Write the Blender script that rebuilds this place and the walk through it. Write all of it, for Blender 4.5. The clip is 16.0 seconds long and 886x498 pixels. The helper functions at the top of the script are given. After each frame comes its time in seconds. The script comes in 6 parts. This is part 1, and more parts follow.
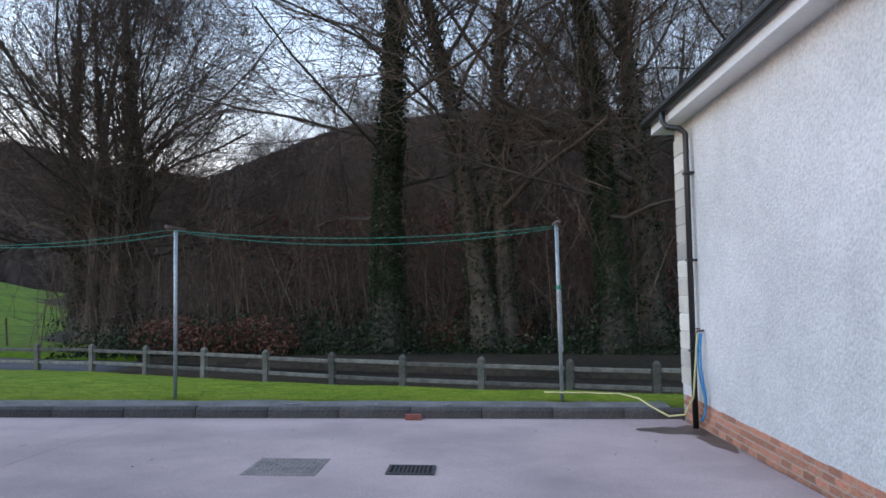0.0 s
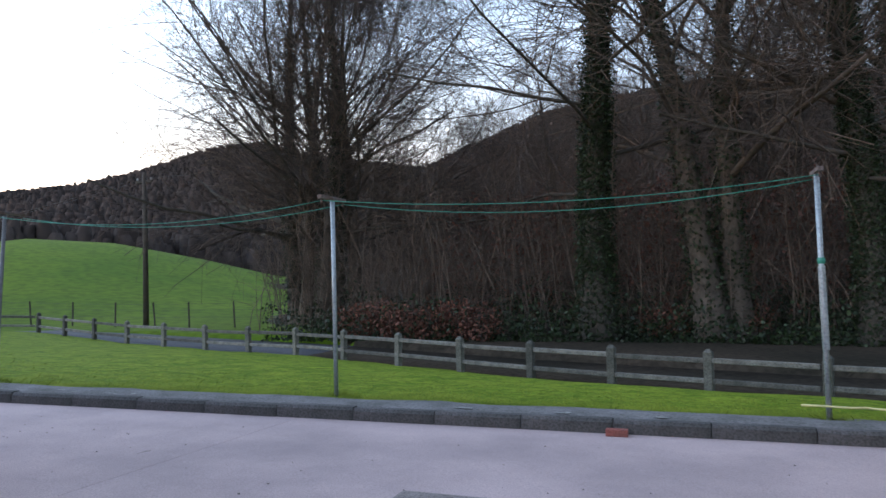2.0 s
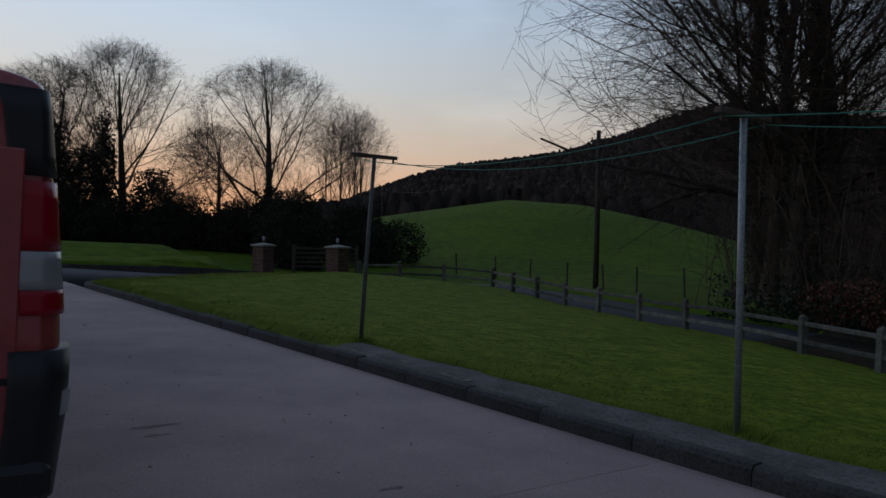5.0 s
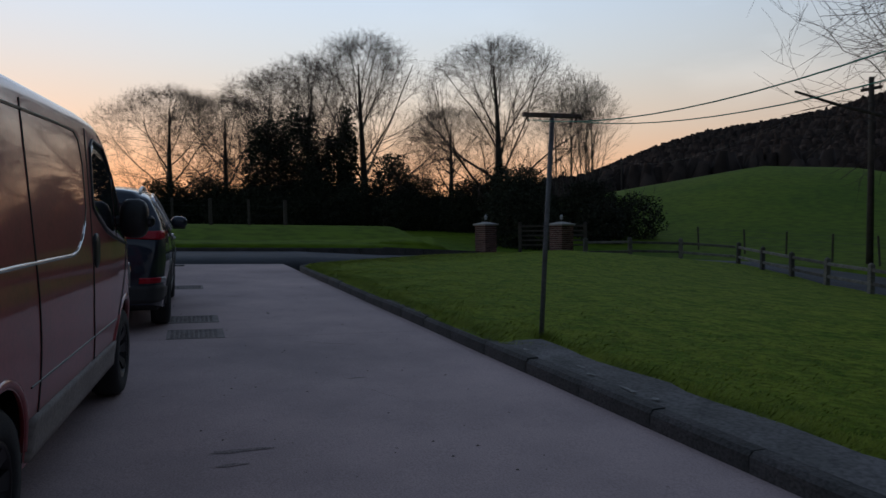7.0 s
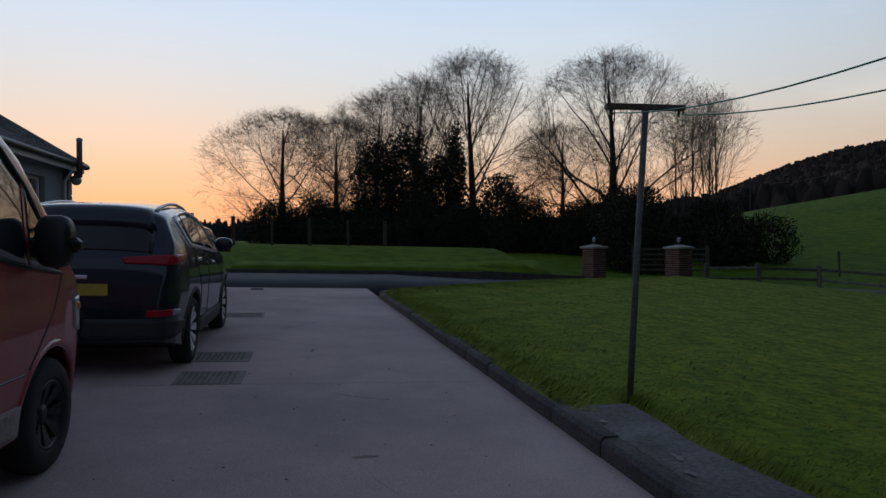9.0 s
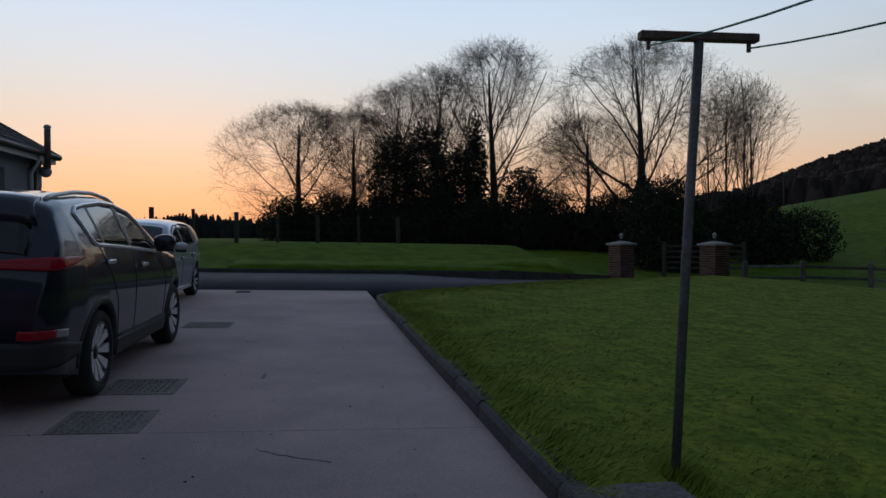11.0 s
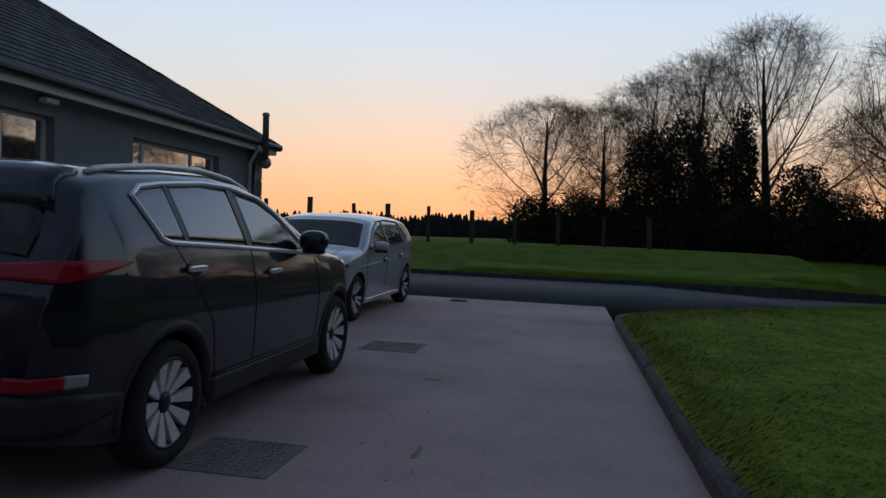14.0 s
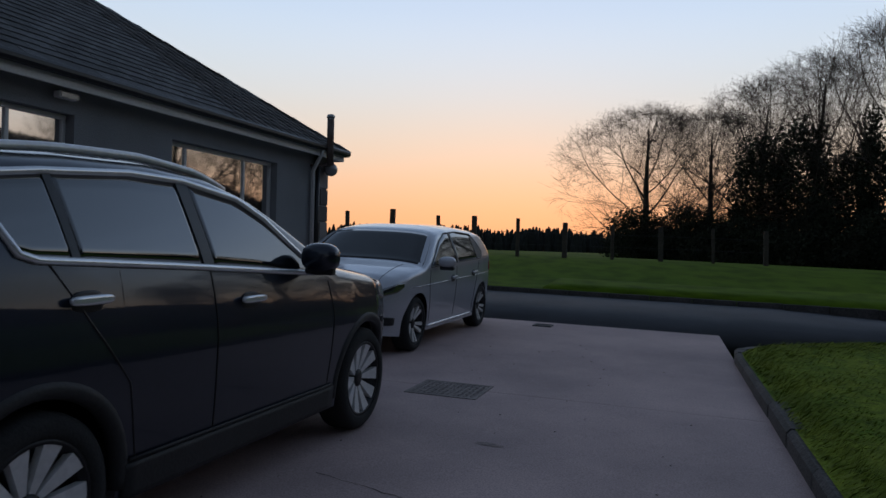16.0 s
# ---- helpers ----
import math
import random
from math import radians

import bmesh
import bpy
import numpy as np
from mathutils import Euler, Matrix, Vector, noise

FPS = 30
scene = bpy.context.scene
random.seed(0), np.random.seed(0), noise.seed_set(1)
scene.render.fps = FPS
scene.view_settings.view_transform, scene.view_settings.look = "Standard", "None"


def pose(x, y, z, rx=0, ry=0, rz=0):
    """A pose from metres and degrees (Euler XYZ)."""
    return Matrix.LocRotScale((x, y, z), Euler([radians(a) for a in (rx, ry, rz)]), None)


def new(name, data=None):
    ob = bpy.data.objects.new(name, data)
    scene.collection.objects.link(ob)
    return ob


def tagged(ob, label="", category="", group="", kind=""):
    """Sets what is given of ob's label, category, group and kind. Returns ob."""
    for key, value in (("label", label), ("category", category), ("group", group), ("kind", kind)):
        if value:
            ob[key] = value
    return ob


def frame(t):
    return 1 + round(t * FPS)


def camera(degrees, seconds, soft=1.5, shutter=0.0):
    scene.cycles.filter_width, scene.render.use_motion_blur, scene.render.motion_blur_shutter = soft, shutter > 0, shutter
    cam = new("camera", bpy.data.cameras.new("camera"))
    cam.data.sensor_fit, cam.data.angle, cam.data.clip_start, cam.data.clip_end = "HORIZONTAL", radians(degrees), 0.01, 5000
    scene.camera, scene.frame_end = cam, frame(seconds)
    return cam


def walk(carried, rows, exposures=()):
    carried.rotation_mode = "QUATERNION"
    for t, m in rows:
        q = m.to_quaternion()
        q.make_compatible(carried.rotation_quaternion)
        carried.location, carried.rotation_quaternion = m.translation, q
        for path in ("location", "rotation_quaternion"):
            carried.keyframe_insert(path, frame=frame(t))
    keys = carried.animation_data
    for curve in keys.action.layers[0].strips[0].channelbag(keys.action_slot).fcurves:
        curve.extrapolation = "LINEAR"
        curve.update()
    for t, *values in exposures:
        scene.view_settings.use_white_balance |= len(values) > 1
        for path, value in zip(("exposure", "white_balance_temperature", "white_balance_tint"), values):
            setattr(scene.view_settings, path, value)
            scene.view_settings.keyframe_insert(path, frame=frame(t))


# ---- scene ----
cam = camera(60.8, 16.0, shutter=0.25)
METRES, EYE, TILT, LEAN, TURN = 15.5, 1.427, 0.0, 0.0, 2.1
ROWS = [
    (0.0, 0.0, 0.0, 0.0, 0.06, 3.03, 1.11),
    (0.5, 0.0062, 0.0345, -0.001, 2.68, 1.42, 2.13),
    (1.0, 0.0056, 0.0697, -0.0014, 4.34, 3.11, 0.84),
    (1.5, 0.0064, 0.1067, -0.003, 11.23, 2.79, 2.08),
    (2.0, 0.0047, 0.1381, -0.0045, 16.27, 2.17, 1.6),
    (2.5, 0.0023, 0.1695, -0.0048, 20.63, 2.9, 1.41),
    (3.0, -0.0024, 0.2023, -0.0059, 29.65, -0.69, 1.35),
    (3.5, -0.0195, 0.2428, -0.0049, 39.25, 0.56, 0.22),
    (6.0, -0.0651, 0.3856, -0.0066, 59.16, -1.99, 0.44),
    (6.5, -0.0824, 0.4093, -0.006, 65.86, -1.84, 1.18),
    (7.0, -0.1078, 0.4268, -0.0053, 69.34, -2.19, 0.59),
    (7.5, -0.1301, 0.4472, -0.0059, 73.78, -2.22, 1.44),
    (8.0, -0.1517, 0.468, -0.0052, 74.23, -1.19, 0.19),
    (8.5, -0.1769, 0.4835, -0.0041, 76.98, -0.4, 0.21),
    (11.0, -0.3201, 0.546, -0.0039, 80.18, -0.75, 0.43),
    (11.5, -0.3506, 0.5588, -0.0032, 84.6, -2.84, 0.44),
    (12.0, -0.3803, 0.5663, -0.0038, 85.3, -3.19, -1.04),
    (12.5, -0.4109, 0.5709, -0.0044, 89.8, -4.17, 0.26),
    (13.0, -0.4414, 0.5688, -0.0043, 90.99, -3.81, -0.34),
    (13.5, -0.469, 0.5683, -0.0036, 93.63, -2.45, 0.06),
    (14.0, -0.4974, 0.571, -0.0022, 99.02, -0.73, -1.24),
    (14.5, -0.5251, 0.5711, -0.0017, 99.05, -0.77, -1.08),
    (15.0, -0.5533, 0.5722, -0.0012, 100.77, -1.05, 0.29),
    (15.5, -0.5814, 0.5689, -0.0009, 104.56, 0.46, -0.7),
    (16.0, -0.6098, 0.5693, -0.0012, 106.42, 0.18, -1.39),
]
# the phone's exposure drops when the bright western sky comes into view
STOPS = [(0.0, 2.66), (2.4, 2.68), (3.0, 2.36), (3.3, 1.1), (3.6, 0.3), (6.0, 0.1), (6.5, 0.3), (8.0, 0.3), (16.0, 0.3)]
walk(cam, [(t, pose(0, 0, EYE, TILT, LEAN, TURN) @ pose(METRES * x, METRES * y, METRES * z, 90 + pitch, roll, yaw)) for t, x, y, z, yaw, pitch, roll in ROWS], STOPS)

# ---- dusk sky ----
world = bpy.data.worlds.new("dusk_sky")
scene.world = world
world.use_nodes = True
wn, wl = world.node_tree.nodes, world.node_tree.links
wn.clear()
sky = wn.new("ShaderNodeTexSky")
sky.sky_type = "NISHITA"
sky.sun_disc = False
SUN_BEARING = 103.0          # degrees to the left of +y
sky.sun_elevation = radians(0.6)
sky.sun_rotation = radians(-SUN_BEARING)
sky.air_density, sky.dust_density, sky.ozone_density = 1.3, 2.2, 2.0
bg = wn.new("ShaderNodeBackground")
bg.inputs["Strength"].default_value = 0.05
wo = wn.new("ShaderNodeOutputWorld")
# afterglow: warm towards the set sun, cold blue away from it and overhead
tc = wn.new("ShaderNodeTexCoord")
sep = wn.new("ShaderNodeSeparateXYZ")
wl.new(tc.outputs["Generated"], sep.inputs["Vector"])


def ramp(stops):
    r = wn.new("ShaderNodeValToRGB")
    r.color_ramp.interpolation = "B_SPLINE"
    e = r.color_ramp.elements
    while len(e) < len(stops):
        e.new(0.5)
    for k, (p, c) in zip(e, stops):
        k.position, k.color = p, (c[0] * 0.94, c[1], c[2] * 1.02, 1)
    wl.new(sep.outputs["Z"], r.inputs["Fac"])
    return r


WARM = ramp([(0.0, (1.0, 0.42, 0.17)), (0.06, (0.86, 0.45, 0.26)), (0.12, (0.75, 0.55, 0.41)), (0.2, (0.64, 0.63, 0.62)), (0.3, (0.58, 0.67, 0.82)), (0.45, (0.33, 0.44, 0.66)), (0.75, (0.10, 0.135, 0.20)), (1.0, (0.085, 0.11, 0.16))])
COLD = ramp([(0.0, (0.17, 0.165, 0.185)), (0.12, (0.15, 0.16, 0.19)), (0.3, (0.11, 0.135, 0.185)), (0.5, (0.095, 0.12, 0.17)), (0.75, (0.085, 0.105, 0.15)), (1.0, (0.08, 0.10, 0.145))])
dot = wn.new("ShaderNodeVectorMath")
dot.operation = "DOT_PRODUCT"
dot.inputs[1].default_value = (-math.sin(radians(SUN_BEARING)), math.cos(radians(SUN_BEARING)), 0)
wl.new(tc.outputs["Generated"], dot.inputs[0])
side_ = wn.new("ShaderNodeMapRange")
side_.interpolation_type = "SMOOTHSTEP"
side_.inputs["From Min"].default_value, side_.inputs["From Max"].default_value = -0.25, 1.0
wl.new(dot.outputs["Value"], side_.inputs["Value"])
glow = wn.new("ShaderNodeMixRGB")
wl.new(side_.outputs["Result"], glow.inputs["Fac"])
wl.new(COLD.outputs["Color"], glow.inputs["Color1"])
wl.new(WARM.outputs["Color"], glow.inputs["Color2"])
# thin streaked cloud
mp = wn.new("ShaderNodeMapping")
mp.inputs["Scale"].default_value = (2.0, 2.0, 7.0)
ns = wn.new("ShaderNodeTexNoise")
ns.inputs["Scale"].default_value, ns.inputs["Detail"].default_value = 2.2, 6
cr = wn.new("ShaderNodeMapRange")
cr.inputs["From Min"].default_value, cr.inputs["From Max"].default_value = 0.47, 0.75
cr.inputs["To Min"].default_value, cr.inputs["To Max"].default_value = 1.0, 1.7
wl.new(tc.outputs["Generated"], mp.inputs["Vector"])
wl.new(mp.outputs["Vector"], ns.inputs["Vector"])
wl.new(ns.outputs["Fac"], cr.inputs["Value"])
cold_side = wn.new("ShaderNodeMixRGB")
cold_side.inputs["Color2"].default_value = (1, 1, 1, 1)
wl.new(side_.outputs["Result"], cold_side.inputs["Fac"])
wl.new(cr.outputs["Result"], cold_side.inputs["Color1"])
cloud = wn.new("ShaderNodeMixRGB")
cloud.blend_type = "MULTIPLY"
cloud.inputs["Fac"].default_value = 1.0
wl.new(glow.outputs["Color"], cloud.inputs["Color1"])
wl.new(cold_side.outputs["Color"], cloud.inputs["Color2"])
bg2 = wn.new("ShaderNodeBackground")
bg2.inputs["Strength"].default_value = 0.9
wl.new(cloud.outputs["Color"], bg2.inputs["Color"])
add = wn.new("ShaderNodeAddShader")
wl.new(sky.outputs["Color"], bg.inputs["Color"])
wl.new(bg.outputs["Background"], add.inputs[0])
wl.new(bg2.outputs["Background"], add.inputs[1])
wl.new(add.outputs["Shader"], wo.inputs["Surface"])

# ---- materials ----
def mat(name, colour, rough=0.8, vary=0.25, scale=3.0, fine=60.0, bump=0.15, metal=0.0, second=None, coat=0.0, spec=0.5, island=False, bump_scale=None, coords="Object", spread=0.45):
    """A surface with stains at one scale, grain at another and fine relief."""
    m = bpy.data.materials.new(name)
    m.use_nodes = True
    n, l = m.node_tree.nodes, m.node_tree.links
    b = n["Principled BSDF"]
    b.inputs["Roughness"].default_value = rough
    b.inputs["Metallic"].default_value = metal
    b.inputs["Specular IOR Level"].default_value = spec
    b.inputs["Coat Weight"].default_value = coat
    b.inputs["Coat Roughness"].default_value = 0.04
    tcn = n.new("ShaderNodeTexCoord")
    big = n.new("ShaderNodeTexNoise")
    big.inputs["Scale"].default_value, big.inputs["Detail"].default_value, big.inputs["Roughness"].default_value = scale, 6, 0.6
    small = n.new("ShaderNodeTexNoise")
    small.inputs["Scale"].default_value, small.inputs["Detail"].default_value = fine, 3
    for t in (big, small):
        l.new(tcn.outputs[coords], t.inputs["Vector"])
    c1 = colour
    c2 = second or tuple(c * (1 - vary) for c in colour)
    ramp = n.new("ShaderNodeMapRange")
    ramp.inputs["From Min"].default_value, ramp.inputs["From Max"].default_value = 0.33, 0.67
    l.new(big.outputs["Fac"], ramp.inputs["Value"])
    mix = n.new("ShaderNodeMixRGB")
    mix.inputs["Color1"].default_value, mix.inputs["Color2"].default_value = (*c1, 1), (*c2, 1)
    l.new(ramp.outputs["Result"], mix.inputs["Fac"])
    mul = n.new("ShaderNodeMixRGB")
    mul.blend_type = "MULTIPLY"
    mul.inputs["Fac"].default_value = min(1.0, vary * 1.6)
    r2 = n.new("ShaderNodeMapRange")
    r2.inputs["From Min"].default_value, r2.inputs["From Max"].default_value = 0.3, 0.6
    r2.inputs["To Min"].default_value, r2.inputs["To Max"].default_value = 0.35, 1.1
    l.new(small.outputs["Fac"], r2.inputs["Value"])
    l.new(mix.outputs["Color"], mul.inputs["Color1"])
    l.new(r2.outputs["Result"], mul.inputs["Color2"])
    out = mul.outputs["Color"]
    if island:
        hsv = n.new("ShaderNodeHueSaturation")
        rr = n.new("ShaderNodeMapRange")
        rr.inputs["To Min"].default_value, rr.inputs["To Max"].default_value = 1 - spread, 1 + spread
        if island == "object":
            l.new(n.new("ShaderNodeObjectInfo").outputs["Random"], rr.inputs["Value"])
        else:
            l.new(n.new("ShaderNodeNewGeometry").outputs["Random Per Island"], rr.inputs["Value"])
        l.new(rr.outputs["Result"], hsv.inputs["Value"])
        l.new(out, hsv.inputs["Color"])
        out = hsv.outputs["Color"]
    l.new(out, b.inputs["Base Color"])
    if bump:
        bp = n.new("ShaderNodeBump")
        bp.inputs["Strength"].default_value = bump
        bp.inputs["Distance"].default_value = 0.02
        src = small
        if bump_scale:
            src = n.new("ShaderNodeTexNoise")
            src.inputs["Scale"].default_value, src.inputs["Detail"].default_value = bump_scale, 4
            l.new(tcn.outputs[coords], src.inputs["Vector"])
        l.new(src.outputs["Fac"], bp.inputs["Height"])
        l.new(bp.outputs["Normal"], b.inputs["Normal"])
    return m


def glass(name, tint, rough=0.02):
    """Dark tinted pane: mirror-like gloss over a nearly black inside."""
    m = bpy.data.materials.new(name)
    m.use_nodes = True
    b = m.node_tree.nodes["Principled BSDF"]
    b.inputs["Base Color"].default_value = (*tint, 1)
    b.inputs["Roughness"].default_value = rough
    b.inputs["Specular IOR Level"].default_value = 0.9
    b.inputs["IOR"].default_value = 1.6
    return m


CONCRETE = mat("concrete_yard", (0.57, 0.425, 0.405), 0.85, 0.26, 0.45, 90, 0.2, second=(0.345, 0.262, 0.256))
KERB = mat("kerb_concrete", (0.115, 0.104, 0.10), 0.9, 0.5, 1.6, 40, 0.5, second=(0.045, 0.043, 0.038), island="object", spread=0.05)
APRON = mat("rough_concrete", (0.20, 0.185, 0.18), 0.95, 0.4, 2.5, 30, 0.5, second=(0.11, 0.105, 0.095))
ASPHALT = mat("asphalt", (0.105, 0.107, 0.116), 0.9, 0.3, 0.8, 120, 0.4, second=(0.075, 0.077, 0.084), spec=0.3)
GRASS = mat("grass", (0.235, 0.29, 0.03), 0.9, 0.5, 2.6, 11, 1.0, second=(0.095, 0.165, 0.012), bump_scale=25, spec=0.08)
BLADE = mat("grass_blades", (0.235, 0.27, 0.032), 0.8, 0.2, 2.2, 9, 0, second=(0.12, 0.165, 0.018), island=True, spec=0.08, spread=0.28)
FIELD = mat("pasture", (0.115, 0.172, 0.012), 0.95, 0.35, 0.12, 1.6, 0.5, second=(0.075, 0.132, 0.009), bump_scale=2, spec=0.08)
LITTER = mat("leaf_litter", (0.06, 0.045, 0.032), 1.0, 0.5, 0.25, 6, 0.6, second=(0.03, 0.026, 0.018), spec=0.08)
BARK = mat("bark", (0.085, 0.07, 0.055), 0.95, 0.4, 1.5, 14, 0.8, second=(0.04, 0.036, 0.028))
WOOD_BARK = mat("brown_bark", (0.105, 0.082, 0.062), 0.95, 0.4, 1.3, 12, 0.9, second=(0.06, 0.048, 0.036))
POST_GREY = mat("dull_grey_paint", (0.15, 0.15, 0.155), 0.6, 0.35, 4, 50, 0.15, second=(0.09, 0.085, 0.08))
PALE_BARK = mat("pale_bark", (0.17, 0.15, 0.12), 0.95, 0.4, 1.3, 14, 0.8, second=(0.07, 0.065, 0.05))
TWIG = mat("twigs", (0.085, 0.06, 0.048), 0.95, 0.3, 0.4, 5, 0, second=(0.05, 0.038, 0.032))
BROWN_TWIG = mat("brown_twigs", (0.145, 0.105, 0.078), 0.95, 0.4, 0.3, 5, 0, second=(0.075, 0.056, 0.042), island=True)
IVY = mat("ivy_leaves", (0.024, 0.040, 0.014), 0.5, 0.4, 0.5, 8, 0, second=(0.013, 0.022, 0.008), island=True, spec=0.25)
HOLLY = mat("evergreen_leaves", (0.046, 0.054, 0.034), 0.8, 0.4, 0.3, 6, 0, second=(0.03, 0.034, 0.024), island=True, spec=0.08)
RUST = mat("dead_beech_leaves", (0.165, 0.062, 0.038), 0.85, 0.4, 0.4, 6, 0, second=(0.11, 0.046, 0.03), island=True)
HILLWOOD = mat("hill_woodland", (0.075, 0.056, 0.048), 1.0, 0.4, 0.02, 0.4, 0.3, second=(0.05, 0.042, 0.038), island=True, spread=0.3, spec=0.1)
CONIFER = mat("conifers", (0.022, 0.026, 0.022), 1.0, 0.4, 0.03, 1, 0, island=True)
RENDER_WHITE = mat("white_pebbledash", (0.70, 0.69, 0.665), 0.95, 0.22, 0.9, 42, 1.0, second=(0.56, 0.555, 0.535), bump_scale=38)
RENDER_GREY = mat("grey_render", (0.30, 0.31, 0.33), 0.95, 0.14, 0.6, 60, 0.3, second=(0.24, 0.25, 0.26))
QUOIN = mat("cream_quoin", (0.62, 0.58, 0.50), 0.9, 0.2, 2, 50, 0.3, island="object")
QUOIN_GREY = mat("grey_quoin", (0.30, 0.27, 0.26), 0.9, 0.2, 2, 50, 0.3, island="object")
BRICK = mat("red_brick", (0.48, 0.17, 0.11), 0.9, 0.4, 3.5, 70, 0.6, second=(0.42, 0.24, 0.14), island="object", spread=0.32)
LOOSE_BRICK = mat("loose_red_brick", (0.30, 0.085, 0.065), 0.9, 0.35, 6, 60, 0.5, second=(0.2, 0.07, 0.055))
DARK_BRICK = mat("pillar_brick", (0.14, 0.075, 0.058), 0.9, 0.35, 6, 60, 0.4, second=(0.12, 0.06, 0.048), island="object")
MORTAR = mat("mortar", (0.46, 0.40, 0.33), 0.95, 0.25, 8, 90, 0.4)
UPVC = mat("white_plastic", (0.78, 0.78, 0.77), 0.35, 0.08, 1.5, 30, 0)
# black plastic trim; also the black drawn for crease and recess shade
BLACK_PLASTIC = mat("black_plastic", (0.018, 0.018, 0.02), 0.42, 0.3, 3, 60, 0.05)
SLATE = mat("roof_slate", (0.085, 0.085, 0.09), 0.8, 0.35, 1.2, 20, 0.4, second=(0.05, 0.05, 0.052), island="object")
SLATE_REST = mat("roof_slate_rest", (0.085, 0.085, 0.09), 0.8, 0.35, 1.2, 20, 0.4, second=(0.05, 0.05, 0.052), island=True)
STEEL = mat("galvanised_steel", (0.40, 0.44, 0.45), 0.5, 0.3, 3, 40, 0.1, metal=0.6, second=(0.28, 0.31, 0.32))
RUSTY = mat("weathered_steel", (0.16, 0.14, 0.13), 0.7, 0.4, 5, 50, 0.2, metal=0.3, second=(0.12, 0.07, 0.05))
GREENLINE = mat("green_plastic_line", (0.02, 0.20, 0.13), 0.5, 0.1, 3, 30, 0)
IRON = mat("cast_iron", (0.10, 0.095, 0.095), 0.75, 0.4, 8, 60, 0.3, metal=0.4)
COVER = mat("cover_plate", (0.33, 0.28, 0.26), 0.8, 0.35, 5, 60, 0.3, metal=0.2)
HOLE = mat("drain_dark", (0.012, 0.012, 0.012), 0.9, 0.2, 5, 30, 0)
FENCE_POST = mat("fence_post_concrete", (0.16, 0.15, 0.13), 0.95, 0.45, 4, 30, 0.5, second=(0.085, 0.085, 0.07), island="object")
FENCE_RAIL = mat("fence_rail_concrete", (0.21, 0.195, 0.175), 0.95, 0.45, 3, 30, 0.5, second=(0.10, 0.096, 0.085), island="object")
TIMBER = mat("weathered_timber", (0.085, 0.07, 0.055), 0.9, 0.4, 3, 30, 0.4, second=(0.05, 0.042, 0.035))
WIRE = mat("black_wire", (0.03, 0.03, 0.03), 0.6, 0.1, 3, 30, 0)
VAN_RED = mat("van_red_paint", (0.43, 0.045, 0.05), 0.42, 0.18, 1.6, 35, 0, coat=1.0, second=(0.31, 0.032, 0.038), spec=0.7)
SUV_PAINT = mat("black_blue_paint", (0.012, 0.018, 0.034), 0.42, 0.08, 2, 30, 0, metal=0.4, coat=1.0, spec=0.2)
SUV_PAINT.node_tree.nodes["Principled BSDF"].inputs["Coat IOR"].default_value = 1.5
SILVER = mat("silver_paint", (0.55, 0.56, 0.61), 0.32, 0.06, 2, 60, 0, metal=0.3, coat=0.9)
CLAD = mat("grey_black_cladding", (0.028, 0.028, 0.03), 0.6, 0.25, 4, 60, 0.1)
SILL_GREY = mat("faded_grey_cladding", (0.33, 0.29, 0.265), 0.75, 0.25, 3, 40, 0.1)
RUBBER = mat("tyre_rubber", (0.022, 0.022, 0.023), 0.85, 0.3, 6, 80, 0.2)
CHROME = mat("chrome_trim", (0.86, 0.87, 0.90), 0.2, 0.05, 3, 30, 0, metal=0.55)
ALLOY = mat("machined_alloy", (0.86, 0.86, 0.86), 0.35, 0.1, 4, 30, 0, metal=0.25)
ALLOY_DARK = mat("dark_alloy", (0.03, 0.03, 0.033), 0.4, 0.1, 4, 30, 0, metal=0.5)
GLASS_DARK = glass("tinted_glass", (0.010, 0.012, 0.014))
GLASS_CAR = glass("car_glass", (0.022, 0.027, 0.03))
GLASS_HOUSE = glass("window_glass", (0.05, 0.045, 0.035), 0.03)
GLASS_HOUSE.node_tree.nodes["Principled BSDF"].inputs["IOR"].default_value = 5.0
GLASS_DARK.node_tree.nodes["Principled BSDF"].inputs["IOR"].default_value = 1.85
GLASS_BLACK = glass("privacy_glass", (0.006, 0.006, 0.007))
GLASS_BLACK.node_tree.nodes["Principled BSDF"].inputs["IOR"].default_value = 1.4
GLASS_CAR.node_tree.nodes["Principled BSDF"].inputs["IOR"].default_value = 2.1
LAMP_RED = glass("red_lens", (0.36, 0.006, 0.018), 0.15)
LAMP_RED.node_tree.nodes["Principled BSDF"].inputs["IOR"].default_value = 1.3
LAMP_CLEAR = glass("clear_lens", (0.35, 0.35, 0.36), 0.12)
LAMP_AMBER = glass("amber_lens", (0.45, 0.13, 0.01), 0.15)
HOSE_BLUE = mat("blue_hose", (0.03, 0.20, 0.42), 0.4, 0.1, 3, 30, 0)
HOSE_YELLOW = mat("yellow_hose", (0.62, 0.56, 0.25), 0.5, 0.1, 3, 30, 0)
PLATE = mat("yellow_plate", (0.55, 0.38, 0.05), 0.5, 0.1, 3, 30, 0)
STONE = mat("cap_stone", (0.42, 0.40, 0.37), 0.9, 0.3, 4, 40, 0.3)
LEAF_BITS = mat("dry_debris", (0.05, 0.035, 0.025), 0.9, 0.3, 5, 30, 0, island=True)


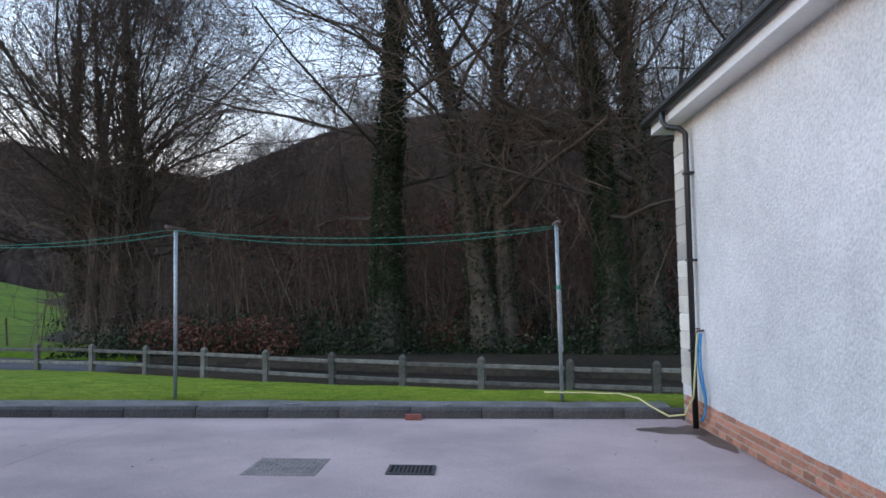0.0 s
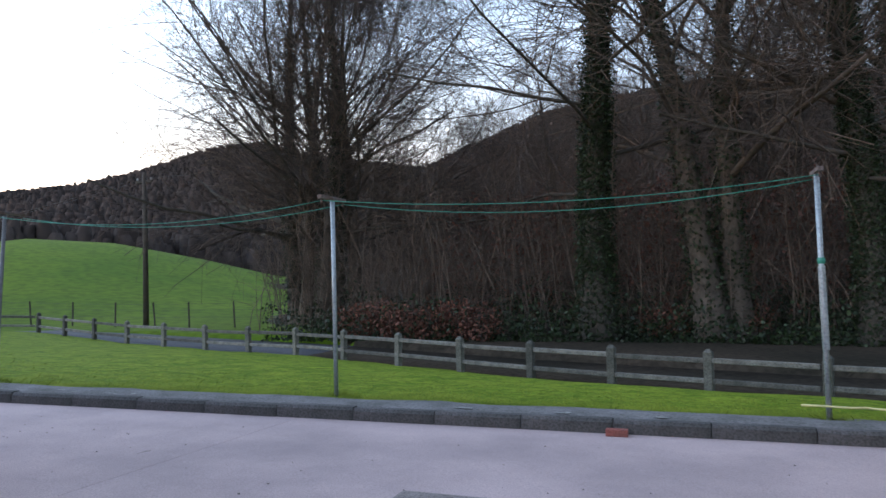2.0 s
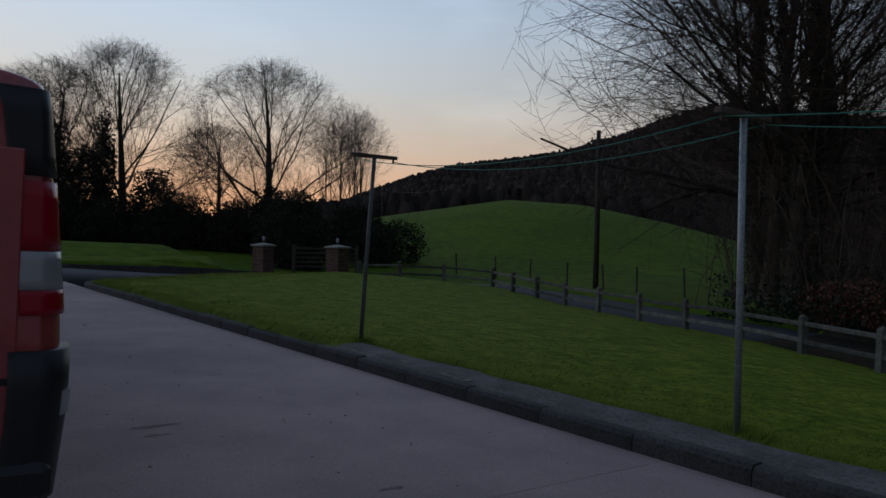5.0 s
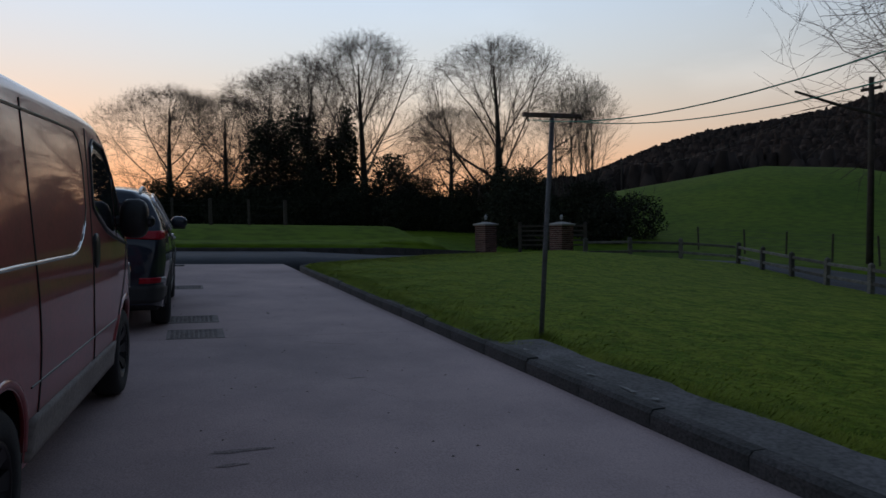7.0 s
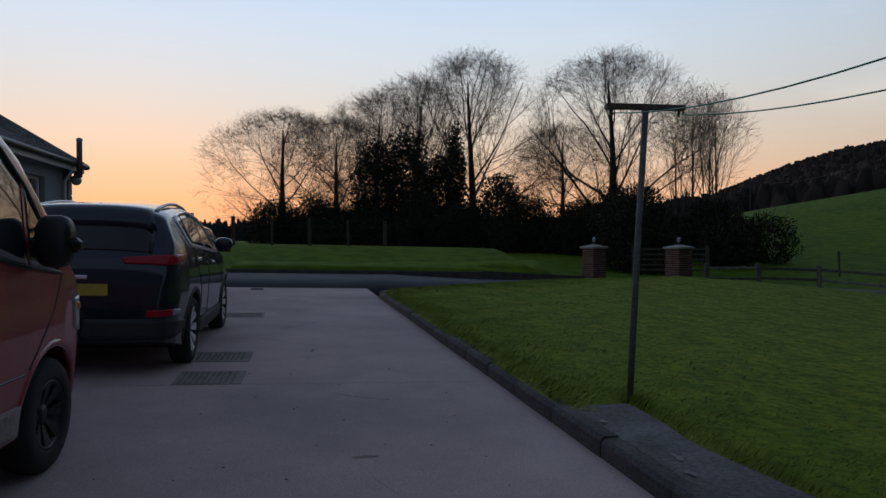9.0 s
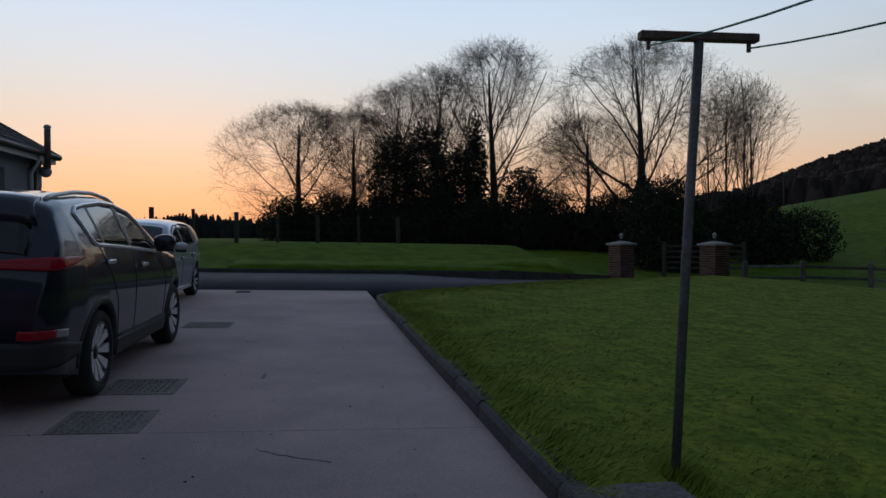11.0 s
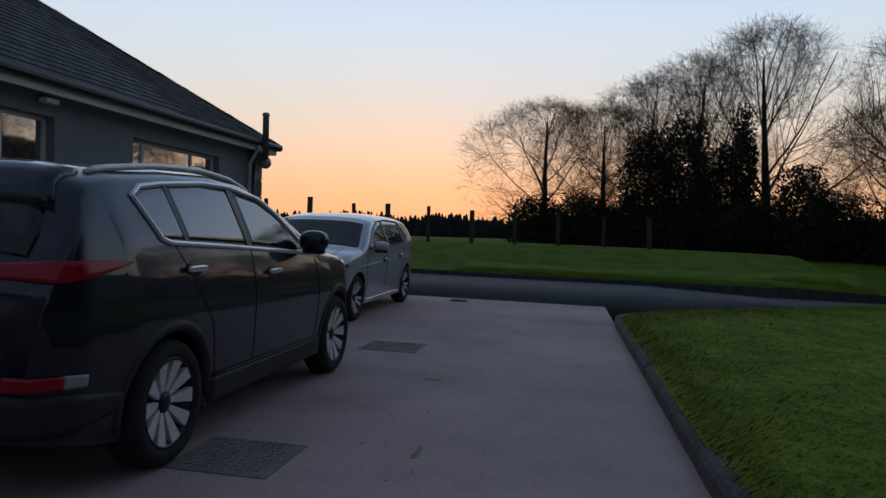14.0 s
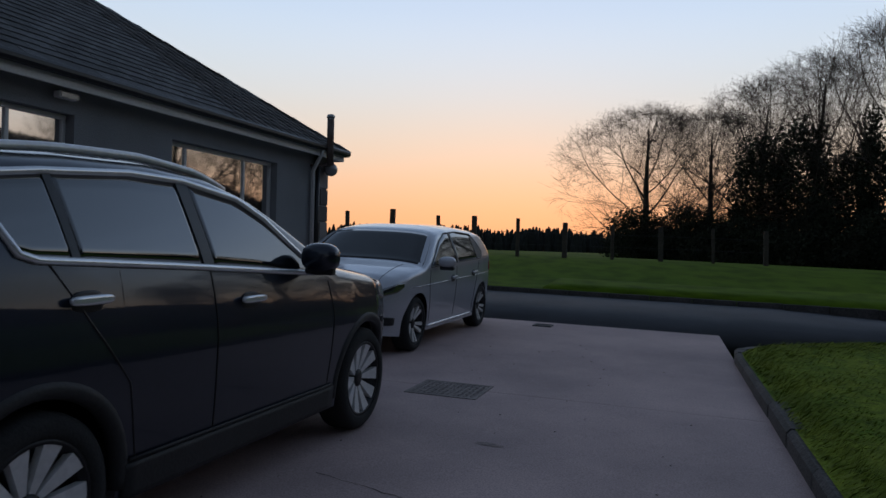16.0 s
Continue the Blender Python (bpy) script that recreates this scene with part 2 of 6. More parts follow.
# ---- mesh helpers ----
def arrays(name, verts, faces, material, smooth=False):
    """A mesh from numpy arrays; faces all with the same number of corners."""
    me = bpy.data.meshes.new(name)
    verts = np.asarray(verts, np.float32)
    faces = np.asarray(faces, np.int32)
    k = faces.shape[1]
    me.vertices.add(len(verts))
    me.vertices.foreach_set("co", verts.ravel())
    me.loops.add(faces.size)
    me.loops.foreach_set("vertex_index", faces.ravel())
    me.polygons.add(len(faces))
    me.polygons.foreach_set("loop_start", np.arange(0, faces.size, k, dtype=np.int32))
    me.update(calc_edges=True)
    if smooth:
        me.polygons.foreach_set("use_smooth", np.ones(len(faces), bool))
    me.materials.append(material)
    me.validate()
    return me


def mesh_of(name, bm, material, smooth=False):
    me = bpy.data.meshes.new(name)
    bm.normal_update()
    bm.to_mesh(me)
    bm.free()
    me.materials.append(material)
    if smooth:
        me.polygons.foreach_set("use_smooth", np.ones(len(me.polygons), bool))
    return me


def part(name, bm, material, parent=None, label="", smooth=False, at=None):
    """Links a bmesh (or a ready mesh) as one object, under a thing when parent is given."""
    me = mesh_of(name, bm, material, smooth) if isinstance(bm, bmesh.types.BMesh) else bm
    ob = new(name, me)
    if parent is not None:
        ob.parent = parent
    if at is not None:
        ob.matrix_basis = at
    if label:
        ob["label"] = label
    return ob


def thing(name, m, label, category, group="", kind=""):
    ob = new(name)
    ob.empty_display_size = 0.1
    ob.matrix_basis = m
    return tagged(ob, label, category, group, kind)


def box(bm, x0, x1, y0, y1, z0, z1, bevel=0.0, m=None):
    r = bmesh.ops.create_cube(bm, size=1.0, matrix=Matrix.LocRotScale(((x0 + x1) / 2, (y0 + y1) / 2, (z0 + z1) / 2), None, (abs(x1 - x0), abs(y1 - y0), abs(z1 - z0))))
    vs = r["verts"]
    if bevel:
        es = list({e for v in vs for e in v.link_edges})
        rr = bmesh.ops.bevel(bm, geom=es, offset=bevel, segments=1, affect="EDGES", clamp_overlap=True)
        vs = list({v for f in rr["faces"] for v in f.verts} | {v for v in vs if v.is_valid})
    if m is not None:
        bmesh.ops.transform(bm, matrix=m, verts=vs)
    return bm


def boxed(*a, **k):
    return box(bmesh.new(), *a, **k)


def tube(points, radius, sides=8, closed_ends=True):
    """A bent round bar through the points, as a bmesh; radius may be a list."""
    bm = bmesh.new()
    pts = [Vector(p) for p in points]
    rad = radius if isinstance(radius, (list, tuple)) else [radius] * len(pts)
    rings, prev = [], None
    for i, p in enumerate(pts):
        d = (pts[min(i + 1, len(pts) - 1)] - pts[max(i - 1, 0)]).normalized()
        ref = prev if prev is not None else (Vector((0, 0, 1)) if abs(d.z) < 0.9 else Vector((1, 0, 0)))
        u = (ref - d * ref.dot(d)).normalized()
        w = d.cross(u)
        prev = u
        rings.append([bm.verts.new(p + rad[i] * (math.cos(a) * u + math.sin(a) * w)) for a in (2 * math.pi * k / sides for k in range(sides))])
    for a, b in zip(rings, rings[1:]):
        for k in range(sides):
            bm.faces.new((a[k], a[(k + 1) % sides], b[(k + 1) % sides], b[k]))
    if closed_ends:
        bm.faces.new(rings[0][::-1])
        bm.faces.new(rings[-1])
    return bm


def lathe(profile, sides=32, axis="z"):
    """A turned shape; profile is a list of (radius, height)."""
    bm = bmesh.new()
    rings = []
    for r, h in profile:
        ring = []
        for k in range(sides):
            a = 2 * math.pi * k / sides
            c = (r * math.cos(a), r * math.sin(a), h)
            ring.append(bm.verts.new(c if axis == "z" else (c[0], c[2], c[1])))
        rings.append(ring)
    for a, b in zip(rings, rings[1:]):
        for k in range(sides):
            bm.faces.new((a[k], a[(k + 1) % sides], b[(k + 1) % sides], b[k]))
    bmesh.ops.recalc_face_normals(bm, faces=bm.faces)
    return bm


def sticks(p0, p1, r0, r1, sides=3):
    """Arrays of tapered prisms."""
    p0, p1 = np.asarray(p0, float), np.asarray(p1, float)
    d = p1 - p0
    d /= np.maximum(np.linalg.norm(d, axis=1, keepdims=True), 1e-9)
    ref = np.where(np.abs(d[:, 2:3]) < 0.9, np.array([[0, 0, 1.0]]), np.array([[1.0, 0, 0]]))
    u = np.cross(d, ref)
    u /= np.linalg.norm(u, axis=1, keepdims=True)
    w = np.cross(d, u)
    a = 2 * np.pi * np.arange(sides) / sides
    ring = np.cos(a)[None, :, None] * u[:, None, :] + np.sin(a)[None, :, None] * w[:, None, :]
    v0 = p0[:, None, :] + np.asarray(r0)[:, None, None] * ring
    v1 = p1[:, None, :] + np.asarray(r1)[:, None, None] * ring
    verts = np.concatenate([v0, v1], axis=1).reshape(-1, 3)
    k = np.arange(sides)
    q = np.stack([k, (k + 1) % sides, (k + 1) % sides + sides, k + sides], axis=1)
    faces = (np.arange(len(p0)) * 2 * sides)[:, None, None] + q[None]
    return verts, faces.reshape(-1, 4)


def join(parts_):
    vs, fs, n = [], [], 0
    for v, f in parts_:
        vs.append(v)
        fs.append(f + n)
        n += len(v)
    return np.concatenate(vs), np.concatenate(fs)


def leaves(rng, centres, size, flat=0.0):
    """One bent leaf quad at each centre, turned at random."""
    n = len(centres)
    a = rng.normal(size=(n, 3))
    a /= np.linalg.norm(a, axis=1, keepdims=True)
    b = rng.normal(size=(n, 3))
    b = np.cross(a, b)
    b /= np.linalg.norm(b, axis=1, keepdims=True)
    s = size * rng.uniform(0.6, 1.4, (n, 1))
    c = np.asarray(centres)
    v = np.stack([c - a * s, c - b * s * 0.6, c + a * s, c + b * s * 0.6], axis=1).reshape(-1, 3)
    f = np.arange(4 * n).reshape(-1, 4)
    return v, f


# ---- lie of the land ----
def yard_z(x, y):
    return -0.0076 - 0.02187 * x - 0.02369 * y


def on_ground(x, y, yaw=0.0, dz=0.0):
    """A pose standing on the sloping yard."""
    z = Vector((0.02187, 0.02369, 1)).normalized()
    f = Vector((math.cos(radians(yaw)), math.sin(radians(yaw)), 0))
    f = (f - z * f.dot(z)).normalized()
    s = z.cross(f)
    m = Matrix((f, s, z)).transposed().to_4x4()
    m.translation = (x, y, yard_z(x, y) + dz)
    return m


def kerb_y(x):
    return 9.78 + 0.045 * x


def smooth(t):
    t = np.clip(t, 0, 1)
    return t * t * (3 - 2 * t)


# posts of the concrete fence, from the gate pillar round to the east
FENCE = [(-27.75, 21.0), (-27.6, 22.9), (-27.0, 24.8), (-25.4, 26.2), (-23.4, 25.55), (-21.35, 24.9), (-19.3, 24.25), (-17.2, 23.6), (-15.1, 23.0), (-13.1, 22.4), (-11.1, 21.75), (-9.05, 20.7), (-7.03, 19.6), (-5.09, 18.55), (-3.3, 17.7), (-1.58, 17.0), (0.18, 16.4), (1.98, 15.7), (3.62, 15.1), (5.4, 14.5), (7.2, 13.9)]
FENCE_Z = [(-30, -0.15), (-27.6, -0.25), (-26, -0.42), (-20, -0.7), (-14, -0.82), (-6, -0.83), (1, -0.91), (8, -0.95)]


def fence_z(x):
    return float(np.interp(x, [p[0] for p in FENCE_Z], [p[1] for p in FENCE_Z]))


def bearing(x, y):
    return np.degrees(np.arctan2(-(x + 2), y - 5)), np.hypot(x + 2, y - 5)


def land_z(x, y):
    """Height of the open country, for arrays."""
    x, y = np.asarray(x, float), np.asarray(y, float)
    b, r = bearing(x, y)
    # open pasture hill to the north-west
    crest = np.interp(b, [-180, 20, 26, 30, 36, 42, 48, 55, 60, 66, 75, 90, 125, 180], [0, 0, 0.5, 1.9, 4.5, 6.6, 7.2, 5.4, 4.0, 2.4, 1.6, 1.6, 2.0, 0])
    near = np.interp(b, [-180, -40, 50, 62, 70, 80, 100, 130, 180], [0.1, -0.9, -0.7, -0.3, 0.15, 0.5, 0.5, 0.7, 0.1])
    start = np.interp(b, [-180, 20, 55, 64, 72, 180], [36, 36, 37, 32, 27.5, 26])
    z = near + (crest - near) * smooth((r - start) / (98 - start))
    rise = np.interp(b, [60, 68, 75, 120, 140], [0, 0.1, 0.45, 0.85, 0]) * smooth((r - start) / 9.0)
    z = np.maximum(z, near + rise)
    # steep wooded bank to the north
    bank = np.interp(b, [-70, -50, -20, 5, 16, 24, 30], [0, 5, 8.5, 7, 4, 1.5, 0])
    z = z + bank * smooth((r - 30) / 45)
    # far wooded hill
    el = np.interp(b, [-180, -60, -30, 0, 10, 16, 19.5, 25, 32, 35, 38, 41, 44, 48, 52, 55, 58, 61, 64, 70, 110, 140, 180],
                   [0, 3, 10, 12, 11, 9.0, 7.8, 8.7, 9.7, 9.1, 7.9, 6.7, 5.8, 5.2, 4.9, 4.3, 3.4, 2.3, 1.3, 0.5, 0.5, 0, 0])
    z = z + (np.tan(np.radians(el)) * 330 - 4) * (el > 0.1) * smooth((r - 115) / 215)
    return z


# ---- ground: one sheet to the horizon ----
xs = np.unique(np.round(np.concatenate([-np.geomspace(70, 1800, 26), np.arange(-70, -36, 2.0), np.arange(-36, 8, 0.8), [-27.62, -27.5], np.arange(8, 30, 2.5), np.geomspace(30, 1800, 18)]), 3))
ys = np.unique(np.round(np.concatenate([-np.geomspace(25, 1800, 18), np.arange(-25, -10, 2.5), np.arange(-10, 46, 0.9), np.arange(46, 110, 3.0), np.geomspace(110, 1800, 26)]), 3))
X, Y = np.meshgrid(xs, ys, indexing="ij")
Z = land_z(X, Y)
lawn_area = (X > -29.0) & (X < 14) & (Y > 8) & (Y < np.interp(X, [p[0] for p in FENCE[3:]], [p[1] for p in FENCE[3:]]) + 4.2)
yard_area = (X > -27.56) & (X < 30) & (Y > -40) & (Y < 12)
beyond = (X <= -27.56) & (X > -45) & (Y < 16)
edge_x = np.interp(Y, [-14, 9.5, 13.5, 16.8, 21.5], [-27.5, -27.55, -28.0, -29.0, -30.4])
beyond = beyond & ((Y < 9.5) | (X < edge_x - 0.3))
Z = np.where(beyond, np.maximum(yard_z(-27.5, np.clip(Y, -30, 16)) + 0.1 + 0.75 * smooth((-27.6 - X) / 8.0), 0), Z)
Z = np.where((Y > 9.5) & (Y < 22) & (X > edge_x - 0.3) & (X < -20), -1.2, Z)
Z = np.where(lawn_area, -1.6, Z)
Z = np.where(yard_area, -1.2 + 0 * X, Z)
idx = np.arange(X.size).reshape(X.shape)
F = np.stack([idx[:-1, :-1], idx[1:, :-1], idx[1:, 1:], idx[:-1, 1:]], axis=-1).reshape(-1, 4)
gm = arrays("ground", np.stack([X, Y, Z], axis=-1).reshape(-1, 3), F, FIELD, True)
gm.materials.append(LITTER)
gm.materials.append(HILLWOOD)
cx, cy = X[:-1, :-1].ravel(), Y[:-1, :-1].ravel()
cb, cr_ = bearing(cx, cy)
kind_ = np.zeros(len(F), np.int32)
kind_[(np.abs(cb) < 29 + 3 * np.sin(cr_ * 0.2)) & (cy > 20)] = 1
kind_[(cx > -6) & (cx < 30) & (cy > 13) & (cy < 30)] = 1
kind_[(cb > -90) & (cb < 67) & (cr_ > 112)] = 2
gm.polygons.foreach_set("material_index", kind_)
tagged(new("ground", gm), "green pasture and wooded ground rising to dark hills", "ground", kind="structure")

# ---- concrete yard in bays with open joints ----
yard = tagged(new("floor"), "pale grey concrete yard laid in large bays", "yard", kind="structure")


def slab(x0, x1, y0, y1f):
    bm = bmesh.new()
    n = max(2, int(abs(x1 - x0) / 0.8))
    top, bot = [], []
    for i in range(n + 1):
        x = x0 + (x1 - x0) * i / n
        for row, yy in ((top, y0), (bot, y1f(x))):
            row.append((bm.verts.new((x, yy, yard_z(x, yy))), bm.verts.new((x, yy, yard_z(x, yy) - 0.15))))
    for i in range(n):
        a, b, c, d = top[i], top[i + 1], bot[i + 1], bot[i]
        bm.faces.new((a[0], b[0], c[0], d[0]))
        bm.faces.new((a[0], a[1], b[1], b[0]))
        bm.faces.new((d[0], c[0], c[1], d[1]))
    for s in (0, n):
        bm.faces.new((top[s][0], bot[s][0], bot[s][1], top[s][1]))
    bmesh.ops.recalc_face_normals(bm, faces=bm.faces)
    return bm


BAYS = [-21.7, -16.2, -10.62, -4.2, 2.66]
for a, b in zip(BAYS, BAYS[1:]):
    part("slab", slab(a + 0.003, b - 0.003, 2.2, lambda x: kerb_y(x) + 0.02), CONCRETE, yard)
    part("slab", slab(a + 0.003, b - 0.003, -14, lambda x: 2.188), CONCRETE, yard)
fill = boxed(-21.7, 2.66, -14, 8.7, -0.02, 0.0)
for v in fill.verts:
    v.co.z += yard_z(v.co.x, v.co.y) - 0.02
part("joint_filler", fill, HOLE, yard)


def ribbon(name, left, right, zoff, material, label, category):
    """A road surface between two lines of (x, y, z)."""
    v = [c for a, b in zip(left, right) for c in (a, b)]
    v = np.array(v) + np.array([0, 0, zoff])
    f = [(2 * i, 2 * i + 1, 2 * i + 3, 2 * i + 2) for i in range(len(left) - 1)]
    me = arrays(name, v, f, material, True)
    ob = new(name, me)
    so = ob.modifiers.new("thickness", "SOLIDIFY")
    so.thickness, so.offset = 0.25, -1 if me.polygons[0].normal.z > 0 else 1
    return tagged(ob, label, category, kind="structure")


def lift(pts, dense=6):
    out = []
    for (xa, ya, za), (xb, yb, zb) in zip(pts, pts[1:]):
        for k in range(dense):
            t = k / dense
            out.append((xa + (xb - xa) * t, ya + (yb - ya) * t, za + (zb - za) * t))
    out.append(pts[-1])
    return out


west_edge = [(-27.5, -14, yard_z(-27.5, -14)), (-27.5, 4, yard_z(-27.5, 4)), (-27.55, 10, yard_z(-27.5, 10)), (-28.0, 13.5, 0.12), (-29.0, 16.8, -0.02), (-30.4, 21.5, -0.18), (-30.3, 25.5, -0.4), (-27.5, 29.4, -0.55), (-23.2, 29.2, -0.7), (-17, 27.4, -0.8), (-10.9, 25.4, -0.86), (-4.5, 22.0, -0.86), (2, 19.4, -0.86), (12, 15.9, -0.86)]
east_edge = [(-21.7, -14, yard_z(-21.7, -14)), (-21.7, 4, yard_z(-21.7, 4)), (-21.7, 9.2, yard_z(-21.7, 9.2)), (-23.9, 13.8, 0.1), (-27.3, 19.0, -0.05), (-28.1, 21.5, -0.2), (-27.9, 24.0, -0.38), (-26.4, 26.7, -0.5), (-23.2, 25.95, -0.66), (-17.2, 24.0, -0.79), (-11.0, 22.15, -0.84), (-5.0, 18.9, -0.84), (0.2, 16.7, -0.84), (8, 14.0, -0.84)]
ribbon("road", lift(east_edge[:-3]), lift(west_edge[:-3]), 0.0, ASPHALT, "dark worn asphalt drive and lane running past the lawn", "road")
RIM = [(-27.52, 5.0), (-27.55, 8.0), (-27.58, 10.0), (-28.02, 13.5), (-28.75, 15.9)]
ribbon("bank", lift([(x - 0.13, y, float(np.interp(y, [4, 10, 13.5, 16.8], [yard_z(-27.5, 4), yard_z(-27.5, 10), 0.12, -0.02])) + 0.125) for x, y in RIM]), lift([(x - 2.6, y, max(yard_z(-27.5, y) + 0.1 + 0.75 * float(smooth(np.array((x - 2.6 + 27.6) / -8.0))), 0) + 0.02) for x, y in RIM]), 0.0, FIELD, "mown grass bank beyond the kerb of the drive", "lawn")
ribbon("verge", lift(east_edge[-4:]), lift(west_edge[-4:]), -0.006, LITTER, "brown leaf-strewn verge between fence and wood", "verge")

# ---- lawn between kerb and fence ----
south = [(7.2, 10.25), (2.7, 10.05)] + [(x, kerb_y(x) + (0.055 if x < -8.6 else 0.5)) for x in np.arange(2, -19.2, -0.35)] + [(-19.55, 9.15), (-19.9, 9.35), (-20.3, 9.8), (-21.5, 11.4), (-23.7, 14.0), (-25.5, 16.5), (-27.15, 19.1)]
north = [(x, y + 0.35) for x, y in FENCE[::-1]]


def resample(line, n):
    p = np.array(line, float)
    s = np.concatenate([[0], np.cumsum(np.linalg.norm(np.diff(p, axis=0), axis=1))])
    t = np.linspace(0, s[-1], n)
    return np.stack([np.interp(t, s, p[:, 0]), np.interp(t, s, p[:, 1])], axis=1)


NU, NV = 110, 26
sx = resample(south, NU)
# match each front point with a fence point on roughly the same line northward
nx = resample(north, NU)
LS, LN = sx, nx
vg = (np.linspace(0, 1, NV) ** 1.3)
SZ = np.array([yard_z(px, py) + (0.139 if px < -8.9 else 0.125) for px, py in sx]) - 0.1 * smooth((-sx[:, 0] - 22) / 5.0)
NZ = np.array([fence_z(px) for px, py in nx])


def lawn_point(u, v):
    """Point of the lawn at fractions u along and v across."""
    i = u * (NU - 1)
    i0 = np.clip(np.floor(i).astype(int), 0, NU - 2)
    f = (i - i0)[..., None]
    s = LS[i0] * (1 - f) + LS[i0 + 1] * f
    n_ = LN[i0] * (1 - f) + LN[i0 + 1] * f
    zs = SZ[i0] * (1 - f[..., 0]) + SZ[i0 + 1] * f[..., 0]
    zn = NZ[i0] * (1 - f[..., 0]) + NZ[i0 + 1] * f[..., 0]
    v = np.asarray(v)
    p = s * (1 - v[..., None]) + n_ * v[..., None]
    z = zs * (1 - v) + zn * v + 0.16 * np.sin(np.pi * v)
    z = z + 0.02 * np.sin(p[..., 0] * 2.1 + p[..., 1]) * np.sin(p[..., 1] * 1.7) * np.minimum(1, v * 8)
    return np.concatenate([p, z[..., None]], axis=-1)


UU, VV = np.meshgrid(np.linspace(0, 1, NU), vg, indexing="ij")
LP = lawn_point(UU, VV)
idx = np.arange(NU * NV).reshape(NU, NV)
F = np.stack([idx[:-1, :-1], idx[:-1, 1:], idx[1:, 1:], idx[1:, :-1]], axis=-1).reshape(-1, 4)
tagged(new("lawn", arrays("lawn", LP.reshape(-1, 3), F, GRASS, True)), "short green mown lawn sloping down from the kerb to the fence", "lawn", kind="structure")

# ---- kerbs ----
kerb = tagged(new("kerb"), "weathered grey concrete kerb edging the lawn", "kerb", kind="structure")


def kerb_stone(length, width=0.13, height=0.135):
    bm = bmesh.new()
    prof = [(0, -0.2), (0, height - 0.03), (0.03, height), (width, height), (width, -0.2)]
    a = [bm.verts.new((0.004, y, z)) for y, z in prof]
    b = [bm.verts.new((length - 0.004, y, z)) for y, z in prof]
    for i in range(len(prof) - 1):
        bm.faces.new((a[i], a[i + 1], b[i + 1], b[i]))
    bm.faces.new(a[::-1])
    bm.faces.new(b)
    bmesh.ops.recalc_face_normals(bm, faces=bm.faces)
    return mesh_of("kerb_stone", bm, KERB)


stone = kerb_stone(0.915)


def lay(mesh, ax, ay, bx, by, dz=0.0, parent=kerb, name="kerb_stone", zf=yard_z):
    za, zb = zf(ax, ay), zf(bx, by)
    d = Vector((bx - ax, by - ay, zb - za)).normalized()
    s = Vector((0, 0, 1)).cross(d).normalized()
    m = Matrix((d, s, d.cross(s))).transposed().to_4x4()
    m.translation = (ax, ay, za + dz)
    return part(name, mesh, None, parent, at=m)


x = -19.1
rk = random.Random(4)
while x < 2.0:
    nxt = x + 0.915 * math.cos(math.atan(0.045))
    # laid from east to west so that the back faces the lawn
    lay(stone, x, kerb_y(x) + rk.uniform(-0.006, 0.006), nxt, kerb_y(nxt), rk.uniform(-0.008, 0.006))
    x = nxt
bend = [(-20.9, 10.62), (-20.62, 10.28), (-20.32, 9.92), (-20.0, 9.5), (-19.72, 9.12), (-19.4, 8.93), (-19.1, 8.92)]
for (ax, ay), (bx, by) in zip(bend, bend[1:]):
    k = kerb_stone(math.hypot(bx - ax, by - ay) + 0.01)
    lay(k, ax, ay, bx, by)
far_kerb = tagged(new("kerb"), "low dark kerb along the far side of the drive", "kerb", kind="structure")
y = 13.0
while y > -12:
    lay(stone, -27.5 - (0.03 if y < 10 else 0.12), y, -27.5, y - 0.915, -0.03, far_kerb)
    y -= 0.918
bend2 = [(-29.2, 17.0), (-28.93, 16.2), (-28.65, 15.4), (-28.36, 14.6), (-28.1, 13.8), (-27.85, 13.0)]
for (ax, ay), (bx, by) in zip(bend2, bend2[1:]):
    lay(kerb_stone(math.hypot(bx - ax, by - ay)), ax, ay, bx, by, 0.0, far_kerb, zf=lambda px, py: float(np.interp(py, [13.0, 17.0], [0.28, 0.0])))
# rough concrete strip behind the kerb, from the clothes post eastwards
bm = bmesh.new()
rows = []
for i in range(40):
    x = -8.95 + i * 0.295
    w = 0.42 + 0.03 * math.sin(i * 1.3) + (0.04 if i % 7 == 0 else 0)
    z0 = yard_z(x, kerb_y(x)) + 0.13
    rows.append([bm.verts.new((x, kerb_y(x) + 0.125, z0)), bm.verts.new((x, kerb_y(x) + 0.3, z0 + 0.016)), bm.verts.new((x, kerb_y(x) + 0.13 + w, z0 + 0.012 + 0.004 * math.sin(i))), bm.verts.new((x, kerb_y(x) + 0.2 + w, z0 - 0.12))])
for a, b in zip(rows, rows[1:]):
    for k in range(3):
        bm.faces.new((a[k], b[k], b[k + 1], a[k + 1]))
ap = part("pavement", bm, APRON)
tagged(ap, "rough concrete haunch strip behind the kerb", "pavement", kind="structure")


